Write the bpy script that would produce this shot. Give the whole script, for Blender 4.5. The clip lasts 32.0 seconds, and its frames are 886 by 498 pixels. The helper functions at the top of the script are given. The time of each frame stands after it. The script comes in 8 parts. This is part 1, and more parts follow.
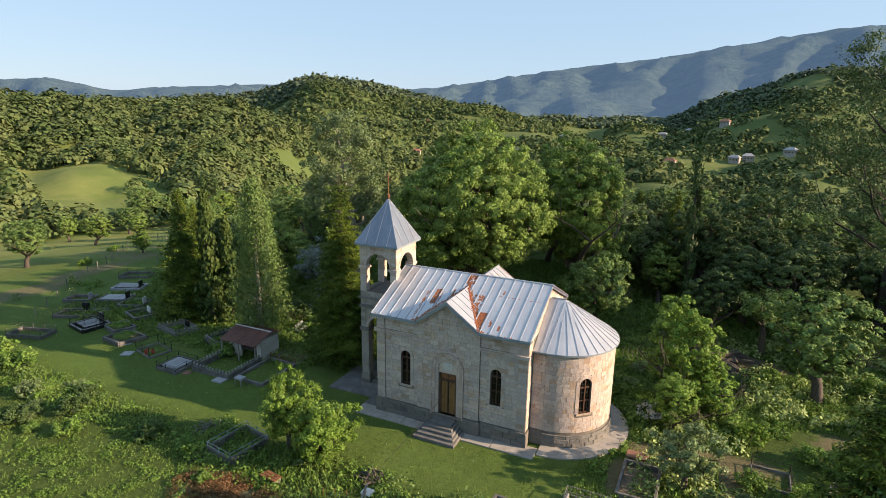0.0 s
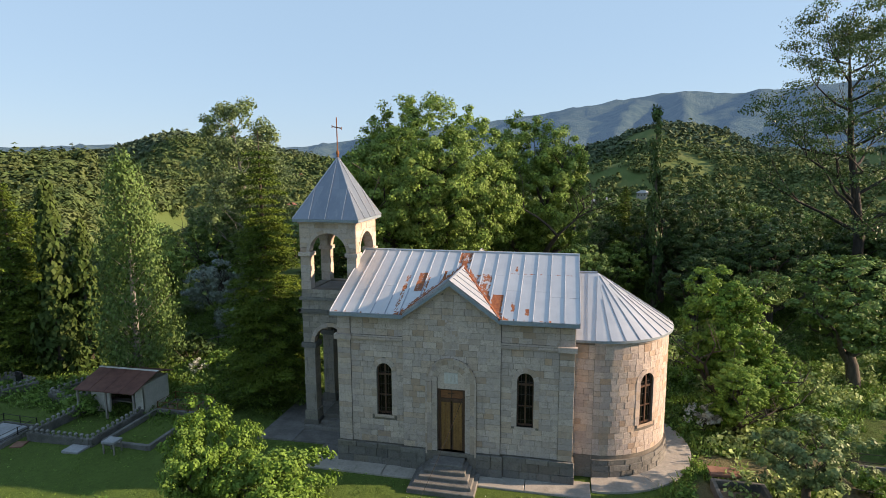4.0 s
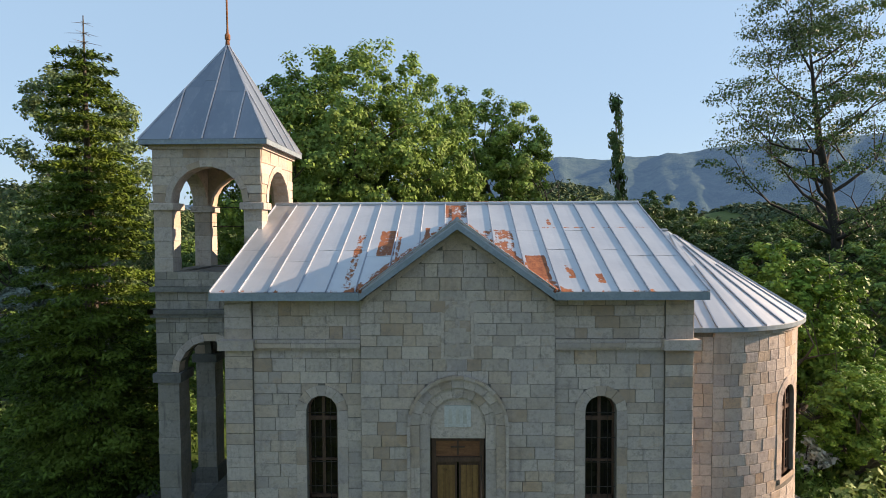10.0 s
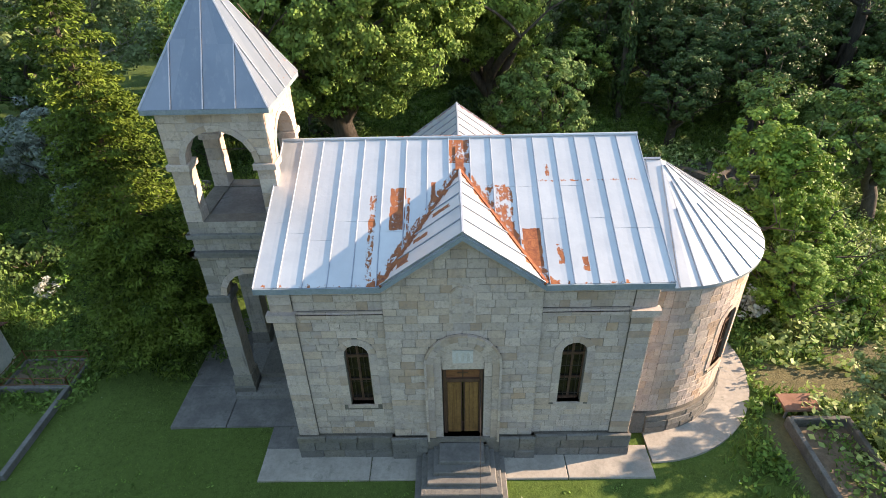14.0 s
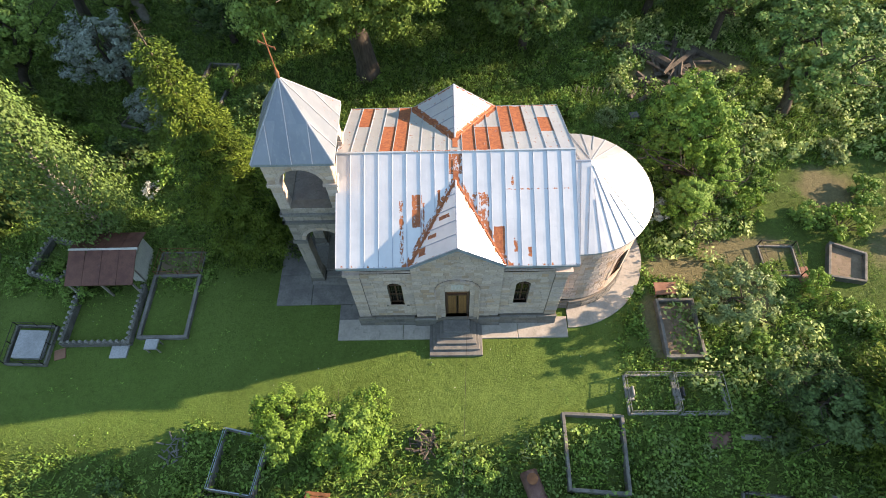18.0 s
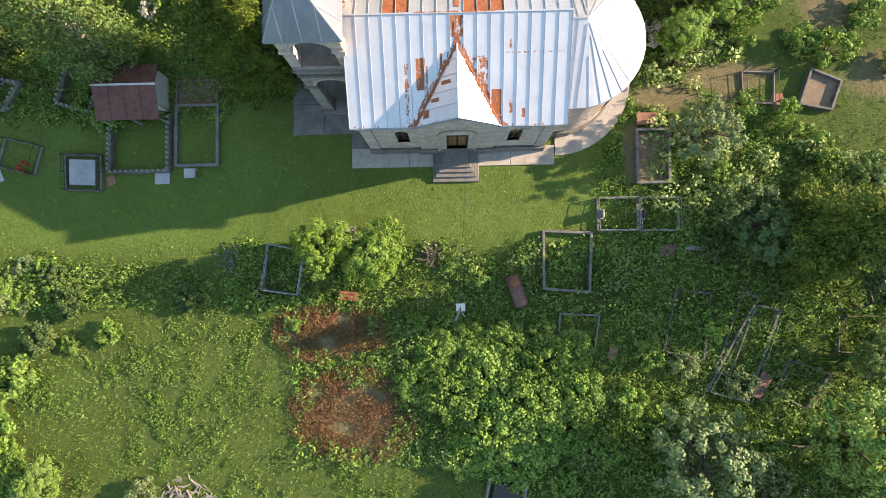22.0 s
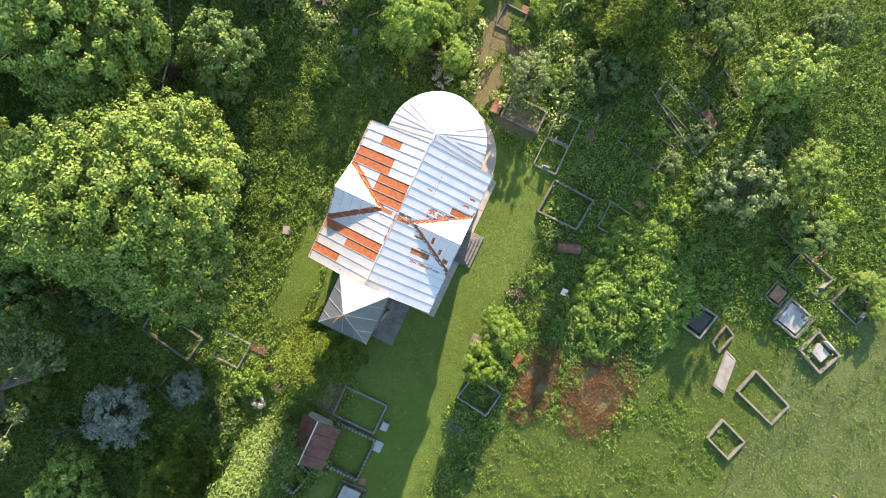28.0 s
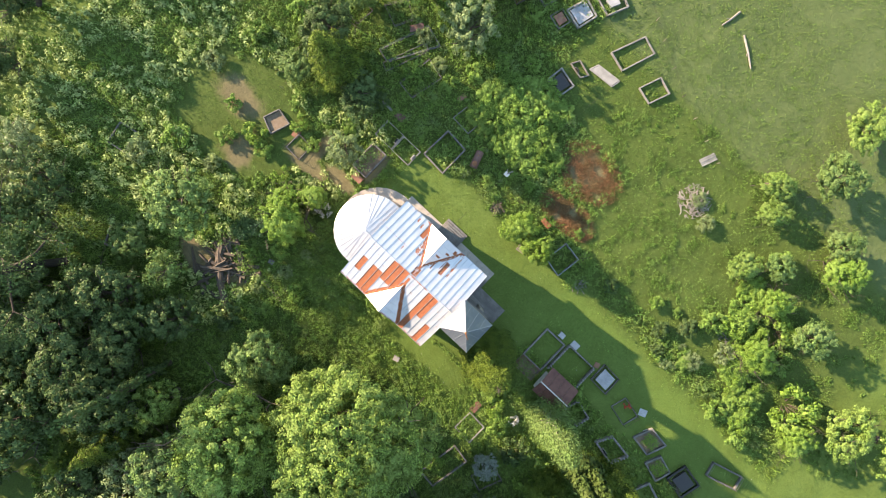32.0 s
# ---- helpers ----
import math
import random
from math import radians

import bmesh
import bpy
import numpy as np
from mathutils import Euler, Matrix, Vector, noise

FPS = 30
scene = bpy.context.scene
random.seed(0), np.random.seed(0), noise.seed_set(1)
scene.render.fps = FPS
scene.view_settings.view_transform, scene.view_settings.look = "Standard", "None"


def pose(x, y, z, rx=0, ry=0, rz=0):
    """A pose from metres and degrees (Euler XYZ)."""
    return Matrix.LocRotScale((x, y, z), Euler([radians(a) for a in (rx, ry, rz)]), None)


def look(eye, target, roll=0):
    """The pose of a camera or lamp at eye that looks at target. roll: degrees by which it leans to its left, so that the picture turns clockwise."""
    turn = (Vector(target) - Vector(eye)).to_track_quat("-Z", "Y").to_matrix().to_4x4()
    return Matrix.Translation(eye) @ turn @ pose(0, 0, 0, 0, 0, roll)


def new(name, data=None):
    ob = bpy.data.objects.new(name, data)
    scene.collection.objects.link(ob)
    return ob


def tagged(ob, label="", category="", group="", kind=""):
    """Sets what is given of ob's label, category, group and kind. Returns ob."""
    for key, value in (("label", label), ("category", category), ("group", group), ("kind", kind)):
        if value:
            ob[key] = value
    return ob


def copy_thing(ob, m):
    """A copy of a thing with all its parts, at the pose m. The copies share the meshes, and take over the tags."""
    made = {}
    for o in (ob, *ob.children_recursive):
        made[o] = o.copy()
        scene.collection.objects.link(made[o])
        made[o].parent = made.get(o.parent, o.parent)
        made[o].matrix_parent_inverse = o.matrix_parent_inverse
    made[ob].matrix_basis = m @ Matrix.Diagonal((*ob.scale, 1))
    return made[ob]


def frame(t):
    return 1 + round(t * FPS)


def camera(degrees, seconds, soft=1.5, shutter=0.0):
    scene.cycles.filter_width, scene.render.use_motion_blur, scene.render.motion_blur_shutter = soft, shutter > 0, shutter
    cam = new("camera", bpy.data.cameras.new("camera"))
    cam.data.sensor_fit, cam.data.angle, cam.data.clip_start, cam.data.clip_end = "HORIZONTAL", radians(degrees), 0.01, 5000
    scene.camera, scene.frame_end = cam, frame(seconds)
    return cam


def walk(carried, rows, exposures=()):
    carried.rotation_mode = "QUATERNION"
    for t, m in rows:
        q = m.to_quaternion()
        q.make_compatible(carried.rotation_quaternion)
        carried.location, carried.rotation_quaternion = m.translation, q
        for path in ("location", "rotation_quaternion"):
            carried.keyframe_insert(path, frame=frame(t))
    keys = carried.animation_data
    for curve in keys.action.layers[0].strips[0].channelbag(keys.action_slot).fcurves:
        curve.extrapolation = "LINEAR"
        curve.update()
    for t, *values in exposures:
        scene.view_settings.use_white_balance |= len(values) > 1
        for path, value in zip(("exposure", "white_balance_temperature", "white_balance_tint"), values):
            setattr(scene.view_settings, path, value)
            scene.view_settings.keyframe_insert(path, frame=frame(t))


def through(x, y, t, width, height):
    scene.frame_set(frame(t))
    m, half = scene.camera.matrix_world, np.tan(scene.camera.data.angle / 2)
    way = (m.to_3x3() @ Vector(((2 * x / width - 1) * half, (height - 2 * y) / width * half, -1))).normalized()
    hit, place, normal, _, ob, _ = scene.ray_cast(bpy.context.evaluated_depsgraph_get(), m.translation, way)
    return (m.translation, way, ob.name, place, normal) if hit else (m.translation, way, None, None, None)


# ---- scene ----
cam = camera(76.3, 32.0, soft=0.7)
PATH = [
    (0, 13.52, -30.23, 20.35, 76.02, -0.75, 24.97),
    (0.5, 12.18, -29.85, 19.61, 76.46, -0.55, 23.07),
    (1, 10.92, -29.30, 18.81, 76.94, -0.46, 21.29),
    (1.5, 9.73, -28.56, 17.96, 77.55, -0.48, 19.66),
    (2, 8.61, -27.67, 17.09, 78.22, -0.45, 18.10),
    (2.5, 7.57, -26.64, 16.20, 79.06, -0.20, 16.56),
    (3, 6.60, -25.50, 15.32, 79.84, 0.18, 15.10),
    (3.5, 5.59, -24.38, 14.40, 80.83, 0.22, 13.58),
    (5.5, 2.22, -19.10, 11.22, 84.16, 0.02, 7.62),
    (6, 1.58, -17.73, 10.59, 84.68, -0.07, 6.18),
    (6.5, 1.19, -16.31, 10.00, 84.99, 0.01, 5.28),
    (7, 0.63, -14.88, 9.38, 85.98, -0.02, 3.75),
    (7.5, 0.19, -13.63, 8.96, 86.70, -0.06, 2.21),
    (8, -0.02, -12.85, 8.77, 87.07, 0.04, 1.39),
    (8.5, -0.16, -12.45, 8.71, 87.34, 0.02, 0.78),
    (9, -0.23, -12.34, 8.67, 87.58, -0.05, 0.47),
    (9.5, -0.20, -12.39, 8.65, 87.76, 0.09, 0.54),
    (10, -0.09, -12.54, 8.63, 87.82, 0.28, 1.01),
    (10.5, -0.04, -12.59, 8.62, 87.74, 0.28, 1.28),
    (11, -0.15, -12.06, 8.97, 86.57, 0.36, 0.96),
    (11.5, -0.28, -11.78, 9.77, 82.92, 0.49, 0.52),
    (12, -0.30, -11.82, 10.71, 78.39, 0.67, 0.49),
    (12.5, -0.37, -11.95, 11.76, 73.43, 0.78, 0.29),
    (13, -0.29, -11.98, 12.97, 67.88, 0.83, 0.53),
    (13.5, -0.26, -11.97, 14.35, 62.34, 1.13, 0.43),
    (14, -0.25, -11.99, 15.84, 57.23, 1.31, 0.29),
    (14.5, -0.25, -12.00, 17.53, 52.16, 1.27, 0.22),
    (15, -0.23, -11.96, 19.24, 47.54, 1.56, -0.02),
    (15.5, -0.30, -11.98, 21.00, 43.45, 1.30, -0.35),
    (17.5, -0.32, -12.34, 27.83, 32.34, 1.28, -0.66),
    (18, -0.21, -12.36, 29.15, 30.49, 1.33, -0.39),
    (18.5, -0.17, -12.44, 30.11, 29.31, 1.47, -0.53),
    (19, -0.13, -12.34, 30.67, 28.25, 1.48, -0.55),
    (19.5, -0.11, -12.25, 31.17, 25.27, 1.49, -0.63),
    (20, -0.11, -12.33, 31.19, 15.43, 1.47, -0.72),
    (20.5, -0.07, -12.06, 31.85, 9.42, 1.36, -0.67),
    (21, -0.10, -11.37, 32.97, 6.22, 1.35, -0.77),
    (21.5, -0.27, -9.86, 34.21, 4.12, 1.13, -1.00),
    (22, -0.32, -7.88, 35.01, 2.91, 1.12, -0.90),
    (22.5, -0.23, -5.84, 35.45, 2.56, 1.28, -0.98),
    (23, -0.11, -3.34, 35.78, 1.76, 1.26, -1.08),
    (23.5, 0.02, -1.49, 35.92, 1.47, 1.37, -1.20),
    (24, -0.03, -0.45, 36.06, 1.43, 1.30, -1.34),
    (24.5, -0.03, -0.05, 36.21, 1.32, 1.35, -2.30),
    (25, -0.08, -0.20, 36.54, 1.37, 1.50, -11.20),
    (25.5, -0.06, -0.40, 37.28, 1.25, 1.73, -20.14),
    (27.5, 0.22, -0.30, 45.90, -0.08, 1.79, -56.20),
    (28, 0.30, -0.19, 47.74, -0.91, 1.74, -65.01),
    (28.5, 0.31, -0.42, 49.70, -1.31, 1.91, -73.58),
    (29, 0.32, -0.64, 51.90, -1.30, 1.93, -82.60),
    (29.5, 0.34, -0.86, 54.10, -1.39, 1.94, -91.68),
    (30, 0.37, -1.08, 56.46, -1.61, 1.83, -100.75),
    (30.5, 0.39, -1.29, 58.50, -1.91, 1.78, -109.55),
    (31, 0.43, -1.50, 60.60, -2.22, 1.57, -118.94),
    (31.5, 0.46, -1.70, 62.10, -2.37, 1.39, -127.83),
    (32, 0.51, -1.90, 62.76, -2.58, 1.12, -136.68),
]

walk(cam, [(t, pose(x, y, z, rx, ry, rz)) for t, x, y, z, rx, ry, rz in PATH],
     [(t, e + 0.06, 8900.0, 24.0) for t, e in ((0.0, 0.91), (6.0, 0.83), (9.0, 0.86), (11.0, 0.93), (13.0, 1.54), (15.0, 1.56), (19.0, 1.58), (22.0, 1.58), (24.5, 1.46), (28.0, 1.76), (32.0, 1.88))])

# ---- light: low evening sun from behind the apse, clear sky ----
SUN_EL, SUN_AZ = radians(19.8), radians(11.4)      # azimuth from +x towards +y
sun_dir = Vector((math.cos(SUN_EL) * math.cos(SUN_AZ), math.cos(SUN_EL) * math.sin(SUN_AZ), math.sin(SUN_EL)))
sun = new("sun", bpy.data.lights.new("sun", "SUN"))
sun.data.energy, sun.data.angle, sun.data.color = 5.0, radians(0.6), (1.0, 0.92, 0.79)
sun.matrix_world = look(sun_dir * 200, (0, 0, 0))
world = bpy.data.worlds.new("world")
scene.world = world
world.use_nodes = True
wn = world.node_tree.nodes
sky = wn.new("ShaderNodeTexSky")
sky.sky_type, sky.sun_disc = "NISHITA", False
sky.sun_elevation, sky.sun_rotation = SUN_EL, radians(90) - SUN_AZ
sky.air_density, sky.dust_density, sky.ozone_density = 1.0, 0.3, 2.6
tint = wn.new("ShaderNodeMix")
tint.data_type, tint.blend_type = "RGBA", "MULTIPLY"
tint.inputs[0].default_value = 1.0
tint.inputs[7].default_value = (0.92, 0.98, 1.04, 1)
world.node_tree.links.new(sky.outputs[0], tint.inputs[6])
pale = wn.new("ShaderNodeMix")
pale.data_type = "RGBA"
pale.inputs[0].default_value = 0.72
pale.inputs[7].default_value = (2.35, 4.85, 8.0, 1)
world.node_tree.links.new(tint.outputs[2], pale.inputs[6])
world.node_tree.links.new(pale.outputs[2], wn["Background"].inputs[0])
wn["Background"].inputs[1].default_value = 0.081

# ---- small tools ----
class Geo:
    """Vertices and faces of one mesh."""

    def __init__(self):
        self.v, self.f = [], []

    def add(self, verts, faces):
        n = len(self.v)
        self.v += [tuple(p) for p in verts]
        self.f += [tuple(n + i for i in f) for f in faces]
        return self

    def box(self, x0, x1, y0, y1, z0, z1, turn=0.0, about=None):
        vs = [Vector((x, y, z)) for x in (x0, x1) for y in (y0, y1) for z in (z0, z1)]
        if turn:
            c = Vector(about or ((x0 + x1) / 2, (y0 + y1) / 2, 0))
            m = Matrix.Rotation(turn, 3, "Z")
            vs = [m @ (p - c) + c for p in vs]
        return self.add(vs, [(0, 1, 3, 2), (4, 6, 7, 5), (0, 4, 5, 1), (2, 3, 7, 6), (0, 2, 6, 4), (1, 5, 7, 3)])

    def cbox(self, x0, x1, y0, y1, z0, z1, c=0.02, turn=0.0, about=None):
        """A box whose upper edges are worn round."""
        vs = [(x0, y0, z0), (x1, y0, z0), (x1, y1, z0), (x0, y1, z0), (x0, y0, z1 - c), (x1, y0, z1 - c), (x1, y1, z1 - c), (x0, y1, z1 - c),
              (x0 + c, y0 + c, z1), (x1 - c, y0 + c, z1), (x1 - c, y1 - c, z1), (x0 + c, y1 - c, z1)]
        if turn:
            o = Vector(about or ((x0 + x1) / 2, (y0 + y1) / 2, 0))
            m = Matrix.Rotation(turn, 3, "Z")
            vs = [m @ (Vector(p) - o) + o for p in vs]
        return self.add(vs, [(3, 2, 1, 0)] + [(k, (k + 1) % 4, 4 + (k + 1) % 4, 4 + k) for k in range(4)] +
                        [(4 + k, 4 + (k + 1) % 4, 8 + (k + 1) % 4, 8 + k) for k in range(4)] + [(8, 9, 10, 11)])

    def prism(self, poly, lo, hi, put):
        """A flat outline (u, w) drawn from depth lo to hi; put(u, n, w) gives the place."""
        n = len(poly)
        self.add([put(u, lo, w) for u, w in poly] + [put(u, hi, w) for u, w in poly],
                 [tuple(range(n))[::-1], tuple(range(n, 2 * n))] + [(k, (k + 1) % n, n + (k + 1) % n, n + k) for k in range(n)])
        return self

    def tube(self, pts, radii, n=6, cap=True):
        rows = []
        for k, p in enumerate(pts):
            p = Vector(p)
            d = (Vector(pts[min(k + 1, len(pts) - 1)]) - Vector(pts[max(k - 1, 0)])).normalized()
            a = d.orthogonal().normalized() if k == 0 else (rows[-1][1] - rows[-1][1].dot(d) * d).normalized()
            b = d.cross(a)
            r = radii[k] if hasattr(radii, "__len__") else radii
            rows.append(([p + (a * math.cos(2 * math.pi * i / n) + b * math.sin(2 * math.pi * i / n)) * r for i in range(n)], a))
        o = len(self.v)
        for ring, _ in rows:
            self.v += [tuple(q) for q in ring]
        for k in range(len(rows) - 1):
            for i in range(n):
                self.f.append((o + k * n + i, o + k * n + (i + 1) % n, o + (k + 1) * n + (i + 1) % n, o + (k + 1) * n + i))
        if cap:
            self.f += [tuple(o + i for i in range(n))[::-1], tuple(o + (len(rows) - 1) * n + i for i in range(n))]
        return self

    def mesh(self, name, mat=None, smooth=False):
        me = bpy.data.meshes.new(name)
        me.from_pydata(self.v, [], self.f)
        b = bmesh.new()
        b.from_mesh(me)
        bmesh.ops.recalc_face_normals(b, faces=b.faces)
        b.to_mesh(me)
        b.free()
        if smooth:
            me.polygons.foreach_set("use_smooth", [True] * len(me.polygons))
        if mat:
            me.materials.append(mat)
        return me


def quick_mesh(name, verts, faces, mat, smooth=False):
    """A big mesh straight from arrays; all faces have the same count of corners."""
    verts, faces = np.asarray(verts, np.float32), np.asarray(faces, np.int32)
    me = bpy.data.meshes.new(name)
    me.vertices.add(len(verts))
    me.vertices.foreach_set("co", verts.ravel())
    k = faces.shape[1]
    me.loops.add(faces.size)
    me.loops.foreach_set("vertex_index", faces.ravel())
    me.polygons.add(len(faces))
    me.polygons.foreach_set("loop_start", np.arange(0, faces.size, k, dtype=np.int32))
    if smooth:
        me.polygons.foreach_set("use_smooth", np.ones(len(faces), bool))
    me.update(calc_edges=True)
    me.materials.append(mat)
    return me


def thing(name, label, category, at=(0, 0, 0), turn=0.0, group="", kind=""):
    ob = new(name)
    ob.location, ob.rotation_euler = at, (0, 0, turn)
    ob.empty_display_size = 0.2
    return tagged(ob, label, category, group, kind)


def part(name, geo, mat, parent, label="", smooth=False, at=None):
    me = geo.mesh(name, mat, smooth) if isinstance(geo, Geo) else geo
    if name.endswith("_wall"):
        b = bmesh.new()
        b.from_mesh(me)
        bmesh.ops.remove_doubles(b, verts=b.verts, dist=1e-4)
        b.to_mesh(me)
        b.free()
    ob = new(name, me)
    ob.parent = parent
    if at is not None:
        ob.matrix_basis = at
    if label:
        ob["label"] = label
    return ob


def smooth(a, b, v):
    v = min(1.0, max(0.0, (v - a) / (b - a)))
    return v * v * (3 - 2 * v)

# ---- materials ----
class Nodes:
    def __init__(self, name):
        self.mat = bpy.data.materials.new(name)
        self.mat.use_nodes = True
        self.t = self.mat.node_tree
        self.bsdf = self.t.nodes["Principled BSDF"]
        self.out = self.t.nodes["Material Output"]
        self.pos = self.t.nodes.new("ShaderNodeNewGeometry").outputs["Position"]

    def link(self, a, b):
        self.t.links.new(a, b)

    def put(self, sock, v):
        if isinstance(v, bpy.types.NodeSocket):
            self.link(v, sock)
        else:
            sock.default_value = (*v, 1) if isinstance(v, tuple) and len(v) == 3 and sock.type == "RGBA" else v

    def math(self, op, a, b=0.0, c=None):
        n = self.t.nodes.new("ShaderNodeMath")
        n.operation = op
        for s, v in zip(n.inputs, (a, b) if c is None else (a, b, c)):
            self.put(s, v)
        return n.outputs[0]

    def noise(self, scale, detail=4.0, rough=0.6, vec=None, stretch=None, warp=0.0):
        n = self.t.nodes.new("ShaderNodeTexNoise")
        n.inputs["Scale"].default_value, n.inputs["Detail"].default_value, n.inputs["Roughness"].default_value = scale, detail, rough
        n.inputs["Distortion"].default_value = warp
        v = vec or self.pos
        if stretch:
            m = self.t.nodes.new("ShaderNodeMapping")
            m.inputs["Scale"].default_value = stretch
            self.link(v, m.inputs[0])
            v = m.outputs[0]
        self.link(v, n.inputs["Vector"])
        return n.outputs[0]

    def ramp(self, v, a, b, lo=0.0, hi=1.0):
        n = self.t.nodes.new("ShaderNodeMapRange")
        n.interpolation_type = "SMOOTHSTEP"
        for k, x in zip(range(5), (v, a, b, lo, hi)):
            self.put(n.inputs[k], x)
        return n.outputs[0]

    def mix(self, f, a, b, how="MIX"):
        n = self.t.nodes.new("ShaderNodeMix")
        n.data_type, n.blend_type = "RGBA", how
        self.put(n.inputs[0], f), self.put(n.inputs[6], a), self.put(n.inputs[7], b)
        return n.outputs[2]

    def xyz(self):
        n = self.t.nodes.new("ShaderNodeSeparateXYZ")
        self.link(self.pos, n.inputs[0])
        return n.outputs

    def piece(self):
        """A number for each loose piece, whether an object of its own or an island of a mesh."""
        o = self.t.nodes.new("ShaderNodeObjectInfo").outputs["Random"]
        i = self.t.nodes.new("ShaderNodeNewGeometry").outputs["Random Per Island"]
        return self.math("FRACT", self.math("ADD", o, i))

    def bump(self, h, strength=0.3, dist=0.02):
        n = self.t.nodes.new("ShaderNodeBump")
        n.inputs["Strength"].default_value, n.inputs["Distance"].default_value = strength, dist
        self.put(n.inputs["Height"], h)
        self.link(n.outputs[0], self.bsdf.inputs["Normal"])

    def done(self, color, rough=0.8, metal=0.0, spec=0.5):
        self.put(self.bsdf.inputs["Base Color"], color)
        self.put(self.bsdf.inputs["Roughness"], rough)
        self.put(self.bsdf.inputs["Metallic"], metal)
        self.bsdf.inputs["Specular IOR Level"].default_value = spec
        return self.mat


def stone_mat(name, cols, stain=0.5, bump=0.5):
    """Cut stone: each block its own tone, mottled and streaked."""
    n = Nodes(name)
    p = n.piece()
    q = n.math("FRACT", n.math("MULTIPLY", p, 7.13))
    c = n.mix(n.ramp(p, 0.0, 0.45), cols[0], cols[1])
    c = n.mix(n.ramp(p, 0.60, 0.80), c, cols[2])
    c = n.mix(n.ramp(p, 0.90, 0.93), c, cols[3])
    c = n.mix(n.ramp(q, 0.0, 1.0, 0.0, 0.38), c, tuple(v * 0.5 for v in cols[0]))
    big, fine = n.noise(1.3, 5, 0.65), n.noise(14, 6, 0.7)
    c = n.mix(n.ramp(big, 0.42, 0.72, 0.0, 0.38), c, cols[4])
    c = n.mix(n.ramp(n.noise(2.6, 6, 0.78, warp=0.8), 0.52, 0.70, 0.0, 0.5), c, cols[3])
    c = n.mix(n.ramp(n.noise(5.5, 6, 0.82), 0.50, 0.66, 0.0, 0.62), c, tuple(v * 0.5 for v in cols[0]))
    c = n.mix(n.ramp(fine, 0.3, 0.75, 0.0, 0.4), c, tuple(v * 0.55 for v in cols[0]))
    drip = n.noise(1.0, 4, 0.6, stretch=(6, 6, 0.5))
    c = n.mix(n.ramp(drip, 0.55, 0.8, 0.0, stain), c, tuple(v * 0.35 for v in cols[0]))
    n.bump(n.math("ADD", n.math("ADD", fine, n.math("MULTIPLY", n.noise(4.5, 4, 0.7), 1.6)), n.math("MULTIPLY", n.noise(45, 3), 0.5)), bump, 0.035)
    return n.done(c, 0.88, 0, 0.25)


def plain_mat(name, a, b, scale=4.0, rough=0.75, metal=0.0, bump=0.2, spots=None, spec=0.4, vary=0.0, stretch=None):
    n = Nodes(name)
    big, fine = n.noise(scale, 5, 0.65, stretch=stretch), n.noise(scale * 9, 4, 0.65)
    c = n.mix(n.ramp(big, 0.3, 0.7), a, b)
    c = n.mix(n.ramp(fine, 0.35, 0.75, 0.0, 0.45), c, tuple(v * 0.6 for v in a))
    if spots:
        c = n.mix(n.ramp(n.noise(scale * 2.3, 6, 0.7, warp=0.4), spots[1], spots[1] + 0.1), c, spots[0])
    if vary:
        c = n.mix(n.math("MULTIPLY", n.piece(), vary), c, tuple(v * 0.4 for v in a))
    n.bump(fine, bump, 0.02)
    return n.done(c, rough, metal, spec)


def leaf_mat(name, a, b, c3, rough=0.45, through=0.22, patch=0.55):
    """Leaves: tone by leaf and by tree, light shines through."""
    a, b, c3 = tuple(v * .56 for v in a), tuple(v * 1.08 for v in b), tuple(v * .9 for v in c3)
    n = Nodes(name)
    o = n.t.nodes.new("ShaderNodeObjectInfo").outputs["Random"]
    i = n.t.nodes.new("ShaderNodeNewGeometry").outputs["Random Per Island"]
    c = n.mix(i, a, b)
    c = n.mix(n.ramp(n.noise(patch, 3, 0.6), 0.38, 0.68, 0.0, 0.8), c, c3)
    c = n.mix(n.math("MULTIPLY", o, 0.24), c, tuple(v * 0.55 for v in a))
    n.done(c, rough, 0, 0.10)
    tr = n.t.nodes.new("ShaderNodeBsdfTranslucent")
    n.link(n.mix(0.5, c, tuple(min(1, v * 1.6) for v in b)), tr.inputs[0])
    m = n.t.nodes.new("ShaderNodeMixShader")
    m.inputs[0].default_value = through * 0.55
    n.link(n.bsdf.outputs[0], m.inputs[1]), n.link(tr.outputs[0], m.inputs[2])
    n.link(m.outputs[0], n.out.inputs["Surface"])
    return n.mat


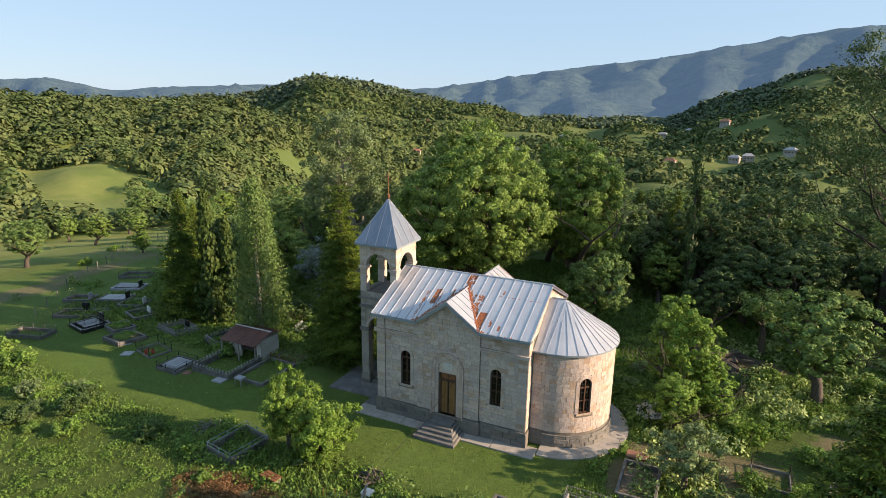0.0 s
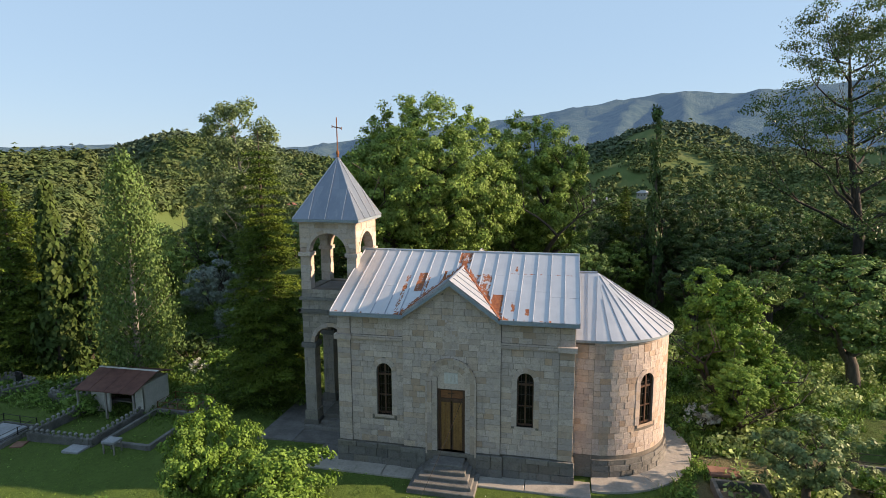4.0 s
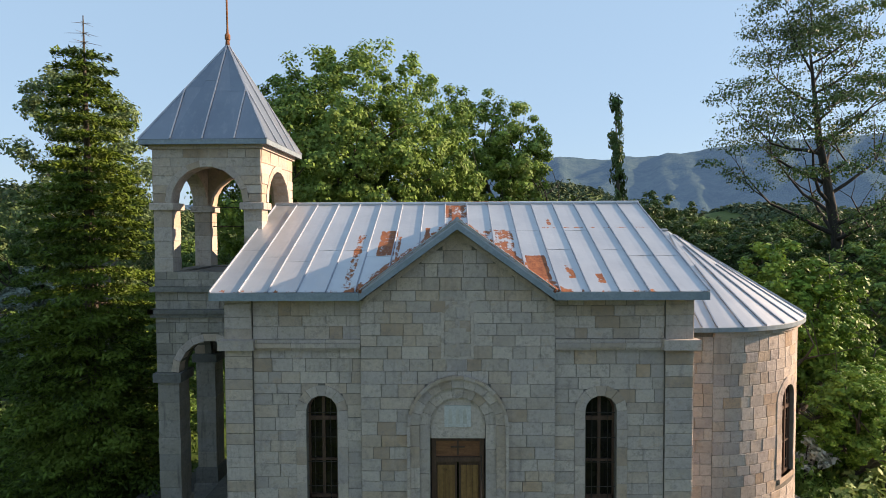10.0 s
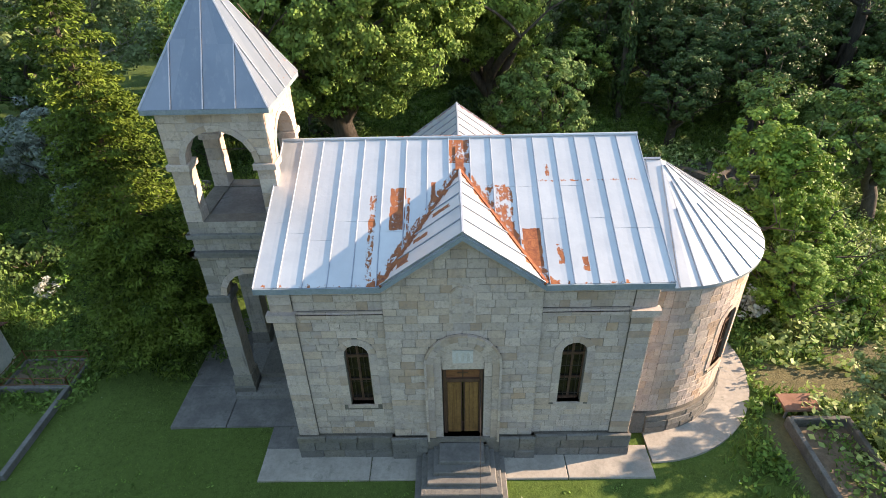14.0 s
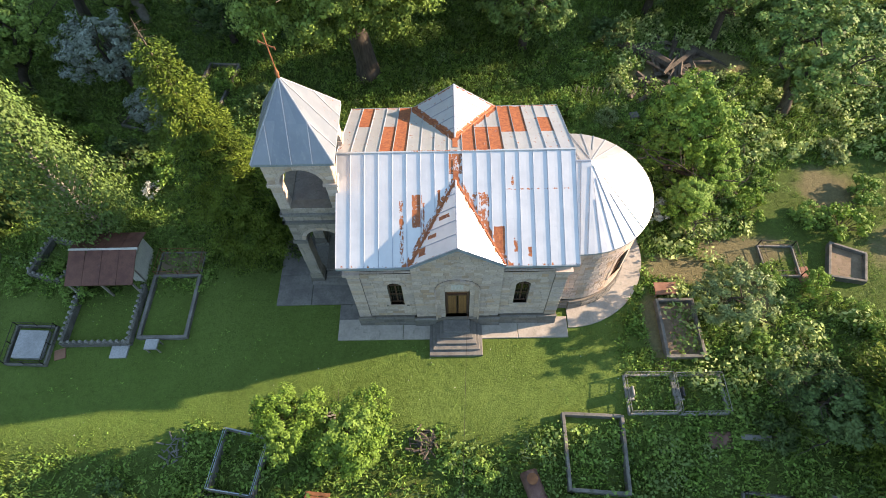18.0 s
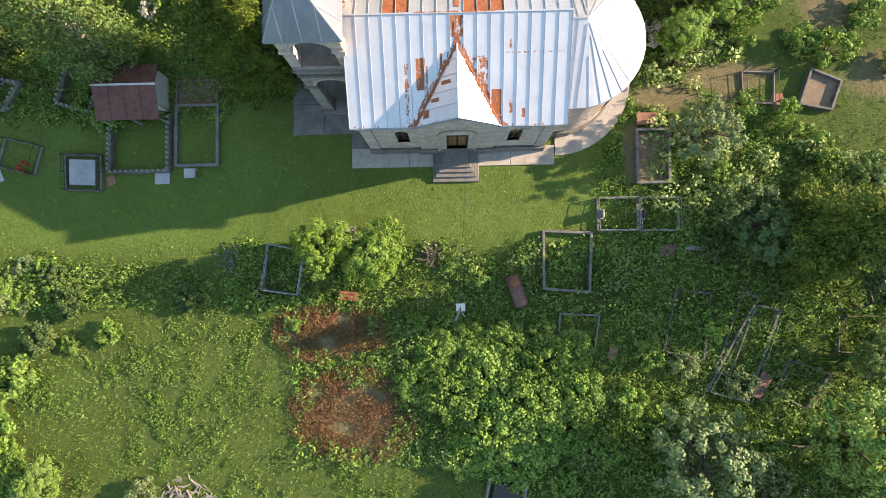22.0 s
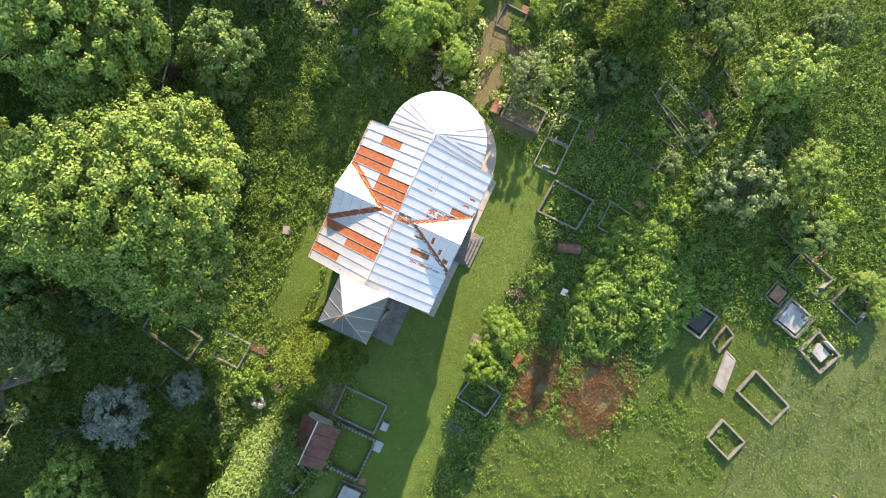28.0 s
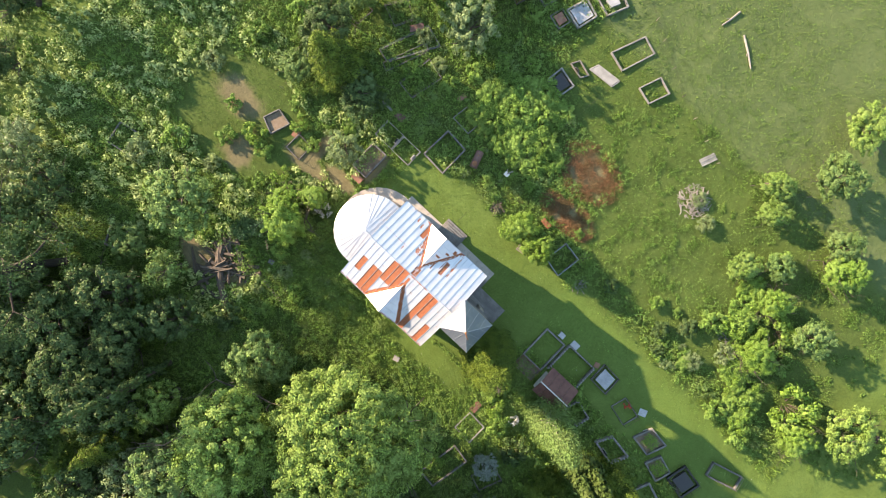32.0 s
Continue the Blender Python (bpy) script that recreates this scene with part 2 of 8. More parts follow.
def roof_mat(name, full_rust=0.0, dull=1.0):
    """Galvanised sheet, dull and spotted, with rust that runs along the valleys of the two cross gables."""
    n = Nodes(name)
    x, y, z = n.xyz()
    u = n.math("ABSOLUTE", x)
    v = n.math("ABSOLUTE", n.math("SUBTRACT", y, 4.45))
    d = n.math("DIVIDE", n.math("SUBTRACT", n.math("ADD", n.math("MULTIPLY", u, 3.45), n.math("MULTIPLY", n.math("SUBTRACT", 4.8, v), 2.15)), 7.42), 4.06)
    streak = n.noise(2.6, 6, 0.75, stretch=(2.6, 0.9, 1.0), warp=0.3)
    patch = n.noise(5.0, 5, 0.75, warp=0.5)
    near = n.ramp(n.math("ABSOLUTE", n.math("SUBTRACT", d, 0.08)), 0.12, 0.26, 1.0, 0.0)
    front = n.ramp(y, 4.4, 4.6, 0.0, 0.085)
    amount = n.math("ADD", n.math("MULTIPLY", near, 0.2), front)
    for cx, hx, cy, hy, much in ((-2.47, .10, 1.1, 1.3, .19), (-1.77, .22, 1.95, .68, .24), (-1.48, .05, 1.7, .6, .22), (-.77, .06, 2.5, .32, .28), (1.24, .23, 1.9, .7, .2), (1.9, .23, .7, .55, .38),
                                 (2.61, .08, .5, .3, .22), (3.24, .08, .2, .2, .24), (2.55, .06, 3.17, .22, .22), (3.75, 1.5, 2.8, .035, .15), (-.1, 1.9, 4.5, .07, .22),
                                 (-.55, .24, 1.5, .1, .24), (-1.1, .2, .75, .1, .24), (-1.55, .15, .15, .2, .26), (1.0, .3, 2.5, .2, .16)):
        dx = n.math("SUBTRACT", n.math("ABSOLUTE", n.math("SUBTRACT", x, cx)), hx)
        dy = n.math("SUBTRACT", n.math("ABSOLUTE", n.math("SUBTRACT", y, cy)), hy)
        amount = n.math("MAXIMUM", amount, n.ramp(n.math("MAXIMUM", dx, dy), -0.03, 0.05, much, 0.0))
    amount = n.math("MULTIPLY", amount, n.ramp(u, 5.6, 5.7, 1.0, 0.0))
    amount = n.math("ADD", amount, full_rust)
    eave = n.ramp(v, 4.62, 4.78, 0.0, 0.13)
    eave = n.math("MULTIPLY", eave, n.ramp(u, 5.6, 5.7, 1.0, 0.0))
    s = n.math("ADD", n.math("MULTIPLY", n.math("ADD", streak, patch), 0.5), n.math("ADD", amount, eave))
    rust = n.ramp(s, 0.655, 0.70)
    big, fine = n.noise(0.8, 4, 0.6), n.noise(30, 3, 0.7)
    c = n.mix(n.ramp(big, 0.3, 0.75), tuple(v * dull ** k for v, k in zip((0.47, 0.49, 0.515), (1.2, 1, .8))), tuple(v * dull ** k for v, k in zip((0.56, 0.575, 0.59), (1.2, 1, .8))))
    c = n.mix(n.ramp(n.noise(3.0, 6, 0.7, stretch=(2, 0.7, 1)), 0.5, 0.8, 0.0, 0.35), c, (0.40, 0.41, 0.42))
    c = n.mix(n.math("MULTIPLY", n.piece(), 0.20), c, (0.38, 0.40, 0.44))
    r = n.mix(n.ramp(patch, 0.35, 0.65), (0.19, 0.048, 0.021), (0.36, 0.115, 0.043))
    r = n.mix(n.ramp(fine, 0.4, 0.8, 0, 0.5), r, (0.13, 0.035, 0.018))
    c = n.mix(rust, c, r)
    n.bump(n.math("ADD", n.math("MULTIPLY", big, 3.0), n.math("MULTIPLY", fine, 0.12)), 0.25, 0.03)
    return n.done(c, n.ramp(rust, 0, 1, 0.42, 0.85), n.ramp(rust, 0, 1, 0.55, 0.0), 0.5)


M_STONE = stone_mat("sandstone", [(0.475, 0.40, 0.365), (0.585, 0.485, 0.415), (0.535, 0.40, 0.30), (0.50, 0.335, 0.22), (0.65, 0.55, 0.475)], 0.45)
M_TRIM = stone_mat("carved sandstone", [(0.495, 0.41, 0.37), (0.59, 0.48, 0.405), (0.54, 0.405, 0.31), (0.51, 0.36, 0.25), (0.65, 0.545, 0.47)], 0.5)
M_PLINTH = stone_mat("weathered base stone", [(0.17, 0.165, 0.155), (0.24, 0.23, 0.21), (0.20, 0.185, 0.16), (0.30, 0.27, 0.22), (0.12, 0.12, 0.115)], 0.6, 0.8)
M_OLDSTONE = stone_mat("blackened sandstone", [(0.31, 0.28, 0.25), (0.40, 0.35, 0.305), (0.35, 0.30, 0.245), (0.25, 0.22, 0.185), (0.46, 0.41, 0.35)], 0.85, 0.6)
M_MORTAR = plain_mat("mortar", (0.135, 0.118, 0.10), (0.21, 0.185, 0.155), 3.0, 0.95)
M_CONCRETE = plain_mat("concrete", (0.29, 0.265, 0.235), (0.38, 0.345, 0.305), 0.9, 0.9, spots=((0.22, 0.21, 0.18), 0.58))
M_DARKCON = plain_mat("damp concrete", (0.115, 0.11, 0.105), (0.185, 0.178, 0.168), 1.2, 0.85, spots=((0.10, 0.10, 0.09), 0.58))
M_ROOF = roof_mat("galvanised roof sheet")
M_ROOFRUST = roof_mat("rusted roof sheet", 0.22)
# tower roof: the same sheet, darkened and blued to match its shaded faces
M_ROOFSHADE = roof_mat("dull blue-grey zinc sheet", 0.0, 0.4)
M_VALLEY = roof_mat("rust-spotted flashing", 0.10)
# darker and bluer than the sheet: the seams' shadow lines put into colour
M_SEAM = plain_mat("seam of roof sheet", (0.31, 0.35, 0.41), (0.42, 0.46, 0.52), 2.0, 0.45, 0.5, 0.1)
M_FASCIA = plain_mat("blue-grey painted gutter", (0.20, 0.26, 0.30), (0.27, 0.33, 0.37), 2.0, 0.55, 0.2, 0.1)
M_DOOR = plain_mat("varnished planks", (0.17, 0.08, 0.03), (0.29, 0.15, 0.055), 1.6, 0.5, 0, 0.3, ((0.10, 0.05, 0.02), 0.62), stretch=(9, 9, 0.7))
M_TRANSOM = plain_mat("red-brown varnished wood", (0.17, 0.062, 0.028), (0.27, 0.11, 0.05), 2.0, 0.5, 0, 0.3, stretch=(0.7, 6, 6))
M_FRAME = plain_mat("dark stained wood", (0.07, 0.034, 0.022), (0.125, 0.065, 0.042), 3.0, 0.6, stretch=(4, 4, 0.6))
M_IRON = plain_mat("dark iron", (0.03, 0.028, 0.027), (0.07, 0.055, 0.045), 6.0, 0.6, 0.5)
M_RUST = plain_mat("rusted iron", (0.16, 0.062, 0.03), (0.27, 0.11, 0.05), 3.0, 0.85, 0.1, 0.4)
M_BROWN = plain_mat("brown painted sheet", (0.10, 0.035, 0.028), (0.17, 0.07, 0.05), 2.0, 0.6, 0.1, 0.2, ((0.25, 0.20, 0.17), 0.66))
M_TANK = plain_mat("dull red-brown steel", (0.13, 0.06, 0.05), (0.20, 0.11, 0.09), 2.5, 0.6, 0.3, 0.2)
M_WHITE = plain_mat("old white paint", (0.46, 0.45, 0.42), (0.60, 0.59, 0.56), 2.5, 0.7, spots=((0.35, 0.33, 0.29), 0.64))
M_PLASTER = plain_mat("plaster", (0.45, 0.43, 0.38), (0.57, 0.54, 0.48), 1.5, 0.9, spots=((0.27, 0.25, 0.22), 0.6))
M_GREYWOOD = plain_mat("grey weathered wood", (0.21, 0.19, 0.165), (0.33, 0.30, 0.26), 2.0, 0.85, 0, 0.4, stretch=(1, 5, 1), vary=0.6)
M_GRAVE = plain_mat("grave concrete", (0.085, 0.083, 0.076), (0.165, 0.158, 0.146), 1.5, 0.9, 0, 0.4, ((0.06, 0.066, 0.045), 0.56))
M_GRAVELIGHT = plain_mat("pale grave concrete", (0.17, 0.168, 0.158), (0.29, 0.285, 0.268), 1.5, 0.85, 0, 0.3, ((0.12, 0.125, 0.10), 0.58))
M_GRAVEMID = plain_mat("weathered grey grave concrete", (0.120, 0.118, 0.108), (0.215, 0.210, 0.195), 1.5, 0.88, 0, 0.35, ((0.085, 0.09, 0.066), 0.57))
M_GRANITE = plain_mat("black granite", (0.012, 0.012, 0.013), (0.03, 0.03, 0.032), 20.0, 0.2, 0, 0.02)
M_SLATE = plain_mat("grey slab", (0.22, 0.23, 0.24), (0.33, 0.34, 0.355), 1.2, 0.6, 0, 0.15, ((0.15, 0.15, 0.15), 0.62))
M_BLUE = plain_mat("blue-grey painted rail", (0.20, 0.27, 0.32), (0.30, 0.37, 0.41), 2.0, 0.6)
M_EARTH = plain_mat("bare earth", (0.13, 0.095, 0.065), (0.21, 0.155, 0.11), 1.5, 0.95, 0, 0.6, ((0.07, 0.085, 0.03), 0.58))
M_BARK = plain_mat("bark", (0.05, 0.04, 0.032), (0.11, 0.09, 0.072), 2.5, 0.9, 0, 0.7, stretch=(3, 3, 0.6))
M_DARKBARK = plain_mat("dark bark", (0.022, 0.018, 0.015), (0.055, 0.045, 0.037), 2.5, 0.9, 0, 0.7, stretch=(3, 3, 0.6))
M_PALEBARK = plain_mat("pale bark", (0.22, 0.20, 0.175), (0.36, 0.335, 0.30), 2.0, 0.85, 0, 0.5, ((0.08, 0.07, 0.06), 0.62))
M_RED = plain_mat("red cloth flowers", (0.42, 0.025, 0.02), (0.60, 0.06, 0.03), 9.0, 0.7)
M_BRICK = plain_mat("red brick slab", (0.19, 0.09, 0.06), (0.27, 0.135, 0.095), 2.0, 0.9, 0, 0.3)
M_GREEN = plain_mat("green painted rail", (0.05, 0.10, 0.08), (0.09, 0.15, 0.12), 2.0, 0.6)

n = Nodes("window glass")
M_GLASS = n.done(n.mix(n.ramp(n.noise(2.5), 0.4, 0.7), (0.008, 0.007, 0.006), (0.022, 0.018, 0.015)), 0.15, 0, 0.3)

L_LIME = leaf_mat("broad leaves", (0.036, 0.080, 0.016), (0.225, 0.375, 0.085), (0.240, 0.355, 0.100), 0.55, 0.24)
L_MID = leaf_mat("green leaves", (0.034, 0.070, 0.017), (0.175, 0.310, 0.090), (0.190, 0.295, 0.105), 0.55, 0.22)
L_DARK = leaf_mat("dark leaves", (0.020, 0.045, 0.014), (0.086, 0.160, 0.052), (0.100, 0.165, 0.062), 0.45, 0.15)
L_BRIGHT = leaf_mat("young bright leaves", (0.060, 0.135, 0.020), (0.185, 0.335, 0.058), (0.190, 0.315, 0.075), 0.55, 0.24)
L_GREY = leaf_mat("grey-green leaves", (0.098, 0.150, 0.062), (0.215, 0.299, 0.139), (0.186, 0.277, 0.101))
L_SILVER = leaf_mat("silvery leaves", (0.169, 0.222, 0.197), (0.276, 0.343, 0.308), (0.207, 0.266, 0.206), 0.6, 0.2)
L_NEEDLE = leaf_mat("spruce needles", (0.012, 0.030, 0.009), (0.100, 0.172, 0.028), (0.175, 0.250, 0.040), 0.55, 0.10)
L_CYPRESS = leaf_mat("cypress scales", (0.026, 0.056, 0.014), (0.065, 0.118, 0.031), (0.080, 0.121, 0.033), 0.6, 0.12)
L_GRASS = leaf_mat("grass blades", (0.060, 0.124, 0.023), (0.175, 0.304, 0.063), (0.175, 0.268, 0.080), 0.55, 0.28)
L_WEED = leaf_mat("weed leaves", (0.040, 0.098, 0.020), (0.170, 0.322, 0.068), (0.188, 0.312, 0.080), 0.55, 0.24)
L_HERB = leaf_mat("pale herb leaves", (0.150, 0.235, 0.075), (0.370, 0.490, 0.180), (0.360, 0.455, 0.200), 0.55, 0.26)
L_BROWN = leaf_mat("dry bracken", (0.140, 0.070, 0.034), (0.290, 0.160, 0.085), (0.130, 0.100, 0.045), 0.8, 0.3)
L_FLOWER = leaf_mat("white blossom", (0.527, 0.548, 0.495), (0.629, 0.654, 0.601), (0.468, 0.513, 0.398), 0.7, 0.3)
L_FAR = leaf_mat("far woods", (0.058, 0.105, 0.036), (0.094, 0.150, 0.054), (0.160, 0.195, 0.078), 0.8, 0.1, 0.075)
# paler and bluer than the leaves themselves: distance haze put into the colour
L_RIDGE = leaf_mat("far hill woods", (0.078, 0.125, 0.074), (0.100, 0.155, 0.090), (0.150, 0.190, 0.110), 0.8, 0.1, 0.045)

# ---- ground: plateau, valley, hills ----
FAR = [(-180, 1), (-90, 1.2), (-62, 1.8), (-58.8, 2.0), (-54.5, 1.1), (-51.4, 1.5), (-45.8, 1.8), (-42, 2.0), (-30, 1.7), (-25.7, 1.95), (-21.3, 2.6), (-16.9, 3.3), (-11, 4.1), (-4.8, 4.65),
       (.4, 5.4), (3.9, 5.9), (6, 6.2), (8.7, 6.5), (11, 6.6), (14.8, 6.3), (18, 6.4), (21.9, 6.5), (26, 7.0), (30, 7.2), (45, 7), (90, 3), (180, 1)]
HILL = [(-180, .9), (-64, .9), (-61, .76), (-59, .4), (-56.5, -.1), (-55.5, -.5), (-53.5, -.05), (-51, .55), (-48.5, .6), (-45.5, .05), (-42.5, -.8), (-40, -1.65), (-36, -3), (-32, -4.6), (-27, -5.8), (180, -5.8)]
MID = [(-180, -0.4), (-61, -0.4), (-52, 0), (-48, 0.3), (-45, 0.9), (-41.8, 1.6), (-37.6, 2.25), (-33.3, 2), (-30, 1.65), (-26.8, 1.1), (-22.9, -0.1), (-18, -0.8), (-15, -1.1),
       (-4.3, -0.95), (-1.1, -0.25), (2.7, 1.3), (6.3, 2.7), (9, 3.05), (11.5, 2.95), (14.8, 1.9), (17.4, 0.6), (20, 0.6), (40, 0.6), (180, 0)]


def along(tab, a):
    return float(np.interp(a, [p[0] for p in tab], [p[1] for p in tab]))


def ground_z(x, y):
    r = math.hypot(x, y)
    out = max(abs(x - 1) - 9, abs(y - 4) - 5.2, 0)
    z = -0.03 - 0.3 * smooth(0, 8, out)
    if r < 75:
        z += (0.16 * noise.noise((x / 5, y / 5, 0)) + 0.05 * noise.noise((x / 1.3, y / 1.3, 3))) * smooth(1.5, 6, out)
    if r < 55:
        return z
    az = math.degrees(math.atan2(x, y))
    west = smooth(38, 52, abs(az))
    valley = -40 * (1 - west) - 7 * west
    r1 = 230 * (1 - west) + 120 * west
    z += (valley + 0.3) * smooth(55, r1, r)
    hill = 13 + 455 * math.tan(radians(along(HILL, az)))
    z += (hill - valley) * smooth(r1, 430, r)
    mid = 20 + 1100 * math.tan(radians(along(MID, az)))
    z += (mid - hill) * smooth(470, 1100, r) - 26 * smooth(440, 600, r) * (1 - smooth(680, 1000, r)) * smooth(-30, -42, az)
    z += -60 * smooth(1100, 1500, r)
    z += (min(r, 1500) / 60 * 1.9 * noise.noise((x / r * 9, y / r * 9, math.log(r) * 6))) * smooth(70, 220, r) * (1 - 0.6 * smooth(900, 1100, r))
    return z


def far_z(x, y):
    r, az = math.hypot(x, y), math.degrees(math.atan2(x, y))
    top = 20 + 3600 * math.tan(radians(along(FAR, az)))
    z = -60 + (top + 60) * smooth(1500, 3600, r) - 120 * smooth(3600, 4400, r)
    fold = abs(noise.noise((x / r * 14, y / r * 14, r / 1700))) * 150 + noise.noise((x / 170, y / 170, 4)) * 26
    return z - fold * smooth(1500, 2300, r) * (1 - smooth(3300, 3600, r)) + 9 * noise.noise((x / 60, y / 60, 1))


def polar_sheet(name, rings, turns, height, mat):
    verts, faces = [], []
    for r in rings:
        for k in range(turns):
            a = 2 * math.pi * k / turns
            x, y = r * math.sin(a), r * math.cos(a)
            verts.append((x, y, height(x, y)))
    for i in range(len(rings) - 1):
        for k in range(turns):
            faces.append((i * turns + k, i * turns + (k + 1) % turns, (i + 1) * turns + (k + 1) % turns, (i + 1) * turns + k))
    me = quick_mesh(name, verts, np.array(faces)[:, ::-1], mat, True)
    me.flip_normals() if me.polygons[len(faces) // 2].normal.z < 0 else None
    return new(name, me)


n = Nodes("grass and soil")
x, y, z = n.xyz()
big, mid_, fine = n.noise(0.045, 5, 0.6), n.noise(0.4, 6, 0.7), n.noise(5, 8, 0.85)
tiny = n.noise(22, 4, 0.8)
c = n.mix(n.ramp(big, 0.35, 0.65), (0.070, 0.132, 0.026), (0.092, 0.148, 0.036))
c = n.mix(n.ramp(mid_, 0.38, 0.66, 0.0, 0.75), c, (0.063, 0.107, 0.021))
c = n.mix(n.ramp(fine, 0.42, 0.66, 0.0, 0.75), c, (0.037, 0.063, 0.013))
c = n.mix(n.ramp(tiny, 0.45, 0.7, 0.0, 0.55), c, (0.140, 0.200, 0.058))
c = n.mix(n.ramp(n.noise(1.4, 6, 0.75), 0.64, 0.78, 0.0, 0.3), c, (0.135, 0.130, 0.066))
# overgrown ground is painted darker, so gaps between the weed leaves stay dark
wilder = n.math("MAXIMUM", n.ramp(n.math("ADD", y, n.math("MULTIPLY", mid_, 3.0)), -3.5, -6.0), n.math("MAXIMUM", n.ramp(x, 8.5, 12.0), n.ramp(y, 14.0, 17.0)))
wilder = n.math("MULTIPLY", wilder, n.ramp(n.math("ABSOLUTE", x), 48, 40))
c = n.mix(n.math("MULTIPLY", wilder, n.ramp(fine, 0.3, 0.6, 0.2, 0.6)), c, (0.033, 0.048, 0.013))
edge = n.math("ADD", y, n.math("MULTIPLY", n.math("SUBTRACT", n.noise(0.16, 5, 0.7), 0.5), 5.0))
pasture = n.math("MULTIPLY", n.ramp(edge, -28.0, -30.5), n.ramp(n.math("ADD", x, n.math("MULTIPLY", mid_, 5.0)), 18, 9))
c = n.mix(n.math("MULTIPLY", pasture, 0.8), c, n.mix(n.ramp(n.noise(0.9, 6, 0.7), 0.35, 0.7), (0.073, 0.108, 0.042), (0.096, 0.129, 0.055)))
c = n.mix(n.math("MULTIPLY", pasture, n.ramp(fine, 0.46, 0.62, 0.0, 0.55)), c, (0.063, 0.085, 0.028))


def patch(n, cx, cy, rx, ry, soft=0.35):
    dx = n.math("DIVIDE", n.math("SUBTRACT", x, cx), rx)
    dy = n.math("DIVIDE", n.math("SUBTRACT", y, cy), ry)
    d = n.math("SQRT", n.math("ADD", n.math("MULTIPLY", dx, dx), n.math("MULTIPLY", dy, dy)))
    d = n.math("ADD", d, n.math("MULTIPLY", n.math("SUBTRACT", mid_, 0.5), 1.6))
    return n.ramp(d, 1.0 + soft, 1.0 - soft)


BARE = ((-8.0, -11.2, 2.8, 1.4), (-6.6, -16.2, 3.2, 2.3), (13.2, 3.2, 2.1, 1.0), (17, 4.6, 3.0, 1.0), (17.0, 2.2, 0.8, 2.6), (27.5, 4.2, 3.2, 1.6), (19.3, 20.4, 2.4, 1.7), (11.0, -0.5, 0.8, 2.2), (23.6, 8.9, 1.9, 1.6),
                       (16.5, 19.5, 3.4, 1.3), (-54.5, 5, 1.9, 6), (-56.5, 14, 2.0, 6), (-60, 22, 5, 2.4), (-70, 24, 8, 2.0), (-62, 38, 6, 2.5), (-75, 22, 7, 1.6), (-100, 55, 9, 3), (-52, 33, 6, 1.2), (-66, 28, 16, 0.9))
bare = patch(n, *BARE[0])
for cx, cy, rx, ry in BARE[1:]:
    bare = n.math("MAXIMUM", bare, patch(n, cx, cy, rx, ry))
c = n.mix(n.math("MULTIPLY", bare, 0.66), c, n.mix(n.ramp(fine, 0.35, 0.7), (0.185, 0.135, 0.090), (0.105, 0.085, 0.055)))
r_ = n.math("SQRT", n.math("ADD", n.math("MULTIPLY", x, x), n.math("MULTIPLY", y, y)))
c = n.mix(n.ramp(r_, 55, 85, 0.0, 0.8), c, n.mix(n.ramp(n.noise(0.035, 6, 0.65), 0.4, 0.6), (0.118, 0.165, 0.042), (0.205, 0.222, 0.072)))
c = n.mix(n.ramp(r_, 215, 290, 0.0, 0.6), c, (0.060, 0.095, 0.036))
n.bump(n.math("ADD", n.math("MULTIPLY", mid_, 2.0), fine), 0.7, 0.12)
M_GROUND = n.done(c, 0.95, 0, 0.15)

rings = [0.01] + [1.3 * i for i in range(1, 48)] + [62.5 * 1.04 ** i for i in range(0, 88)]
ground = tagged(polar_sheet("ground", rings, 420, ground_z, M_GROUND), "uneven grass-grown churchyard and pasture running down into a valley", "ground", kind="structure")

# blue haze is painted in: bluish base colour plus a faint blue emission
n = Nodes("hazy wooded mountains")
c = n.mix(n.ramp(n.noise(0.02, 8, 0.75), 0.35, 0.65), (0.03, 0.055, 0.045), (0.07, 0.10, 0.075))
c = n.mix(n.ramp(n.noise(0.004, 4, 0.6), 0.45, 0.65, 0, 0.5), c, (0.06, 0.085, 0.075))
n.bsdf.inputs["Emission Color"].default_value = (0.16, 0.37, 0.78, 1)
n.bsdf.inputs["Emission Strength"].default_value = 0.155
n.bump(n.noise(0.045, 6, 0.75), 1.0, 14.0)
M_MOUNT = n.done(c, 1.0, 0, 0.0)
tagged(polar_sheet("backdrop", [1500 * 1.018 ** i for i in range(0, 60)], 540, far_z, M_MOUNT), "distant wooded mountains with painted blue haze", "mountain", kind="structure")

# ---- church ----
church = thing("church", "small sandstone church with apse and rust-streaked metal roof", "church")


def face_south(u, n, w, y0=0.0):
    return Vector((u, y0 - n, w))


def face_west(u, n, w):
    return Vector((-5.25 - n, u, w))


def face_north(u, n, w):
    return Vector((u, 8.85 + n, w))


def face_east(u, n, w):
    return Vector((5.25 + n, u, w))


CX, CY, CR = 6.1, 4.42, 3.5


def face_apse(u, n, w):
    a = u / CR
    return Vector((CX + (CR + n) * math.cos(a), CY + (CR + n) * math.sin(a), w))


def arch_top(u, op):
    uc, half, sill, spring = op
    return spring + math.sqrt(max(0.0, half * half - (u - uc) ** 2))


